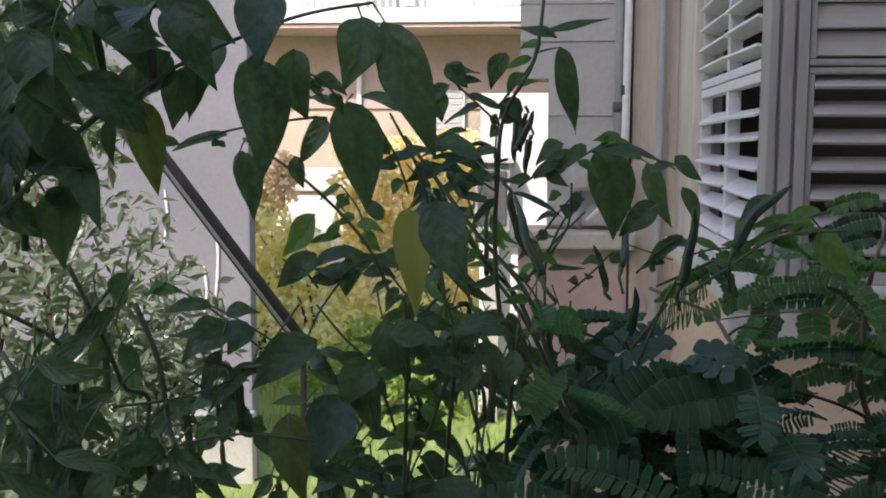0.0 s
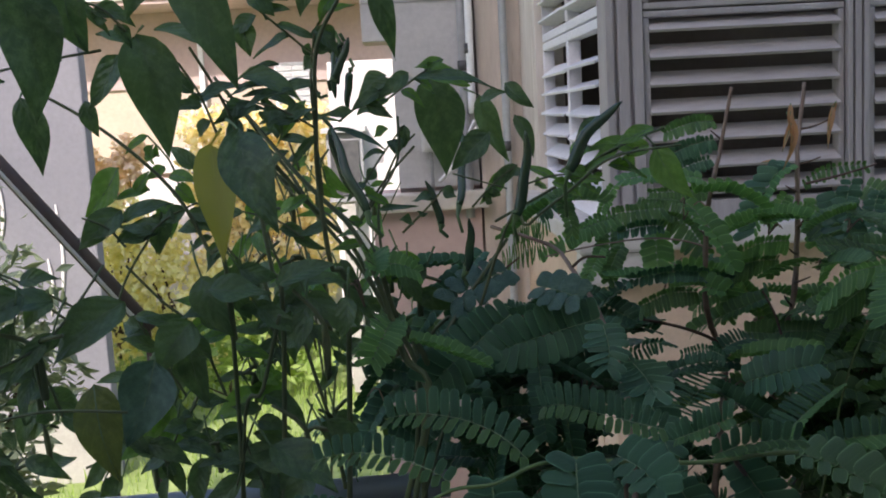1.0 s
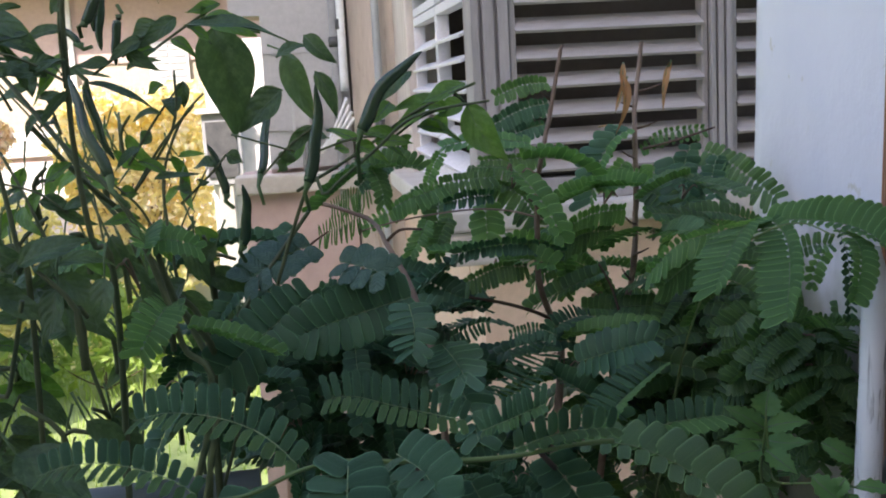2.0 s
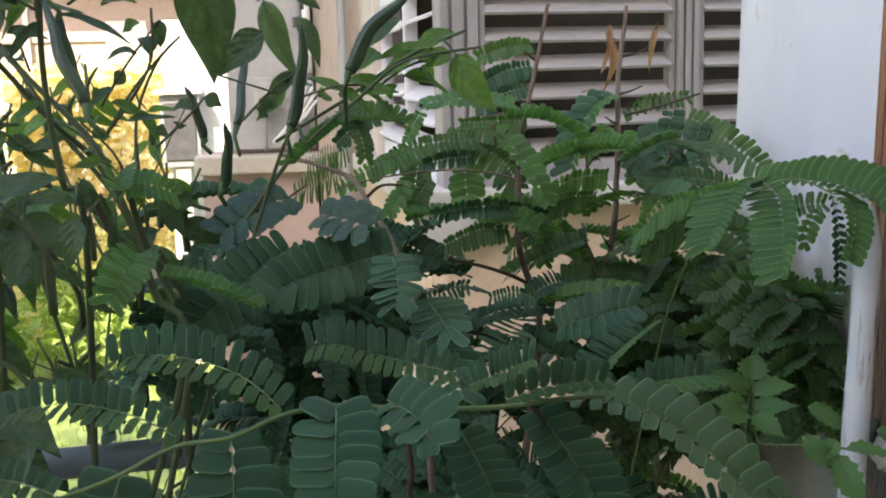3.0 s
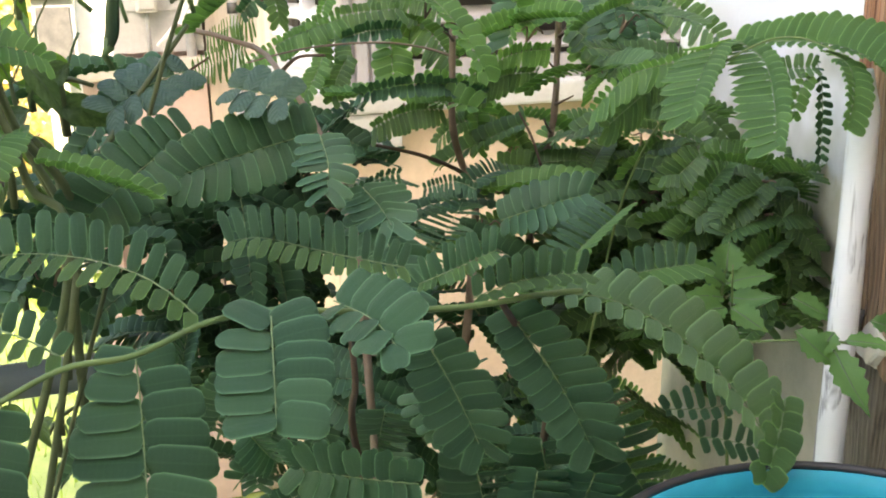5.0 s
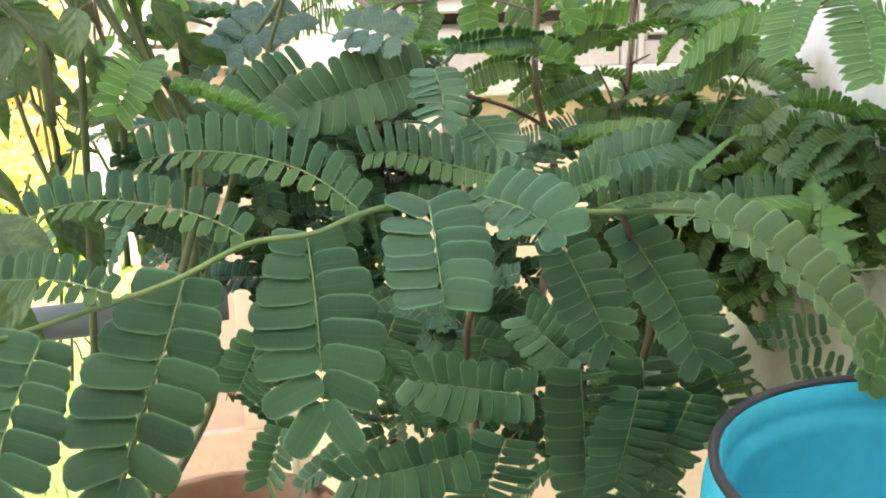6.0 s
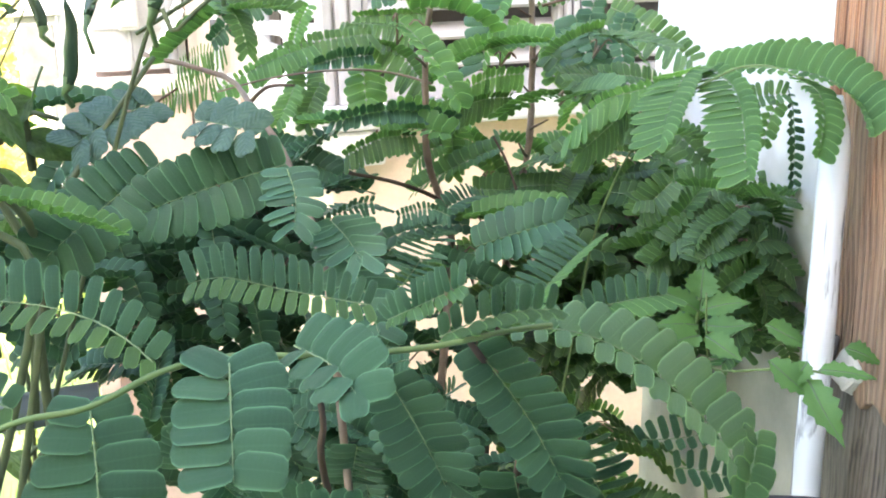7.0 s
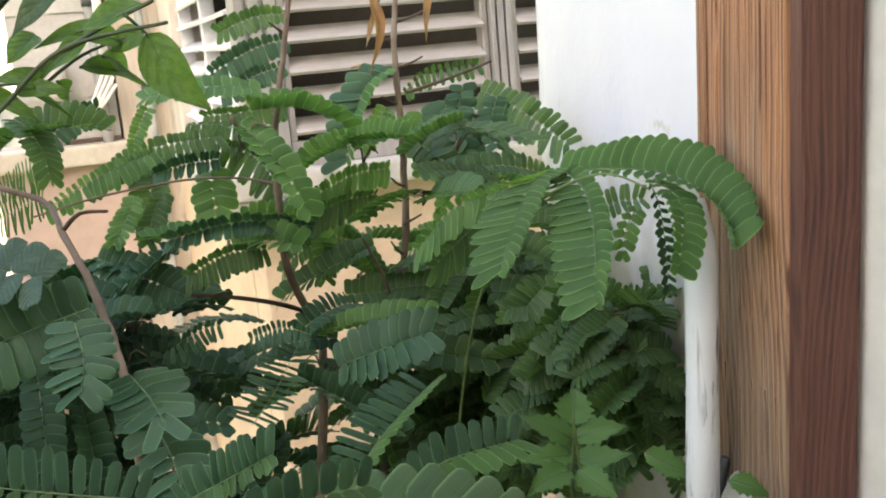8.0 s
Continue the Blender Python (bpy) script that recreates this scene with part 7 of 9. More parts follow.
blade(chili_leafy, (0.3846, 0.6193, 1.653), (0.3918, 0.6162, 1.617), (0.095, -0.935, 0.343), 14.4, stalk=(0.3845, 0.63, 1.659))
blade(chili_leafy, (0.3659, 0.5388, 1.675), (0.3738, 0.5352, 1.634), (0.286, -0.912, 0.293), 16.6, M_CHILIY2, stalk=(0.3722, 0.5297, 1.679))
blade(chili_leafy, (0.4283, 0.6255, 1.67), (0.4137, 0.6216, 1.647), (-0.185, -0.91, 0.37), 13.8)
blade(chili_leafy, (0.41, 0.6317, 1.65), (0.415, 0.6303, 1.633), (0.095, -0.935, 0.343), 8.82)
blade(chili_leafy, (0.4195, 0.6257, 1.68), (0.4357, 0.6268, 1.674), (0.049, -0.511, 0.858), 8.07)
blade(chili_leafy, (0.4477, 0.6185, 1.68), (0.4787, 0.6105, 1.67), (0.061, -0.626, 0.777), 10.1)
blade(chili_leafy, (0.3748, 0.6291, 1.661), (0.3496, 0.6158, 1.654), (0.072, -0.729, 0.68), 7.57)
blade(chili, (0.5459, 0.6415, 1.706), (0.558, 0.6382, 1.663), (0.374, -0.882, 0.287), 13.8, stalk=(0.5339, 0.6398, 1.703), curl=0.25)
blade(chili, (0.5725, 0.7044, 1.655), (0.5789, 0.6965, 1.602), (-0.001, -0.955, 0.296), 27.2, stalk=(0.5799, 0.7108, 1.66))
blade(chili, (0.6047, 0.7825, 1.645), (0.6225, 0.7799, 1.603), (0.095, -0.935, 0.343), 15.4, stalk=(0.5956, 0.7821, 1.649))
blade(chili, (0.5633, 0.6578, 1.653), (0.6077, 0.6516, 1.647), (0.049, -0.511, 0.858), 10.7)
blade(chili, (0.4877, 0.6447, 1.698), (0.499, 0.6446, 1.686), (0.095, -0.935, 0.343), 11.8, stalk=(0.4952, 0.644, 1.684))
blade(chili, (0.5183, 0.6484, 1.704), (0.5107, 0.6457, 1.685), (0.095, -0.935, 0.343), 10.6)
blade(chili, (0.5173, 0.6561, 1.681), (0.5241, 0.6552, 1.667), (0.095, -0.935, 0.343), 12.6)
blade(chili, (0.5374, 0.6208, 1.711), (0.5703, 0.6252, 1.72), (0.072, -0.729, 0.68), 5.55, curl=0.1)
blade(chili, (0.5443, 0.6214, 1.709), (0.5221, 0.6197, 1.715), (0.072, -0.729, 0.68), 7.76)
blade(chili, (0.4805, 0.5546, 1.6284), (0.4890, 0.5150, 1.5880), (0.193, -0.935, 0.297), 16.5, M_CHILIY, stalk=(0.4842, 0.5590, 1.6345), curl=0.06)
blade(chili, (0.4961, 0.5276, 1.634), (0.5109, 0.5053, 1.599), (0.193, -0.935, 0.297), 20, stalk=(0.4902, 0.5375, 1.638))
blade(chili, (0.4835, 0.6299, 1.658), (0.5115, 0.6215, 1.647), (0.072, -0.729, 0.68), 12.6, curl=0.25)
blade(chili, (0.5073, 0.6214, 1.65), (0.4809, 0.6281, 1.644), (0.049, -0.511, 0.858), 8.57)
blade(chili, (0.4636, 0.6268, 1.648), (0.4893, 0.6302, 1.655), (0.049, -0.511, 0.858), 10.4)
blade(chili, (0.4591, 0.6368, 1.651), (0.4443, 0.6368, 1.665), (0.082, -0.814, 0.575), 8.82)
blade(chili_leafy, (0.4174, 0.647, 1.597), (0.3985, 0.6332, 1.581), (0.087, -0.862, 0.5), 15.7)
blade(chili_leafy, (0.4362, 0.6487, 1.595), (0.4335, 0.6463, 1.574), (0.095, -0.935, 0.343), 13.4)
blade(chili_leafy, (0.4175, 0.6464, 1.591), (0.4416, 0.6498, 1.6), (0.061, -0.626, 0.777), 11.6)
blade(chili_leafy, (0.396, 0.6007, 1.562), (0.3575, 0.5869, 1.565), (0.049, -0.511, 0.858), 16.8)
blade(chili_leafy, (0.427, 0.6036, 1.559), (0.3965, 0.5879, 1.536), (0.082, -0.814, 0.575), 22.4)
blade(chili_leafy, (0.3878, 0.5902, 1.567), (0.3668, 0.5764, 1.552), (0.082, -0.814, 0.575), 19.2)
blade(chili_leafy, (0.4407, 0.5922, 1.534), (0.4284, 0.5772, 1.5), (0.095, -0.935, 0.343), 26.1, M_CHILIB)
blade(chili_leafy, (0.4536, 0.615, 1.546), (0.4388, 0.6012, 1.526), (0.095, -0.935, 0.343), 20)
blade(chili_leafy, (0.4235, 0.56, 1.533), (0.4343, 0.547, 1.495), (0.286, -0.912, 0.293), 19.3, M_CHILIY2)
blade(chili, (0.462, 0.6174, 1.56), (0.4908, 0.6201, 1.558), (0.061, -0.626, 0.777), 17.3)
blade(chili, (0.4936, 0.6206, 1.56), (0.5221, 0.6245, 1.569), (0.061, -0.626, 0.777), 14.4)
blade(chili_leafy, (0.3372, 0.522, 1.639), (0.3425, 0.5088, 1.605), (0.095, -0.935, 0.343), 18.9)
blade(chili_leafy, (0.3488, 0.5143, 1.651), (0.3624, 0.5025, 1.622), (0.374, -0.882, 0.287), 12)
blade(chili_leafy, (0.3624, 0.5174, 1.668), (0.3627, 0.5153, 1.647), (0.095, -0.935, 0.343), 6.99)
blade(chili_leafy, (0.3863, 0.5322, 1.688), (0.3831, 0.5291, 1.662), (0.286, -0.912, 0.293), 14.3)
blade(chili_leafy, (0.3815, 0.5324, 1.695), (0.3664, 0.5286, 1.674), (0.095, -0.935, 0.343), 19.1)
blade(chili_leafy, (0.3899, 0.5434, 1.695), (0.3855, 0.5398, 1.666), (-0.097, -0.952, 0.291), 13.4)
blade(chili_leafy, (0.3938, 0.5549, 1.705), (0.3902, 0.5415, 1.677), (0.095, -0.935, 0.343), 14.8)
blade(chili, (0.465, 0.6325, 1.701), (0.4641, 0.6289, 1.674), (-0.018, -0.928, 0.372), 20.9, M_CHILIB)
blade(chili, (0.5701, 0.6931, 1.657), (0.5947, 0.69, 1.652), (-0.034, -0.7, 0.713), 11.1)
blade(chili_leafy, (0.4452, 0.6451, 1.531), (0.453, 0.6391, 1.497), (-0.075, -0.919, 0.386), 15.3)
blade(chili, (0.6026, 0.6869, 1.624), (0.5807, 0.6872, 1.606), (-0.11, -0.829, 0.549), 15.6)
blade(chili, (0.6879, 0.6763, 1.612), (0.7044, 0.6645, 1.585), (-0.437, -0.756, 0.487), 16, M_CHILIG, stalk=(0.6805, 0.6698, 1.619), curl=0.05)
blade(chili, (0.6703, 0.6828, 1.613), (0.6504, 0.6868, 1.6), (-0.194, -0.694, 0.693), 9.43, M_CHILIG)
blade(chili, (0.6877, 0.6787, 1.622), (0.6652, 0.6742, 1.615), (-0.168, -0.638, 0.751), 11.1, M_CHILIG)
blade(chili, (0.6638, 0.6886, 1.629), (0.6452, 0.6812, 1.615), (-0.234, -0.776, 0.586), 9.29)
blade(chili, (0.6527, 0.6893, 1.615), (0.643, 0.68, 1.607), (-0.209, -0.726, 0.655), 11.1, M_CHILIG)
blade(chili, (0.647, 0.6982, 1.598), (0.661, 0.6909, 1.587), (-0.168, -0.638, 0.751), 3.49, M_CHILIG)
stem(chili, 'stem', [(0.6905, 0.6669, 1.622), (0.6758, 0.6759, 1.616), (0.6605, 0.685, 1.608), (0.6378, 0.7001, 1.592), (0.6059, 0.7178, 1.573)], 0.0007, 0.000864, M_STEM)
blade(chili, (0.481, 0.6601, 1.685), (0.4841, 0.6576, 1.668), (-0.018, -0.928, 0.372), 11.6)
blade(chili, (0.4878, 0.6602, 1.688), (0.4734, 0.6595, 1.679), (-0.006, -0.851, 0.526), 9.43)
blade(chili, (0.5165, 0.6565, 1.668), (0.5259, 0.6574, 1.676), (-0.006, -0.851, 0.526), 11.1)
blade(chili, (0.4975, 0.6567, 1.664), (0.4749, 0.6567, 1.659), (0.028, -0.487, 0.873), 6.65, curl=0.2)
blade(chili, (0.4793, 0.6551, 1.649), (0.5135, 0.6529, 1.64), (0.019, -0.606, 0.796), 8.32, curl=0.35)
blade(chili, (0.5037, 0.6529, 1.638), (0.4885, 0.6537, 1.64), (0.019, -0.606, 0.796), 6.1, curl=0.3)
blade(chili_leafy, (0.4108, 0.6732, 1.617), (0.3915, 0.6706, 1.593), (-0.006, -0.851, 0.526), 15.9, M_CHILIG)
blade(chili_leafy, (0.4328, 0.67, 1.598), (0.4351, 0.6673, 1.579), (-0.018, -0.928, 0.372), 12.1, M_CHILIG)
blade(chili_leafy, (0.426, 0.6712, 1.605), (0.4071, 0.6714, 1.602), (0.019, -0.606, 0.796), 8.65, M_CHILIG)
blade(chili_leafy, (0.4187, 0.6713, 1.604), (0.4257, 0.6725, 1.615), (0.009, -0.712, 0.702), 7.5, M_CHILIG)
blade(chili, (0.5227, 0.6513, 1.631), (0.5498, 0.6489, 1.62), (0.019, -0.606, 0.796), 4.99, M_CHILIB, curl=0.15)
blade(chili_leafy, (0.4496, 0.6716, 1.614), (0.4374, 0.6738, 1.627), (0.009, -0.712, 0.702), 9.8)
blade(chili_leafy, (0.4409, 0.6684, 1.589), (0.4272, 0.6705, 1.601), (0.009, -0.712, 0.702), 8.65, M_CHILIG)
blade(chili, (0.4976, 0.6518, 1.629), (0.4824, 0.6559, 1.655), (0., -0.801, 0.599), 5.55)
blade(chili, (0.4907, 0.6555, 1.654), (0.4711, 0.6556, 1.65), (0.028, -0.487, 0.873), 7.21)
blade(chili, (0.5142, 0.6512, 1.628), (0.4994, 0.6495, 1.612), (0., -0.801, 0.599), 5.55)
blade(chili, (0.5371, 0.6521, 1.641), (0.5547, 0.6537, 1.656), (0., -0.801, 0.599), 4.99)
blade(chili, (0.5059, 0.6953, 1.646), (0.4879, 0.6943, 1.623), (-0.098, -0.778, 0.621), 8.67, M_CHILIG)
blade(chili, (0.533, 0.6896, 1.637), (0.5484, 0.6877, 1.641), (-0.057, -0.581, 0.812), 7.65)
blade(chili, (0.5488, 0.6858, 1.629), (0.5409, 0.6862, 1.625), (-0.079, -0.688, 0.721), 7.14, M_CHILIG)
blade(chili, (0.5027, 0.6942, 1.636), (0.5253, 0.6905, 1.635), (-0.057, -0.581, 0.812), 6.12)
blade(chili, (0.535, 0.6822, 1.595), (0.5496, 0.6785, 1.586), (-0.057, -0.581, 0.812), 6.63, M_CHILIG)
blade(chili, (0.542, 0.6798, 1.587), (0.5624, 0.6771, 1.589), (-0.057, -0.581, 0.812), 5.61)
blade(chili, (0.5048, 0.6871, 1.596), (0.4903, 0.6878, 1.587), (-0.098, -0.778, 0.621), 6.63, M_CHILIG)
blade(chili, (0.5138, 0.6831, 1.58), (0.4984, 0.6848, 1.576), (-0.079, -0.688, 0.721), 8.67)
blade(chili, (0.615, 0.72, 1.65), (0.6304, 0.7152, 1.636), (-0.11, -0.829, 0.549), 9.98)
blade(chili, (0.6005, 0.7205, 1.64), (0.6174, 0.7189, 1.646), (-0.079, -0.688, 0.721), 7.76)
blade(chili, (0.6192, 0.7163, 1.632), (0.6285, 0.7109, 1.608), (-0.122, -0.877, 0.466), 8.87)
blade(chili, (0.6115, 0.7124, 1.601), (0.5965, 0.7118, 1.584), (-0.11, -0.829, 0.549), 9.43, M_CHILIG)
blade(chili, (0.6226, 0.711, 1.603), (0.644, 0.7064, 1.595), (-0.057, -0.581, 0.812), 6.65, M_CHILIG)
blade(chili, (0.5699, 0.6874, 1.659), (0.5932, 0.6823, 1.65), (-0.079, -0.688, 0.721), 12.8, M_CHILIG)
blade(chili, (0.5496, 0.6903, 1.657), (0.5336, 0.6908, 1.645), (-0.091, -0.746, 0.66), 12.8)
blade(chili, (0.4926, 0.6811, 1.549), (0.4824, 0.6794, 1.529), (-0.13, -0.909, 0.396), 10.2)
blade(chili, (0.5201, 0.6791, 1.562), (0.5314, 0.6744, 1.544), (-0.13, -0.909, 0.396), 9.18)
blade(chili, (0.55, 0.6935, 1.553), (0.5616, 0.6881, 1.532), (-0.13, -0.909, 0.396), 9.58)
pod(chili, (0.5214, 0.6509, 1.628), (0.5302, 0.6466, 1.598), 3.66, 0.04)
pod(chili, (0.5287, 0.6566, 1.671), (0.5262, 0.6541, 1.652), 3.29, 0.03)
stem(chili, 'stem', [(0.5165, 0.6523, 1.678), (0.5134, 0.6496, 1.656), (0.5139, 0.6464, 1.629)], 0.0005, 0.000648, M_STEM)
blade(chili, (0.5145, 0.6479, 1.641), (0.5039, 0.6381, 1.636), (-0.306, -0.637, 0.708), 5.61, M_CHILI, curl=0.108583)
blade(chili, (0.5152, 0.6493, 1.653), (0.4967, 0.6511, 1.65), (-0.233, -0.713, 0.661), 7.78, M_CHILI, curl=0.180795)
blade(chili, (0.5158, 0.6508, 1.665), (0.5099, 0.6518, 1.66), (-0.152, -0.915, 0.374), 7.77, M_CHILI, curl=0.168187)
blade(chili, (0.5165, 0.6523, 1.678), (0.5289, 0.6491, 1.666), (0.29, -0.764, 0.576), 7.98, M_CHILI, curl=0.269717)
stem(chili, 'stem', [(0.4866, 0.6531, 1.693), (0.4987, 0.6522, 1.682), (0.5162, 0.6509, 1.666)], 0.0005, 0.000648, M_STEM)
blade(chili, (0.5103, 0.6513, 1.671), (0.5146, 0.6535, 1.667), (-0.126, -0.77, 0.625), 6.92, M_CHILI, curl=0.137728)
blade(chili, (0.5044, 0.6518, 1.677), (0.4844, 0.6588, 1.668), (0.284, -0.594, 0.753), 8.09, M_CHILI, curl=0.0907749)
blade(chili, (0.4984, 0.6522, 1.682), (0.5191, 0.6563, 1.675), (-0.173, -0.66, 0.731), 7.67, M_CHILI, curl=0.121239)
blade(chili, (0.4925, 0.6527, 1.688), (0.5057, 0.6596, 1.691), (-0.046, -0.892, 0.451), 6.58, M_CHILI, curl=0.242198)
blade(chili, (0.4866, 0.6531, 1.693), (0.5044, 0.6585, 1.696), (-0.084, -0.652, 0.753), 9.28, M_CHILI, curl=0.176355)
stem(chili, 'stem', [(0.536, 0.6566, 1.709), (0.5305, 0.655, 1.697), (0.518, 0.6527, 1.681)], 0.0005, 0.000648, M_STEM)
blade(chili, (0.5225, 0.6536, 1.688), (0.5373, 0.6483, 1.69), (-0.035, -0.741, 0.67), 5.27, M_CHILIG, curl=0.060609)
blade(chili, (0.527, 0.6546, 1.694), (0.5192, 0.6504, 1.682), (0.007, -0.772, 0.635), 6.97, M_CHILIG, curl=0.198913)
blade(chili, (0.5315, 0.6556, 1.702), (0.5173, 0.6532, 1.697), (0.237, -0.843, 0.484), 5.79, M_CHILIG, curl=0.294449)
blade(chili, (0.536, 0.6566, 1.709), (0.5251, 0.6577, 1.707), (-0.326, -0.699, 0.636), 6.96, M_CHILIG, curl=0.0650201)
stem(chili, 'stem', [(0.455, 0.6286, 1.665), (0.4638, 0.6271, 1.65), (0.4708, 0.6251, 1.631)], 0.0005, 0.000648, M_STEM)
blade(chili, (0.4677, 0.6258, 1.638), (0.4599, 0.6295, 1.631), (-0.382, -0.847, 0.37), 7.77, M_CHILI, curl=0.290826)
blade(chili, (0.4645, 0.6265, 1.645), (0.4479, 0.6231, 1.644), (-0.124, -0.816, 0.564), 7.41, M_CHILI, curl=0.125101)
blade(chili, (0.4613, 0.6272, 1.651), (0.4622, 0.6315, 1.647), (-0.134, -0.862, 0.489), 8.25, M_CHILI, curl=0.109674)
blade(chili, (0.4582, 0.6279, 1.658), (0.4417, 0.6241, 1.661), (-0.084, -0.667, 0.74), 6.81, M_CHILI, curl=0.263884)
blade(chili_leafy, (0.455, 0.6286, 1.665), (0.4454, 0.6259, 1.653), (-0.215, -0.879, 0.425), 7.18, M_CHILI, curl=0.097701)
stem(chili_leafy, 'stem', [(0.4198, 0.5905, 1.692), (0.433, 0.5902, 1.687), (0.4424, 0.5893, 1.677)], 0.0005, 0.000648, M_STEM)
blade(chili_leafy, (0.4379, 0.5895, 1.68), (0.4442, 0.5914, 1.67), (0.301, -0.794, 0.529), 6.78, M_CHILI, curl=0.122986)
blade(chili_leafy, (0.4334, 0.5898, 1.683), (0.4313, 0.5877, 1.68), (-0.026, -0.642, 0.766), 6.86, M_CHILI, curl=0.0511654)
blade(chili_leafy, (0.4288, 0.59, 1.686), (0.4454, 0.5991, 1.681), (0.403, -0.799, 0.446), 9.61, M_CHILI, curl=0.259175)
blade(chili_leafy, (0.4243, 0.5902, 1.689), (0.4083, 0.584, 1.688), (-0.297, -0.715, 0.633), 7.42, M_CHILI, curl=0.252548)
blade(chili_leafy, (0.4198, 0.5905, 1.692), (0.4359, 0.5972, 1.677), (0.351, -0.706, 0.615), 6.29, M_CHILI, curl=0.236325)
stem(chili_leafy, 'stem', [(0.3693, 0.5744, 1.656), (0.4, 0.5764, 1.664), (0.4345, 0.5781, 1.669)], 0.0005, 0.000648, M_STEM)
blade(chili_leafy, (0.4182, 0.5771, 1.666), (0.4059, 0.5853, 1.663), (0.139, -0.825, 0.548), 6.56, M_CHILI, curl=0.265416)
blade(chili_leafy, (0.4019, 0.5762, 1.662), (0.405, 0.5771, 1.663), (0.321, -0.841, 0.435), 8.66, M_CHILI, curl=0.280442)
blade(chili_leafy, (0.3856, 0.5753, 1.659), (0.3888, 0.5821, 1.654), (-0.343, -0.802, 0.49), 6.62, M_CHILI, curl=0.181817)
blade(chili_leafy, (0.3693, 0.5744, 1.656), (0.353, 0.5656, 1.661), (-0.297, -0.858, 0.419), 5.71, M_CHILI, curl=0.293673)
stem(chili, 'stem', [(0.5607, 0.6512, 1.656), (0.5456, 0.6496, 1.648), (0.5255, 0.6474, 1.634)], 0.0005, 0.000648, M_STEM)
blade(chili, (0.5325, 0.6482, 1.639), (0.5169, 0.6446, 1.638), (0.16, -0.74, 0.653), 6.79, M_CHILI, curl=0.0977705)
blade(chili, (0.5396, 0.6489, 1.643), (0.5523, 0.6459, 1.635), (-0.329, -0.833, 0.444), 6.84, M_CHILI, curl=0.201109)
blade(chili, (0.5466, 0.6497, 1.648), (0.5314, 0.6469, 1.64), (-0.068, -0.778, 0.624), 8.14, M_CHILI, curl=0.155128)
blade(chili, (0.5536, 0.6504, 1.652), (0.5388, 0.6534, 1.648), (-0.311, -0.763, 0.566), 7.09, M_CHILI, curl=0.269917)
blade(chili, (0.5607, 0.6512, 1.656), (0.5453, 0.6445, 1.645), (0.004, -0.901, 0.434), 8.54, M_CHILI, curl=0.215572)
stem(chili, 'stem', [(0.5787, 0.6625, 1.662), (0.5635, 0.6609, 1.653), (0.5429, 0.6586, 1.639)], 0.0005, 0.000648, M_STEM)
blade(chili, (0.55, 0.6594, 1.644), (0.5405, 0.6504, 1.638), (0.122, -0.927, 0.355), 5.67, M_CHILIG, curl=0.243576)
blade(chili, (0.5572, 0.6602, 1.648), (0.5678, 0.653, 1.64), (-0.299, -0.637, 0.711), 5.6, M_CHILIG, curl=0.260986)
blade(chili, (0.5643, 0.6609, 1.653), (0.5753, 0.6664, 1.646), (-0.299, -0.659, 0.69), 7.14, M_CHILIG, curl=0.228789)
blade(chili, (0.5715, 0.6617, 1.657), (0.5713, 0.6586, 1.661), (0.088, -0.668, 0.739), 6.06, M_CHILIG, curl=0.0949431)
blade(chili, (0.5787, 0.6625, 1.662), (0.5641, 0.659, 1.659), (-0.052, -0.828, 0.558), 6.73, M_CHILIG, curl=0.0708151)
stem(chili, 'stem', [(0.4797, 0.6475, 1.647), (0.4969, 0.6474, 1.642), (0.5139, 0.6467, 1.632)], 0.0005, 0.000648, M_STEM)
blade(chili, (0.5071, 0.6469, 1.635), (0.4866, 0.6504, 1.637), (0.24, -0.7, 0.673), 8.76, M_CHILI, curl=0.17093)
blade(chili, (0.5002, 0.647, 1.638), (0.5133, 0.6527, 1.64), (0.369, -0.72, 0.588), 8.43, M_CHILI, curl=0.229728)
blade(chili, (0.4934, 0.6472, 1.641), (0.4918, 0.6427, 1.635), (-0.168, -0.705, 0.689), 10.7, M_CHILI, curl=0.123966)
blade(chili, (0.4865, 0.6473, 1.644), (0.4659, 0.6411, 1.637), (-0.227, -0.903, 0.365), 8.52, M_CHILI, curl=0.145688)
blade(chili, (0.4797, 0.6475, 1.647), (0.4686, 0.6388, 1.638), (0.423, -0.713, 0.559), 9.05, M_CHILI, curl=0.167013)
stem(chili, 'stem', [(0.4667, 0.6575, 1.65), (0.4805, 0.6564, 1.638), (0.4895, 0.6547, 1.621)], 0.0005, 0.000648, M_STEM)
blade(chili, (0.4849, 0.6552, 1.627), (0.464, 0.6606, 1.617), (-0.037, -0.701, 0.712), 11.1, M_CHILIB, curl=0.166849)
blade(chili, (0.4804, 0.6558, 1.633), (0.4813, 0.6638, 1.622), (0.346, -0.813, 0.469), 7.42, M_CHILIB, curl=0.114656)
blade(chili, (0.4758, 0.6564, 1.638), (0.469, 0.6493, 1.623), (0.349, -0.79, 0.504), 8.42, M_CHILIB, curl=0.232242)
blade(chili, (0.4713, 0.6569, 1.644), (0.4925, 0.6545, 1.643), (0.104, -0.716, 0.69), 6.48, M_CHILIB, curl=0.1337)
blade(chili, (0.4667, 0.6575, 1.65), (0.4472, 0.6654, 1.645), (-0.051, -0.763, 0.644), 7.09, M_CHILIB, curl=0.11869)
stem(chili_leafy, 'stem', [(0.4006, 0.6387, 1.595), (0.4117, 0.6384, 1.59), (0.4204, 0.6376, 1.58)], 0.0005, 0.000648, M_STEM)
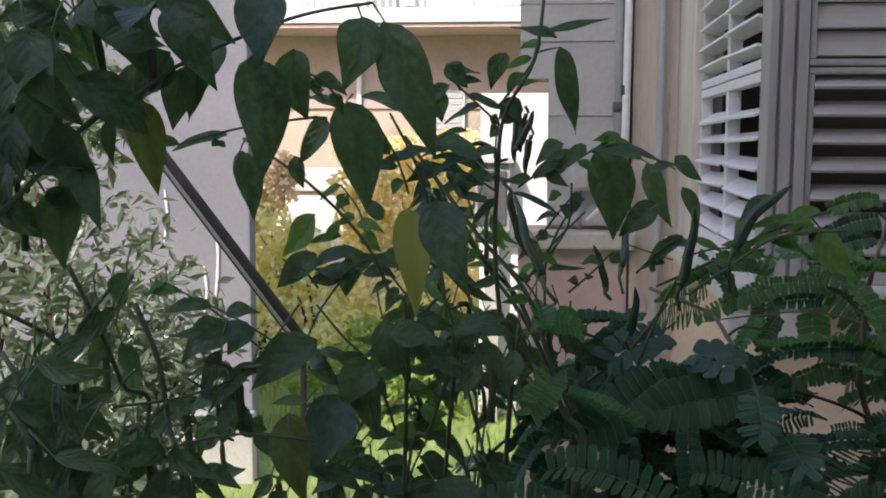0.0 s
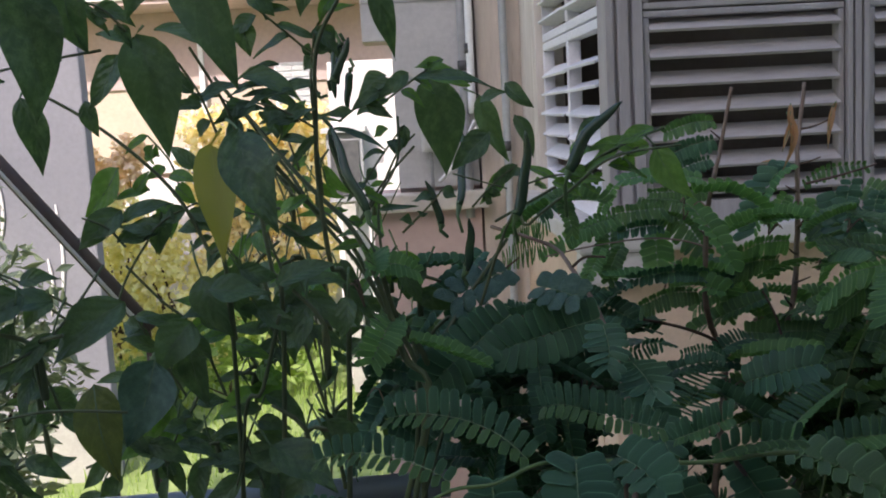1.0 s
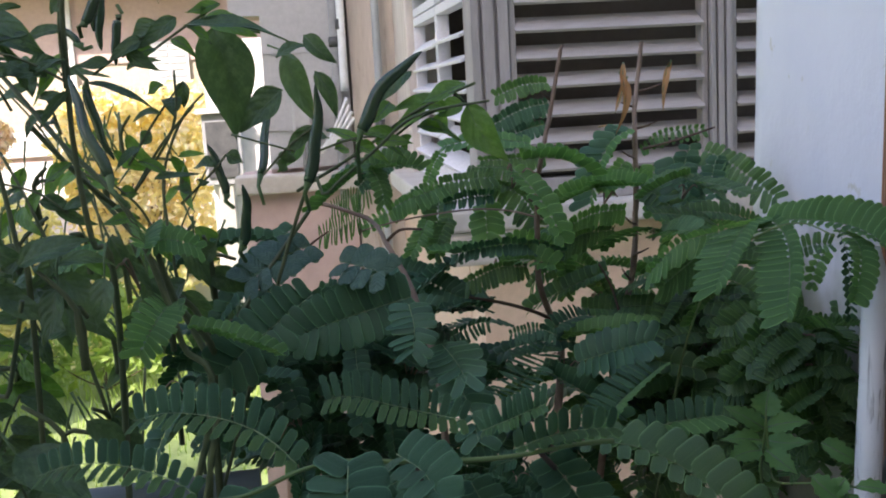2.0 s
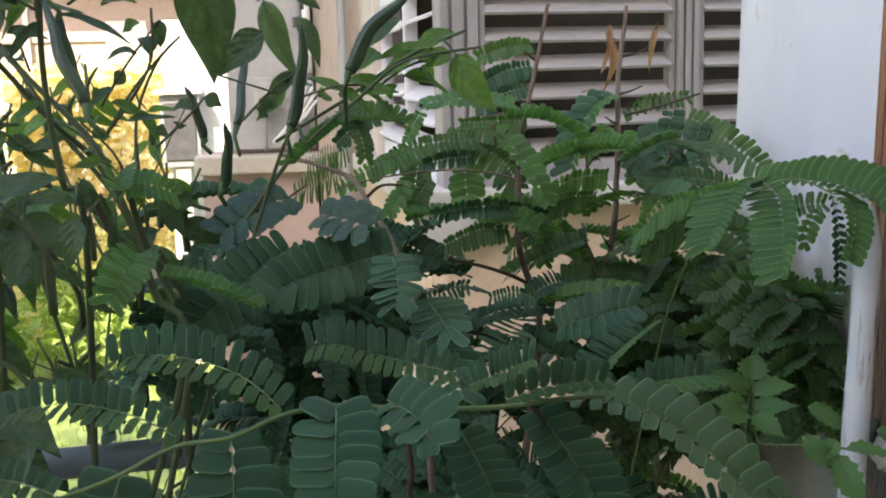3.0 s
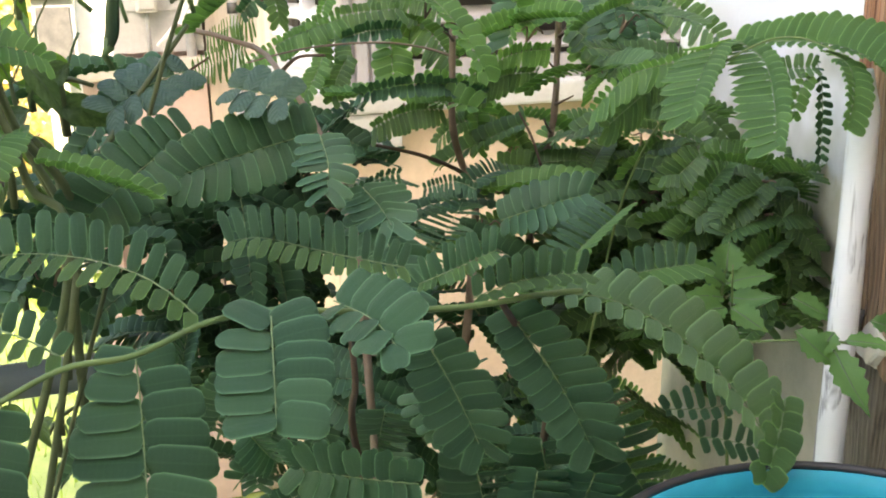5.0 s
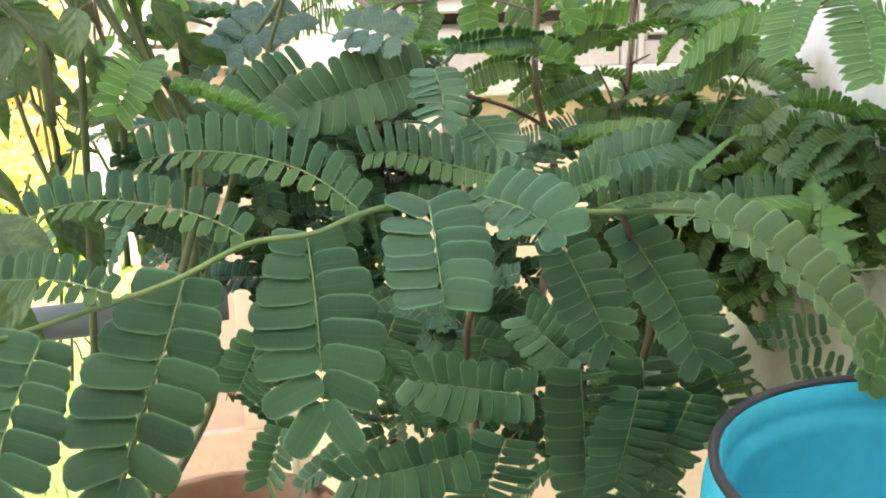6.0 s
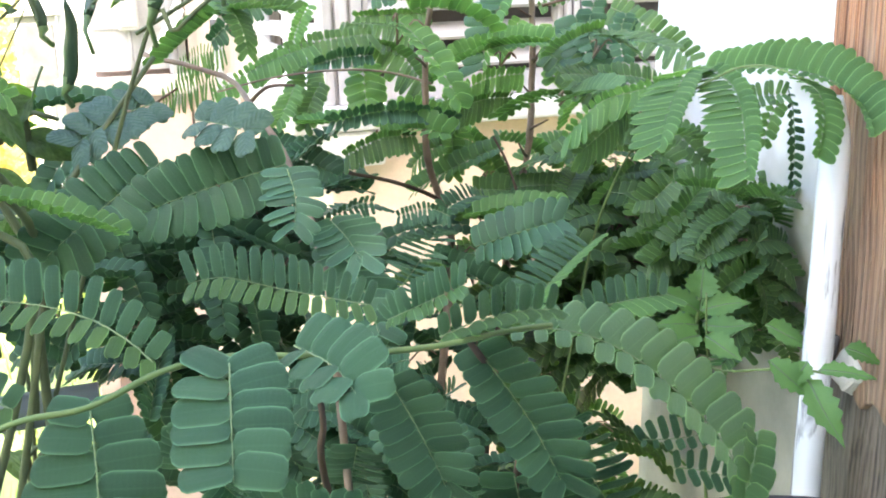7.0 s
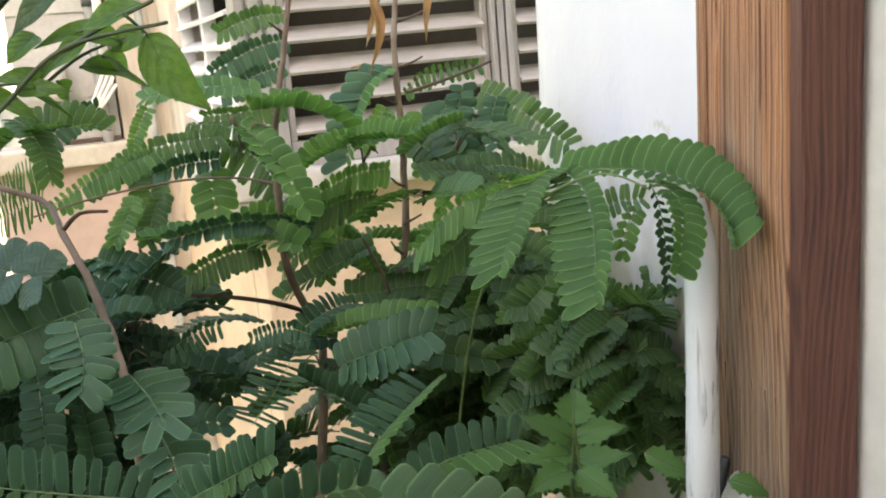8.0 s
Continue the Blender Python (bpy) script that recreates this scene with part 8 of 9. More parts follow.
blade(chili_leafy, (0.4164, 0.6378, 1.583), (0.4359, 0.6476, 1.586), (-0.056, -0.688, 0.724), 10.9, M_CHILI, curl=0.123884)
blade(chili_leafy, (0.4124, 0.638, 1.586), (0.3958, 0.6425, 1.585), (0.383, -0.666, 0.64), 9.75, M_CHILI, curl=0.078324)
stem(chili_leafy, 'stem', [(0.4554, 0.641, 1.599), (0.4414, 0.6398, 1.593), (0.4291, 0.6382, 1.583)], 0.0005, 0.000648, M_STEM)
blade(chili_leafy, (0.4344, 0.6387, 1.586), (0.4168, 0.6389, 1.591), (-0.152, -0.682, 0.716), 7.58, M_CHILI, curl=0.133216)
blade(chili_leafy, (0.4396, 0.6393, 1.589), (0.4159, 0.6452, 1.587), (-0.296, -0.816, 0.497), 6.51, M_CHILI, curl=0.0781712)
blade(chili_leafy, (0.4449, 0.6398, 1.593), (0.4429, 0.6382, 1.594), (0.221, -0.658, 0.72), 9.29, M_CHILI, curl=0.197979)
blade(chili_leafy, (0.4502, 0.6404, 1.596), (0.4366, 0.6408, 1.592), (-0.225, -0.839, 0.496), 9.47, M_CHILI, curl=0.0575219)
blade(chili_leafy, (0.4554, 0.641, 1.599), (0.4743, 0.6422, 1.595), (0.107, -0.73, 0.675), 10.3, M_CHILI, curl=0.221658)
stem(chili_leafy, 'stem', [(0.3696, 0.615, 1.573), (0.3929, 0.6143, 1.561), (0.4188, 0.6131, 1.544)], 0.0005, 0.000648, M_STEM)
blade(chili_leafy, (0.4118, 0.6134, 1.548), (0.3895, 0.6016, 1.54), (0.251, -0.702, 0.667), 9.84, M_CHILI, curl=0.18091)
blade(chili_leafy, (0.4047, 0.6136, 1.553), (0.4133, 0.6145, 1.558), (0.165, -0.788, 0.594), 10.3, M_CHILI, curl=0.289755)
blade(chili_leafy, (0.3907, 0.6142, 1.561), (0.3801, 0.6052, 1.55), (0.32, -0.706, 0.632), 12.2, M_CHILI, curl=0.228988)
blade(chili_leafy, (0.3766, 0.6147, 1.569), (0.3943, 0.6154, 1.571), (0.204, -0.751, 0.628), 9.57, M_CHILI, curl=0.212311)
blade(chili_leafy, (0.3696, 0.615, 1.573), (0.3455, 0.6075, 1.571), (0.337, -0.664, 0.667), 9.21, M_CHILI, curl=0.142743)
stem(chili_leafy, 'stem', [(0.3368, 0.6352, 1.582), (0.364, 0.6342, 1.567), (0.3907, 0.6326, 1.547)], 0.0005, 0.000648, M_STEM)
blade(chili_leafy, (0.3727, 0.6335, 1.558), (0.3638, 0.6259, 1.563), (-0.233, -0.76, 0.606), 5.58, M_CHILIG, curl=0.0556072)
blade(chili_leafy, (0.3458, 0.6347, 1.577), (0.3266, 0.6291, 1.577), (-0.135, -0.669, 0.731), 7.82, M_CHILIG, curl=0.136185)
blade(chili_leafy, (0.3368, 0.6352, 1.582), (0.3316, 0.6243, 1.577), (-0.374, -0.842, 0.389), 6, M_CHILIG, curl=0.0591515)
stem(chili_leafy, 'stem', [(0.4659, 0.6361, 1.556), (0.4496, 0.6346, 1.547), (0.4394, 0.6327, 1.534)], 0.0005, 0.000648, M_STEM)
blade(chili_leafy, (0.4438, 0.6332, 1.537), (0.459, 0.6316, 1.523), (0.255, -0.621, 0.741), 11.7, M_CHILI, curl=0.058553)
blade(chili_leafy, (0.4482, 0.6338, 1.541), (0.427, 0.6297, 1.547), (0.351, -0.848, 0.398), 8.92, M_CHILI, curl=0.133546)
blade(chili_leafy, (0.4527, 0.6344, 1.545), (0.4685, 0.6384, 1.534), (0.308, -0.725, 0.617), 11.7, M_CHILI, curl=0.140706)
blade(chili, (0.4571, 0.635, 1.548), (0.4611, 0.6298, 1.543), (-0.212, -0.689, 0.693), 10, M_CHILI, curl=0.227657)
blade(chili, (0.4615, 0.6356, 1.552), (0.4448, 0.6247, 1.546), (0.015, -0.693, 0.721), 10.3, M_CHILI, curl=0.0742719)
blade(chili, (0.4659, 0.6361, 1.556), (0.4782, 0.642, 1.539), (0.003, -0.649, 0.76), 10.8, M_CHILI, curl=0.133428)
stem(chili, 'stem', [(0.5064, 0.638, 1.56), (0.4966, 0.6366, 1.552), (0.4885, 0.6347, 1.538)], 0.0005, 0.000648, M_STEM)
blade(chili, (0.4921, 0.6354, 1.543), (0.471, 0.6366, 1.547), (-0.313, -0.865, 0.392), 9.35, M_CHILI, curl=0.110172)
blade(chili, (0.4957, 0.636, 1.547), (0.5091, 0.626, 1.541), (-0.15, -0.621, 0.769), 7.29, M_CHILI, curl=0.190613)
blade(chili, (0.4992, 0.6367, 1.552), (0.5031, 0.6361, 1.54), (-0.242, -0.857, 0.455), 6.71, M_CHILI, curl=0.256378)
blade(chili, (0.5028, 0.6373, 1.556), (0.5284, 0.646, 1.555), (-0.297, -0.754, 0.586), 7.43, M_CHILI, curl=0.257368)
blade(chili, (0.5064, 0.638, 1.56), (0.4914, 0.6328, 1.547), (0.128, -0.791, 0.598), 6.84, M_CHILI, curl=0.258845)
stem(chili, 'stem', [(0.6163, 0.6872, 1.606), (0.6044, 0.6859, 1.598), (0.5909, 0.6839, 1.585)], 0.0005, 0.000648, M_STEM)
blade(chili, (0.5973, 0.6848, 1.59), (0.6026, 0.689, 1.586), (-0.315, -0.787, 0.53), 7.42, M_CHILI, curl=0.0678818)
blade(chili, (0.6036, 0.6856, 1.595), (0.602, 0.6869, 1.589), (-0.208, -0.81, 0.548), 9.44, M_CHILI, curl=0.133801)
blade(chili, (0.6099, 0.6864, 1.601), (0.6241, 0.6956, 1.601), (0.205, -0.642, 0.739), 9.46, M_CHILI, curl=0.203036)
blade(chili, (0.6163, 0.6872, 1.606), (0.6001, 0.6934, 1.594), (0.395, -0.722, 0.568), 8.6, M_CHILI, curl=0.151745)
stem(chili, 'stem', [(0.5751, 0.6746, 1.596), (0.5679, 0.6734, 1.588), (0.5533, 0.6715, 1.575)], 0.0005, 0.000648, M_STEM)
blade(chili, (0.5587, 0.6723, 1.58), (0.5534, 0.6642, 1.583), (0.236, -0.825, 0.514), 6.88, M_CHILI, curl=0.209813)
blade(chili, (0.5642, 0.6731, 1.585), (0.5636, 0.6696, 1.583), (0.224, -0.679, 0.699), 6.07, M_CHILI, curl=0.0758404)
blade(chili, (0.5697, 0.6738, 1.591), (0.5591, 0.6789, 1.592), (0.181, -0.614, 0.768), 8.66, M_CHILI, curl=0.269036)
blade(chili, (0.5751, 0.6746, 1.596), (0.5829, 0.675, 1.592), (0.077, -0.824, 0.561), 8.16, M_CHILI, curl=0.121297)
stem(chili, 'stem', [(0.6534, 0.6876, 1.599), (0.6344, 0.687, 1.599), (0.616, 0.6858, 1.594)], 0.0005, 0.000648, M_STEM)
blade(chili, (0.6253, 0.6862, 1.595), (0.6325, 0.6926, 1.594), (-0.385, -0.827, 0.41), 8.57, M_CHILIG, curl=0.183959)
blade(chili, (0.6347, 0.6867, 1.596), (0.6503, 0.6854, 1.587), (0.382, -0.632, 0.674), 10.5, M_CHILIG, curl=0.0587809)
blade(chili, (0.644, 0.6871, 1.597), (0.6614, 0.6785, 1.596), (0.082, -0.907, 0.414), 7.48, M_CHILIG, curl=0.111808)
blade(chili, (0.6534, 0.6876, 1.599), (0.6381, 0.6862, 1.603), (0.141, -0.713, 0.687), 10.2, M_CHILIG, curl=0.252141)
stem(chili, 'stem', [(0.6879, 0.6904, 1.613), (0.6672, 0.689, 1.607), (0.6502, 0.6871, 1.596)], 0.0005, 0.000648, M_STEM)
blade(chili, (0.6577, 0.6878, 1.599), (0.6602, 0.6937, 1.592), (0.086, -0.85, 0.52), 7.72, M_CHILIG, curl=0.0542617)
blade(chili, (0.6653, 0.6884, 1.603), (0.6877, 0.6917, 1.596), (0.347, -0.633, 0.692), 9.86, M_CHILIG, curl=0.153607)
blade(chili, (0.6728, 0.6891, 1.606), (0.6837, 0.6983, 1.597), (0.081, -0.808, 0.584), 8.66, M_CHILIG, curl=0.163723)
blade(chili, (0.6803, 0.6898, 1.61), (0.6529, 0.6856, 1.613), (0.059, -0.808, 0.587), 11, M_CHILIG, curl=0.2569)
blade(chili, (0.6879, 0.6904, 1.613), (0.6754, 0.6904, 1.608), (0.028, -0.852, 0.522), 10.4, M_CHILIG, curl=0.277906)
stem(chili_leafy, 'stem', [(0.4204, 0.6429, 1.545), (0.4292, 0.6402, 1.528), (0.443, 0.6367, 1.505)], 0.0005, 0.000648, M_STEM)
blade(chili_leafy, (0.4398, 0.6376, 1.511), (0.4212, 0.6453, 1.495), (0.123, -0.869, 0.479), 11.3, M_CHILI, curl=0.0952824)
blade(chili_leafy, (0.4365, 0.6385, 1.517), (0.4438, 0.6469, 1.514), (0.366, -0.787, 0.496), 8.7, M_CHILI, curl=0.120487)
blade(chili_leafy, (0.4333, 0.6394, 1.522), (0.4349, 0.6347, 1.528), (-0.288, -0.86, 0.421), 9.23, M_CHILI, curl=0.235755)
blade(chili_leafy, (0.4301, 0.6402, 1.528), (0.4142, 0.6375, 1.536), (0.39, -0.848, 0.359), 7.98, M_CHILI, curl=0.170711)
blade(chili_leafy, (0.4269, 0.6411, 1.534), (0.4085, 0.6509, 1.533), (-0.236, -0.604, 0.762), 7.65, M_CHILI, curl=0.298204)
blade(chili_leafy, (0.4236, 0.642, 1.539), (0.4117, 0.6481, 1.542), (-0.297, -0.824, 0.483), 10.8, M_CHILI, curl=0.268705)
blade(chili_leafy, (0.4204, 0.6429, 1.545), (0.4437, 0.6338, 1.542), (-0.06, -0.604, 0.795), 8.02, M_CHILI, curl=0.0828283)
stem(chili_leafy, 'stem', [(0.4074, 0.618, 1.508), (0.4204, 0.6159, 1.496), (0.4377, 0.6131, 1.479)], 0.0005, 0.000648, M_STEM)
blade(chili_leafy, (0.4326, 0.6139, 1.484), (0.4185, 0.6092, 1.492), (0.314, -0.591, 0.743), 11.5, M_CHILI, curl=0.111487)
blade(chili_leafy, (0.4276, 0.6147, 1.489), (0.4486, 0.6089, 1.479), (-0.394, -0.74, 0.545), 10.4, M_CHILI, curl=0.245484)
blade(chili_leafy, (0.4225, 0.6156, 1.493), (0.4002, 0.6165, 1.49), (0.287, -0.843, 0.456), 9.65, M_CHILI, curl=0.283198)
blade(chili_leafy, (0.4175, 0.6164, 1.498), (0.4302, 0.6072, 1.483), (-0.22, -0.841, 0.495), 6.95, M_CHILI, curl=0.294593)
blade(chili_leafy, (0.4124, 0.6172, 1.503), (0.4226, 0.6245, 1.504), (0.222, -0.604, 0.766), 10.2, M_CHILI, curl=0.181308)
blade(chili_leafy, (0.4074, 0.618, 1.508), (0.4278, 0.6097, 1.504), (0.086, -0.83, 0.552), 9.15, M_CHILI, curl=0.143377)
stem(chili, 'stem', [(0.4787, 0.6547, 1.498), (0.4691, 0.6522, 1.478), (0.4616, 0.6491, 1.453)], 0.0005, 0.000648, M_STEM)
blade(chili, (0.4641, 0.6499, 1.459), (0.438, 0.6552, 1.438), (0.286, -0.817, 0.501), 12, M_CHILI, curl=0.117439)
blade(chili, (0.4665, 0.6507, 1.466), (0.44, 0.6542, 1.464), (-0.136, -0.602, 0.787), 9.3, M_CHILI, curl=0.169465)
blade(chili, (0.469, 0.6515, 1.472), (0.489, 0.6484, 1.464), (0.098, -0.908, 0.407), 9.13, M_CHILI, curl=0.26187)
blade(chili, (0.4714, 0.6523, 1.479), (0.4955, 0.6601, 1.47), (-0.13, -0.854, 0.505), 9.85, M_CHILI, curl=0.270962)
blade(chili, (0.4738, 0.6531, 1.485), (0.4913, 0.6481, 1.482), (0.004, -0.804, 0.595), 8.84, M_CHILI, curl=0.21293)
blade(chili, (0.4763, 0.6539, 1.491), (0.461, 0.6521, 1.494), (0.096, -0.888, 0.45), 7.37, M_CHILI, curl=0.130161)
blade(chili, (0.4787, 0.6547, 1.498), (0.5006, 0.6523, 1.481), (0.19, -0.656, 0.731), 11.2, M_CHILI, curl=0.278262)
stem(chili, 'stem', [(0.4556, 0.6619, 1.545), (0.4616, 0.66, 1.532), (0.4683, 0.6575, 1.516)], 0.0005, 0.000648, M_STEM)
blade(chili, (0.4661, 0.6582, 1.52), (0.4842, 0.6565, 1.516), (0.328, -0.807, 0.491), 7.22, M_CHILIG, curl=0.255897)
blade(chili, (0.464, 0.6589, 1.525), (0.4786, 0.6485, 1.525), (0.287, -0.848, 0.447), 7.54, M_CHILIG, curl=0.147194)
blade(chili, (0.4619, 0.6597, 1.53), (0.4414, 0.658, 1.523), (-0.258, -0.577, 0.775), 9.52, M_CHILIG, curl=0.0708858)
blade(chili, (0.4598, 0.6604, 1.535), (0.4624, 0.6513, 1.542), (-0.017, -0.795, 0.607), 10.4, M_CHILIG, curl=0.256622)
blade(chili, (0.4577, 0.6612, 1.54), (0.4393, 0.6542, 1.529), (-0.116, -0.895, 0.431), 9.25, M_CHILIG, curl=0.0566396)
blade(chili_leafy, (0.4556, 0.6619, 1.545), (0.4357, 0.6579, 1.55), (-0.008, -0.648, 0.761), 8.79, M_CHILIG, curl=0.121155)
stem(chili, 'stem', [(0.4895, 0.672, 1.553), (0.5008, 0.6694, 1.537), (0.505, 0.6665, 1.517)], 0.0005, 0.000648, M_STEM)
blade(chili, (0.5024, 0.6674, 1.523), (0.4831, 0.6759, 1.521), (-0.289, -0.712, 0.639), 9.92, M_CHILI, curl=0.138715)
blade(chili, (0.4999, 0.6683, 1.529), (0.5219, 0.6599, 1.516), (-0.355, -0.725, 0.59), 8.28, M_CHILI, curl=0.0984773)
blade(chili, (0.4973, 0.6692, 1.535), (0.5025, 0.6591, 1.518), (0.34, -0.77, 0.54), 7.78, M_CHILI, curl=0.0966175)
blade(chili, (0.4947, 0.6702, 1.541), (0.4722, 0.6759, 1.528), (-0.361, -0.734, 0.576), 8.77, M_CHILI, curl=0.0944081)
blade(chili, (0.4921, 0.6711, 1.547), (0.4909, 0.6631, 1.546), (-0.233, -0.757, 0.61), 9.51, M_CHILI, curl=0.111373)
blade(chili, (0.4895, 0.672, 1.553), (0.495, 0.6642, 1.545), (0.214, -0.795, 0.568), 9.4, M_CHILI, curl=0.199443)
stem(chili_leafy, 'stem', [(0.3798, 0.6039, 1.545), (0.3896, 0.601, 1.526), (0.3977, 0.5976, 1.504)], 0.0005, 0.000648, M_STEM)
blade(chili_leafy, (0.3952, 0.5985, 1.51), (0.4173, 0.5954, 1.494), (0.066, -0.848, 0.526), 10.7, M_CHILI, curl=0.221417)
blade(chili_leafy, (0.3926, 0.5994, 1.516), (0.4001, 0.6083, 1.51), (-0.025, -0.876, 0.482), 9.92, M_CHILI, curl=0.134718)
blade(chili_leafy, (0.39, 0.6003, 1.521), (0.3727, 0.6072, 1.516), (-0.014, -0.754, 0.656), 10.6, M_CHILI, curl=0.161664)
blade(chili_leafy, (0.3875, 0.6012, 1.527), (0.3693, 0.5941, 1.532), (0.217, -0.742, 0.634), 7.81, M_CHILI, curl=0.273039)
blade(chili_leafy, (0.3849, 0.6021, 1.533), (0.3559, 0.6059, 1.518), (-0.214, -0.899, 0.382), 9.69, M_CHILI, curl=0.233779)
blade(chili_leafy, (0.3823, 0.603, 1.539), (0.359, 0.6078, 1.54), (0.054, -0.809, 0.585), 7, M_CHILI, curl=0.188487)
stem(chili_leafy, 'stem', [(0.4424, 0.66, 1.494), (0.4325, 0.6589, 1.481), (0.4244, 0.657, 1.463)], 0.0005, 0.000648, M_STEM)
blade(chili_leafy, (0.4274, 0.6575, 1.468), (0.4095, 0.6599, 1.459), (0.095, -0.685, 0.723), 8.9, M_CHILI, curl=0.156643)
blade(chili_leafy, (0.4304, 0.658, 1.474), (0.4545, 0.6468, 1.469), (0.293, -0.722, 0.627), 9.28, M_CHILI, curl=0.159663)
blade(chili_leafy, (0.4334, 0.6585, 1.479), (0.4477, 0.6664, 1.473), (-0.345, -0.69, 0.637), 8.78, M_CHILI, curl=0.11191)
blade(chili_leafy, (0.4364, 0.659, 1.484), (0.4263, 0.65, 1.484), (0.128, -0.642, 0.756), 10.6, M_CHILI, curl=0.0619832)
blade(chili_leafy, (0.4394, 0.6595, 1.489), (0.4336, 0.6562, 1.489), (-0.319, -0.655, 0.685), 6.83, M_CHILI, curl=0.291048)
blade(chili_leafy, (0.4424, 0.66, 1.494), (0.4583, 0.6635, 1.495), (-0.005, -0.668, 0.744), 8.87, M_CHILI, curl=0.207635)
stem(chili, 'stem', [(0.4612, 0.6766, 1.482), (0.4642, 0.6737, 1.465), (0.4723, 0.6696, 1.443)], 0.0005, 0.000648, M_STEM)
blade(chili, (0.4705, 0.6708, 1.449), (0.4471, 0.6659, 1.46), (0.105, -0.624, 0.774), 8.3, M_CHILI, curl=0.227734)
blade(chili, (0.4686, 0.6719, 1.456), (0.4547, 0.6632, 1.453), (-0.179, -0.653, 0.736), 7.54, M_CHILI, curl=0.168287)
blade(chili, (0.4668, 0.6731, 1.462), (0.4496, 0.682, 1.449), (-0.083, -0.856, 0.51), 8.05, M_CHILI, curl=0.0646234)
blade(chili, (0.4649, 0.6743, 1.469), (0.4475, 0.67, 1.472), (-0.408, -0.775, 0.482), 8.69, M_CHILI, curl=0.113794)
blade(chili, (0.4631, 0.6755, 1.475), (0.4478, 0.6676, 1.476), (0.147, -0.68, 0.719), 8.02, M_CHILI, curl=0.231372)
blade(chili, (0.4612, 0.6766, 1.482), (0.4642, 0.6785, 1.482), (0.079, -0.687, 0.722), 6.9, M_CHILI, curl=0.241567)
stem(chili, 'stem', [(0.4737, 0.6846, 1.542), (0.4808, 0.6817, 1.527), (0.4879, 0.6781, 1.508)], 0.0005, 0.000648, M_STEM)
blade(chili, (0.4859, 0.679, 1.513), (0.4673, 0.679, 1.515), (0.082, -0.691, 0.718), 10.1, M_CHILI, curl=0.098596)
blade(chili, (0.4838, 0.6799, 1.517), (0.4908, 0.6697, 1.503), (0.176, -0.632, 0.755), 6.59, M_CHILI, curl=0.198667)
blade(chili, (0.4818, 0.6809, 1.522), (0.4747, 0.678, 1.507), (-0.368, -0.78, 0.507), 9.77, M_CHILI, curl=0.15554)
blade(chili, (0.4798, 0.6818, 1.527), (0.4591, 0.6745, 1.53), (0.321, -0.8, 0.507), 7.73, M_CHILI, curl=0.293967)
blade(chili, (0.4777, 0.6828, 1.532), (0.4993, 0.675, 1.532), (0.316, -0.827, 0.465), 10, M_CHILI, curl=0.133278)
blade(chili, (0.4757, 0.6837, 1.537), (0.48, 0.6803, 1.531), (-0.049, -0.828, 0.559), 9.8, M_CHILI, curl=0.283467)
blade(chili, (0.4737, 0.6846, 1.542), (0.4812, 0.678, 1.542), (-0.257, -0.56, 0.787), 10.1, M_CHILI, curl=0.27854)
stem(chili, 'stem', [(0.4384, 0.6955, 1.59), (0.4518, 0.6925, 1.579), (0.4642, 0.689, 1.564)], 0.0005, 0.000648, M_STEM)
blade(chili, (0.4599, 0.6901, 1.568), (0.447, 0.6852, 1.56), (-0.17, -0.587, 0.791), 6.96, M_CHILI, curl=0.280648)
blade(chili_leafy, (0.4556, 0.6912, 1.573), (0.4475, 0.6884, 1.563), (-0.157, -0.686, 0.71), 8.71, M_CHILI, curl=0.112744)
blade(chili_leafy, (0.4513, 0.6922, 1.577), (0.4385, 0.6891, 1.569), (-0.334, -0.754, 0.566), 6.58, M_CHILI, curl=0.129161)
blade(chili_leafy, (0.447, 0.6933, 1.581), (0.432, 0.6945, 1.581), (0.187, -0.782, 0.595), 9.5, M_CHILI, curl=0.170667)
blade(chili_leafy, (0.4427, 0.6944, 1.586), (0.4542, 0.69, 1.58), (-0.013, -0.642, 0.767), 7.75, M_CHILI, curl=0.140398)
blade(chili_leafy, (0.4384, 0.6955, 1.59), (0.4583, 0.6926, 1.584), (-0.086, -0.762, 0.642), 9.27, M_CHILI, curl=0.096535)
stem(chili_leafy, 'stem', [(0.4192, 0.7038, 1.632), (0.431, 0.7004, 1.617), (0.4362, 0.697, 1.599)], 0.0005, 0.000648, M_STEM)
blade(chili_leafy, (0.4333, 0.6981, 1.604), (0.4448, 0.6907, 1.595), (-0.369, -0.667, 0.648), 9.78, M_CHILIG, curl=0.261372)
blade(chili_leafy, (0.4305, 0.6992, 1.61), (0.4472, 0.6893, 1.607), (0.168, -0.779, 0.605), 9.33, M_CHILIG, curl=0.248931)
blade(chili_leafy, (0.4277, 0.7004, 1.615), (0.4192, 0.6917, 1.609), (0.282, -0.874, 0.397), 6.43, M_CHILIG, curl=0.257582)
blade(chili_leafy, (0.4249, 0.7015, 1.621), (0.4158, 0.7069, 1.622), (-0.401, -0.665, 0.63), 10.3, M_CHILIG, curl=0.103579)
blade(chili_leafy, (0.422, 0.7027, 1.627), (0.4192, 0.7053, 1.616), (-0.466, -0.743, 0.48), 8.51, M_CHILIG, curl=0.292465)
blade(chili_leafy, (0.4192, 0.7038, 1.632), (0.4055, 0.7027, 1.624), (-0.016, -0.701, 0.713), 6.7, M_CHILIG, curl=0.232201)
stem(chili, 'stem', [(0.4835, 0.6992, 1.643), (0.4941, 0.6959, 1.628), (0.5005, 0.6924, 1.609)], 0.0005, 0.000648, M_STEM)
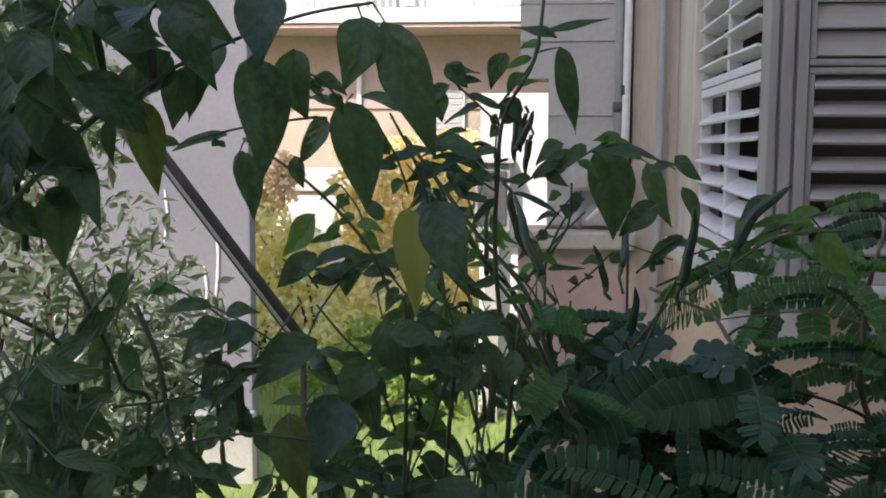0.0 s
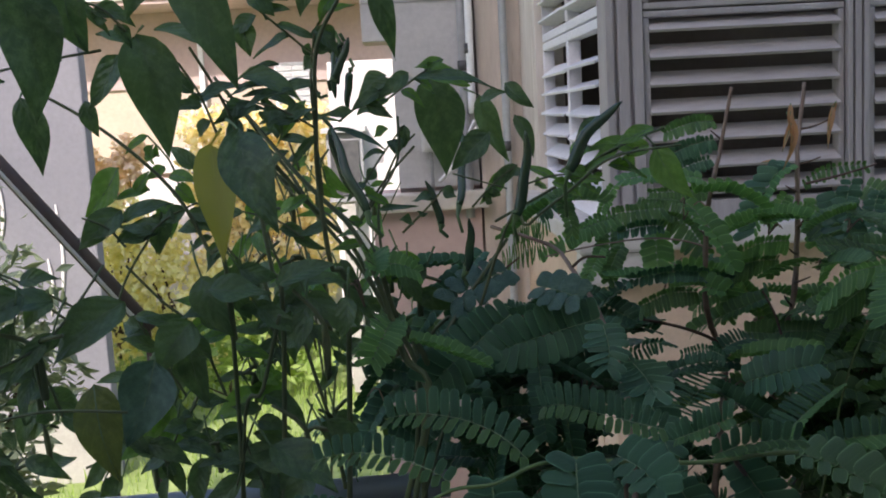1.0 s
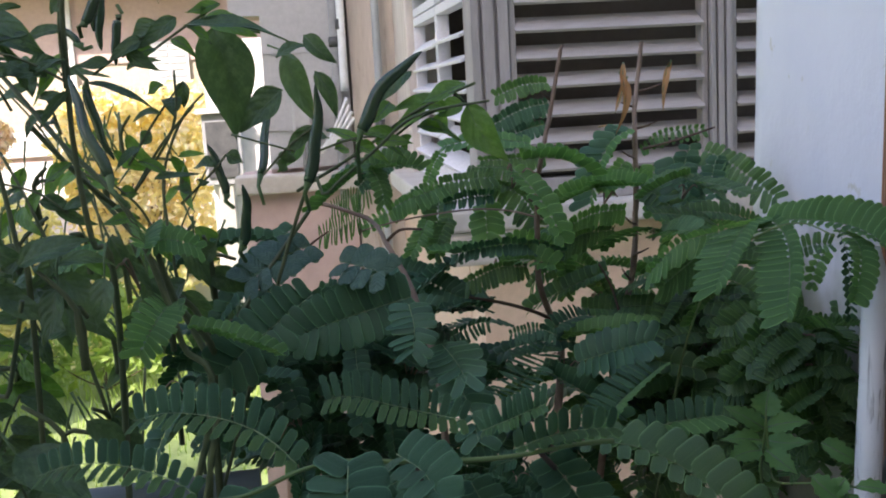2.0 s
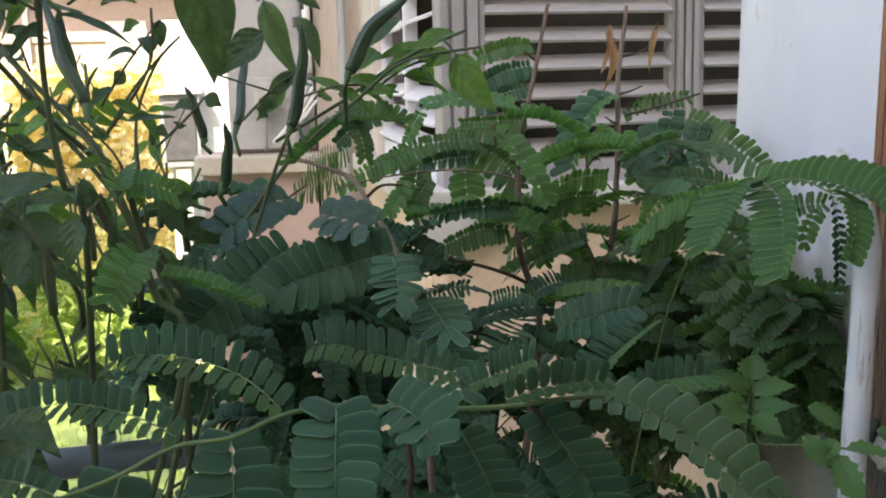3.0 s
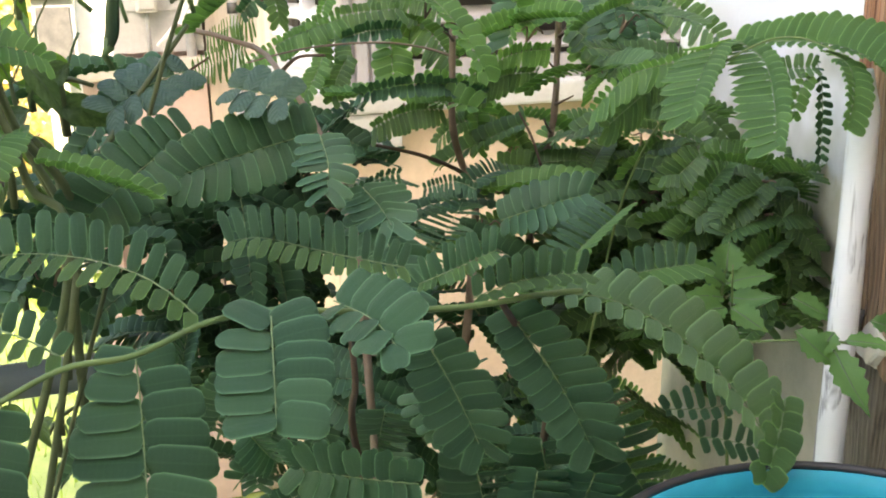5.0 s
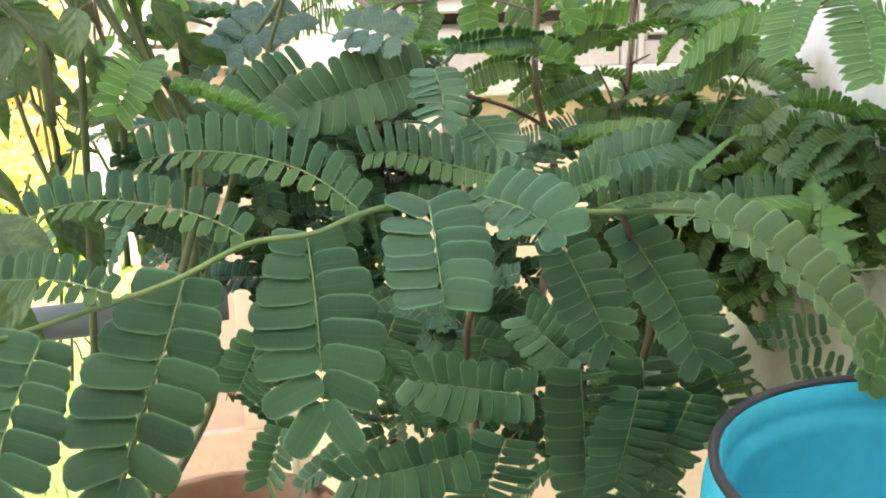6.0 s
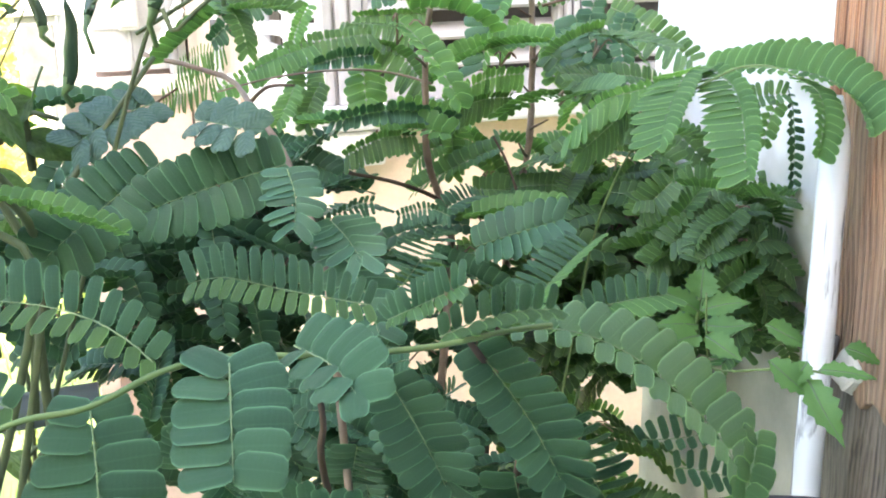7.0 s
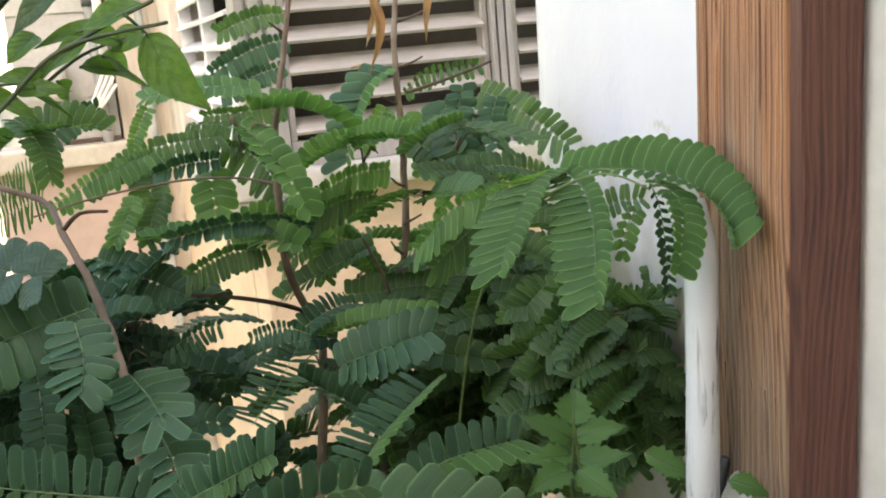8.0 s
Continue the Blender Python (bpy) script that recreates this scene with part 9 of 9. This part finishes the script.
blade(chili, (0.4976, 0.6935, 1.614), (0.4934, 0.7022, 1.616), (-0.104, -0.789, 0.606), 7.63, M_CHILI, curl=0.224631)
blade(chili, (0.4948, 0.6947, 1.62), (0.4843, 0.69, 1.61), (-0.314, -0.557, 0.769), 8.37, M_CHILI, curl=0.198555)
blade(chili, (0.492, 0.6958, 1.626), (0.5097, 0.6859, 1.625), (-0.158, -0.705, 0.692), 6.89, M_CHILI, curl=0.286776)
blade(chili, (0.4891, 0.6969, 1.631), (0.4694, 0.7003, 1.626), (-0.046, -0.749, 0.661), 7.47, M_CHILI, curl=0.257838)
blade(chili, (0.4863, 0.6981, 1.637), (0.4906, 0.6875, 1.627), (-0.06, -0.776, 0.628), 8.26, M_CHILI, curl=0.100602)
blade(chili, (0.4835, 0.6992, 1.643), (0.4971, 0.6867, 1.636), (-0.344, -0.794, 0.501), 9.22, M_CHILI, curl=0.163754)
stem(chili, 'stem', [(0.5573, 0.6903, 1.63), (0.5441, 0.689, 1.614), (0.5298, 0.6872, 1.593)], 0.0005, 0.000648, M_STEM)
blade(chili, (0.5353, 0.6878, 1.601), (0.5245, 0.6776, 1.593), (-0.095, -0.755, 0.649), 5.61, M_CHILI, curl=0.247488)
blade(chili, (0.5408, 0.6884, 1.608), (0.5352, 0.688, 1.602), (0.247, -0.749, 0.615), 6.86, M_CHILI, curl=0.0660971)
blade(chili, (0.5463, 0.6891, 1.616), (0.5351, 0.68, 1.615), (-0.454, -0.76, 0.465), 5.81, M_CHILI, curl=0.262851)
blade(chili, (0.5518, 0.6897, 1.623), (0.5531, 0.6795, 1.615), (0.165, -0.852, 0.497), 9.39, M_CHILI, curl=0.0854698)
blade(chili, (0.5573, 0.6903, 1.63), (0.5565, 0.6901, 1.618), (-0.335, -0.718, 0.61), 8.31, M_CHILI, curl=0.0644771)
stem(chili, 'stem', [(0.4687, 0.6923, 1.589), (0.4876, 0.6896, 1.583), (0.5007, 0.6869, 1.573)], 0.0005, 0.000648, M_STEM)
blade(chili, (0.4943, 0.688, 1.576), (0.5125, 0.6943, 1.566), (-0.258, -0.786, 0.562), 6.71, M_CHILI, curl=0.0950969)
blade(chili, (0.4879, 0.6891, 1.579), (0.5052, 0.6943, 1.574), (0.168, -0.7, 0.694), 9.92, M_CHILI, curl=0.060633)
blade(chili, (0.4815, 0.6901, 1.582), (0.4664, 0.6981, 1.574), (0.15, -0.624, 0.767), 9.26, M_CHILI, curl=0.139121)
blade(chili, (0.4751, 0.6912, 1.585), (0.4752, 0.6879, 1.583), (0.044, -0.857, 0.514), 9.99, M_CHILI, curl=0.0500185)
blade(chili, (0.4687, 0.6923, 1.589), (0.452, 0.6927, 1.584), (0.299, -0.628, 0.718), 8.7, M_CHILI, curl=0.267848)
stem(chili, 'stem', [(0.521, 0.6869, 1.586), (0.5337, 0.6838, 1.573), (0.5411, 0.6806, 1.557)], 0.0005, 0.000648, M_STEM)
blade(chili, (0.5371, 0.6818, 1.563), (0.5455, 0.6837, 1.546), (-0.16, -0.843, 0.513), 8.14, M_CHILIG, curl=0.102678)
blade(chili, (0.533, 0.6831, 1.569), (0.5146, 0.6807, 1.568), (0.274, -0.699, 0.66), 6.97, M_CHILIG, curl=0.190163)
blade(chili, (0.529, 0.6843, 1.574), (0.5166, 0.6951, 1.573), (0.256, -0.671, 0.696), 6.66, M_CHILIG, curl=0.0985605)
blade(chili, (0.525, 0.6856, 1.58), (0.5331, 0.6893, 1.58), (-0.031, -0.803, 0.595), 7.88, M_CHILIG, curl=0.162193)
blade(chili, (0.521, 0.6869, 1.586), (0.5212, 0.6888, 1.589), (0.302, -0.697, 0.65), 7.82, M_CHILIG, curl=0.263244)
# chili plant: thick lower foliage
blade_cluster(chili_leafy, (0.3415, 0.5072, 1.687), 0.030, 8, 37.44, M_CHILI)
blade_cluster(chili_leafy, (0.3757, 0.5231, 1.708), 0.023, 7, 36, M_CHILI)
blade_cluster(chili_leafy, (0.3235, 0.5104, 1.639), 0.021, 5, 32.4, M_CHILI)
blade_cluster(chili_leafy, (0.3267, 0.5432, 1.563), 0.028, 6, 34.56, M_CHILI, 0.6)
blade_cluster(chili_leafy, (0.342, 0.4812, 1.536), 0.027, 8, 36, M_CHILI, 0.6)
blade_cluster(chili_leafy, (0.3627, 0.5431, 1.528), 0.026, 5, 33.12, M_CHILI, 0.6)
blade_cluster(chili_leafy, (0.353, 0.5009, 1.521), 0.021, 7, 36, M_CHILI, 0.6)
blade_cluster(chili_leafy, (0.3843, 0.5334, 1.511), 0.020, 5, 34, M_CHILI, 0.6)
blade_cluster(chili_leafy, (0.327, 0.5019, 1.555), 0.019, 5, 34, M_CHILI, 0.6)
blade_cluster(chili_leafy, (0.3909, 0.5882, 1.544), 0.019, 3, 28, M_CHILI, 0.6)
blade_cluster(chili, (0.4693, 0.6277, 1.556), 0.018, 3, 27, M_CHILI)
blade_cluster(chili, (0.514, 0.6206, 1.54), 0.020, 3, 30, M_CHILI)
blade_cluster(chili, (0.5013, 0.6283, 1.486), 0.023, 5, 33.12, M_CHILI)
blade_cluster(chili, (0.5608, 0.7108, 1.544), 0.017, 4, 27.36, M_CHILI)
blade_cluster(chili_leafy, (0.2809, 0.679, 1.555), 0.037, 6, 34, M_CHILI)
blade_cluster(chili, (0.462, 0.8, 1.533), 0.022, 4, 30, M_CHILI)
blade_cluster(chili, (0.526, 0.8, 1.506), 0.022, 4, 30, M_CHILI)
blade_cluster(chili_leafy, (0.312, 0.8, 1.445), 0.022, 4, 30, M_CHILI)
blade_cluster(chili_leafy, (0.353, 0.8, 1.419), 0.022, 4, 30, M_CHILI)
blade_cluster(chili, (0.566, 0.8, 1.489), 0.022, 4, 30, M_CHILI)
blade_cluster(chili_leafy, (0.456, 0.85, 1.52), 0.021, 3, 30, M_CHILI)
blade_cluster(chili, (0.496, 0.85, 1.524), 0.021, 3, 30, M_CHILI)
blade_cluster(chili, (0.544, 0.85, 1.481), 0.021, 3, 30, M_CHILI)
blade_cluster(chili, (0.466, 0.81, 1.371), 0.016, 4, 20, M_CHILI)
blade_cluster(chili, (0.497, 0.82, 1.358), 0.016, 4, 20, M_CHILI)
blade_cluster(chili, (0.526, 0.8, 1.438), 0.016, 4, 20, M_CHILI)
blade_cluster(chili, (0.532, 0.81, 1.36), 0.016, 4, 20, M_CHILI)
blade_cluster(chili_leafy, (0.4136, 0.701, 1.478), 0.013, 5, 24, M_CHILIG)
blade_cluster(chili_leafy, (0.4439, 0.6952, 1.46), 0.013, 5, 24, M_CHILI)
blade_cluster(chili, (0.4775, 0.69, 1.446), 0.013, 5, 24, M_CHILI)
blade_cluster(chili, (0.5081, 0.6912, 1.473), 0.013, 5, 24, M_CHILI)
blade_cluster(chili, (0.4667, 0.699, 1.498), 0.013, 5, 24, M_CHILIG)
blade_cluster(chili_leafy, (0.4303, 0.7045, 1.512), 0.013, 5, 24, M_CHILI)
blade_cluster(chili_leafy, (0.3294, 0.5178, 1.7036), 0.017, 4, 34, M_CHILI)
blade_cluster(chili_leafy, (0.3504, 0.5307, 1.7095), 0.017, 4, 34, M_CHILI)
blade_cluster(chili_leafy, (0.3206, 0.5135, 1.6711), 0.017, 4, 34, M_CHILI)
blade_cluster(chili_leafy, (0.3168, 0.5291, 1.5356), 0.018, 5, 29, M_CHILI, 0.6)
blade_cluster(chili_leafy, (0.3415, 0.5087, 1.5103), 0.018, 5, 29, M_CHILI, 0.6)
blade_cluster(chili_leafy, (0.3489, 0.631, 1.5118), 0.018, 5, 29, M_CHILI, 0.6)
blade_cluster(chili_leafy, (0.3994, 0.7279, 1.446), 0.018, 4, 30, M_CHILI, 0.7)
blade_cluster(chili_leafy, (0.3864, 0.765, 1.481), 0.018, 4, 30, M_CHILI, 0.7)
blade_cluster(chili_leafy, (0.4115, 0.7788, 1.4545), 0.018, 4, 30, M_CHILI, 0.7)
stem(chili, 'stem', [(0.471, 0.731, 1.6295), (0.4888, 0.7254, 1.6107), (0.5058, 0.7184, 1.5823), (0.5258, 0.7114, 1.5565), (0.5404, 0.7054, 1.5323), (0.557, 0.6987, 1.5053), (0.5521, 0.6869, 1.4287)], 0.0008, 0.0016, M_STEM)
stem(chili, 'stem', [(0.5633, 0.7273, 1.6244), (0.551, 0.7269, 1.6111), (0.5406, 0.7242, 1.5851), (0.541, 0.7191, 1.5542), (0.5463, 0.7119, 1.5147), (0.5563, 0.7068, 1.4918)], 0.0006, 0.001, M_STEM)
stem(chili, 'stem', [(0.4495, 0.7671, 1.6438), (0.4735, 0.759, 1.6148), (0.4892, 0.7531, 1.5922), (0.5127, 0.7471, 1.5763), (0.5225, 0.7419, 1.5525)], 0.0005, 0.0008, M_STEM)
stem(chili, 'stem', [(0.4633, 0.7275, 1.6011), (0.4751, 0.7217, 1.5758), (0.4864, 0.7151, 1.5449), (0.4969, 0.7068, 1.5032), (0.5076, 0.699, 1.4641), (0.5132, 0.6928, 1.4309)], 0.0007, 0.0012, M_STEM)
blade_cluster(chili, (0.4734, 0.7435, 1.5823), 0.016, 4, 24, M_CHILIG, 0.7)
blade_cluster(chili, (0.4908, 0.7667, 1.5514), 0.016, 4, 24, M_CHILIG, 0.7)
blade_cluster(chili, (0.521, 0.7592, 1.5316), 0.016, 4, 24, M_CHILI, 0.7)
blade_cluster(chili, (0.5439, 0.7687, 1.5471), 0.016, 4, 24, M_CHILIG, 0.7)
blade_cluster(chili, (0.4777, 0.734, 1.5278), 0.016, 4, 24, M_CHILI, 0.7)
blade_cluster(chili, (0.5016, 0.7562, 1.4965), 0.016, 4, 24, M_CHILI, 0.7)
blade_cluster(chili, (0.5313, 0.7636, 1.5047), 0.016, 4, 24, M_CHILI, 0.7)
blade_cluster(chili, (0.4636, 0.7306, 1.4943), 0.016, 4, 24, M_CHILI, 0.7)
blade_cluster(chili, (0.501, 0.7816, 1.5895), 0.016, 4, 24, M_CHILIG, 0.7)
blade_cluster(chili, (0.4679, 0.7192, 1.5542), 0.016, 4, 24, M_CHILI, 0.7)
# chili pods
pod(chili, (0.6108, 0.6503, 1.583), (0.6174, 0.6503, 1.625), 5.07, 0.05)
pod(chili, (0.6345, 0.6297, 1.605), (0.6628, 0.6359, 1.636), 5.6, -0.1, (0.6321, 0.6271, 1.583))
pod(chili, (0.5873, 0.7485, 1.58), (0.5929, 0.7812, 1.627), 4.41, 0.03)
pod(chili, (0.5823, 0.6181, 1.562), (0.5847, 0.6116, 1.587), 3.85, 0.06)
pod(chili, (0.5737, 0.6733, 1.578), (0.567, 0.6783, 1.601), 3.7, 0.04)
pod(chili, (0.5394, 0.5792, 1.596), (0.5259, 0.5977, 1.633), 4.01, -0.04)
pod(chili, (0.5309, 0.6938, 1.66), (0.5281, 0.6906, 1.639), 3.7, 0.03)
pod(chili, (0.5242, 0.6969, 1.673), (0.5218, 0.6927, 1.646), 4.04, 0.03)
pod(chili, (0.5124, 0.6947, 1.649), (0.4939, 0.6985, 1.655), 2.69, 0.25)
pod(chili, (0.5248, 0.644, 1.655), (0.5333, 0.6469, 1.674), 3.88, 0.03)
# weed with toothed leaves
stem(weed, 'stem', [(0.8205, 0.6411, 1.47), (0.8188, 0.6421, 1.447), (0.8195, 0.6470, 1.422), (0.8330, 0.6560, 1.380), (0.85, 0.66, 1.125)], 0.0005, 0.0009, M_TWIG)
blade(weed, (0.816, 0.6349, 1.459), (0.8215, 0.6411, 1.471), (-0.251, -0.808, 0.532), 14.3, M_WEED, serrate=0.3)
blade(weed, (0.8144, 0.6342, 1.454), (0.797, 0.6377, 1.466), (-0.202, -0.711, 0.674), 10.4, M_WEED, serrate=0.3)
blade(weed, (0.8156, 0.6338, 1.454), (0.8323, 0.6238, 1.459), (-0.202, -0.711, 0.674), 10.4, M_WEED, serrate=0.3)
blade(weed, (0.8111, 0.6292, 1.45), (0.7899, 0.6266, 1.454), (-0.202, -0.711, 0.674), 9.04, M_WEED, serrate=0.3)
blade(weed, (0.813, 0.6285, 1.45), (0.8273, 0.6135, 1.454), (-0.202, -0.711, 0.674), 9.04, M_WEED, serrate=0.3)
blade(weed, (0.8062, 0.6199, 1.449), (0.7873, 0.6151, 1.447), (-0.202, -0.711, 0.674), 10.6, M_WEED, serrate=0.3)
blade(weed, (0.8085, 0.619, 1.449), (0.8162, 0.6042, 1.443), (-0.202, -0.711, 0.674), 10.6, M_WEED, serrate=0.3)
blade(weed, (0.8315, 0.6119, 1.453), (0.849, 0.6038, 1.444), (-0.202, -0.711, 0.674), 10.1, M_WEED, serrate=0.3)
blade(weed, (0.8469, 0.5841, 1.45), (0.8593, 0.5783, 1.444), (-0.202, -0.711, 0.674), 8.15, M_WEED, serrate=0.3)
blade(weed, (0.8052, 0.5728, 1.455), (0.8192, 0.5653, 1.442), (-0.218, -0.756, 0.618), 10.1, M_WEED, serrate=0.3)
blade(weed, (0.822, 0.5667, 1.451), (0.8418, 0.5599, 1.448), (-0.127, -0.497, 0.858), 7.19, M_WEED, serrate=0.3)
blade(weed, (0.8179, 0.5673, 1.448), (0.8222, 0.5501, 1.429), (-0.165, -0.89, 0.425), 12, M_WEED, serrate=0.3)
blade(weed, (0.8185, 0.5686, 1.454), (0.8118, 0.5682, 1.445), (-0.198, -0.701, 0.685), 7.91, M_WEED, serrate=0.3)
stem(weed, 'stem', [(0.799, 0.5839, 1.448), (0.8155, 0.5737, 1.45), (0.8238, 0.5659, 1.45)], 0.0004, 0.0005, M_TWIG)
stem(weed, 'stem', [(0.808, 0.6184, 1.467), (0.8114, 0.6203, 1.437), (0.799, 0.5839, 1.448)], 0.0004, 0.0005, M_TWIG)
leaf_cluster(tamarind, (0.651, 0.72, 1.404), 0.013, 4, 36, M_TAM)
leaf_cluster(tamarind, (0.678, 0.72, 1.396), 0.013, 4, 36, M_TAM)
leaf_cluster(tamarind_mid, (0.7, 0.72, 1.391), 0.013, 4, 36, M_TAM)
leaf_cluster(tamarind_mid, (0.689, 0.72, 1.366), 0.013, 4, 36, M_TAM)
leaf_cluster(tamarind, (0.637, 0.72, 1.386), 0.013, 4, 36, M_TAM)
leaf_cluster(tamarind_mid, (0.712, 0.72, 1.412), 0.013, 4, 36, M_TAM)
blade_cluster(chili_leafy, (0.264, 0.8, 1.451), 0.021, 3, 28, M_CHILI)
blade_cluster(chili_leafy, (0.244, 0.8, 1.499), 0.021, 3, 28, M_CHILI)
blade_cluster(chili_leafy, (0.29, 0.8, 1.418), 0.022, 3, 28, M_CHILI)
blade_cluster(chili_leafy, (0.309, 0.8, 1.474), 0.021, 3, 28, M_CHILI)
blade_cluster(chili, (0.48, 0.826, 1.589), 0.017, 4, 24, M_CHILIG, 0.62)
blade_cluster(chili, (0.494, 0.898, 1.601), 0.017, 5, 26, M_CHILIG, 0.62)
blade_cluster(chili, (0.532, 0.886, 1.58), 0.017, 4, 26, M_CHILIG, 0.62)
stem(chili, 'stem', [(0.4616, 0.8843, 1.6018), (0.4782, 0.872, 1.5556), (0.498, 0.8584, 1.506), (0.5195, 0.8451, 1.4596), (0.5342, 0.832, 1.4068), (0.5337, 0.8208, 1.3479)], 0.0007, 0.0013, M_STEM)
stem(chili, 'stem', [(0.4799, 0.8547, 1.576), (0.4865, 0.8449, 1.5315), (0.4901, 0.8357, 1.4871), (0.493, 0.8248, 1.4332), (0.4852, 0.812, 1.3574)], 0.0006, 0.0011, M_STEM)
stem(chili, 'stem', [(0.553, 0.9036, 1.5857), (0.5255, 0.8996, 1.534), (0.509, 0.8951, 1.4925), (0.4956, 0.8887, 1.4439), (0.4852, 0.8696, 1.3324)], 0.0005, 0.001, M_STEM)
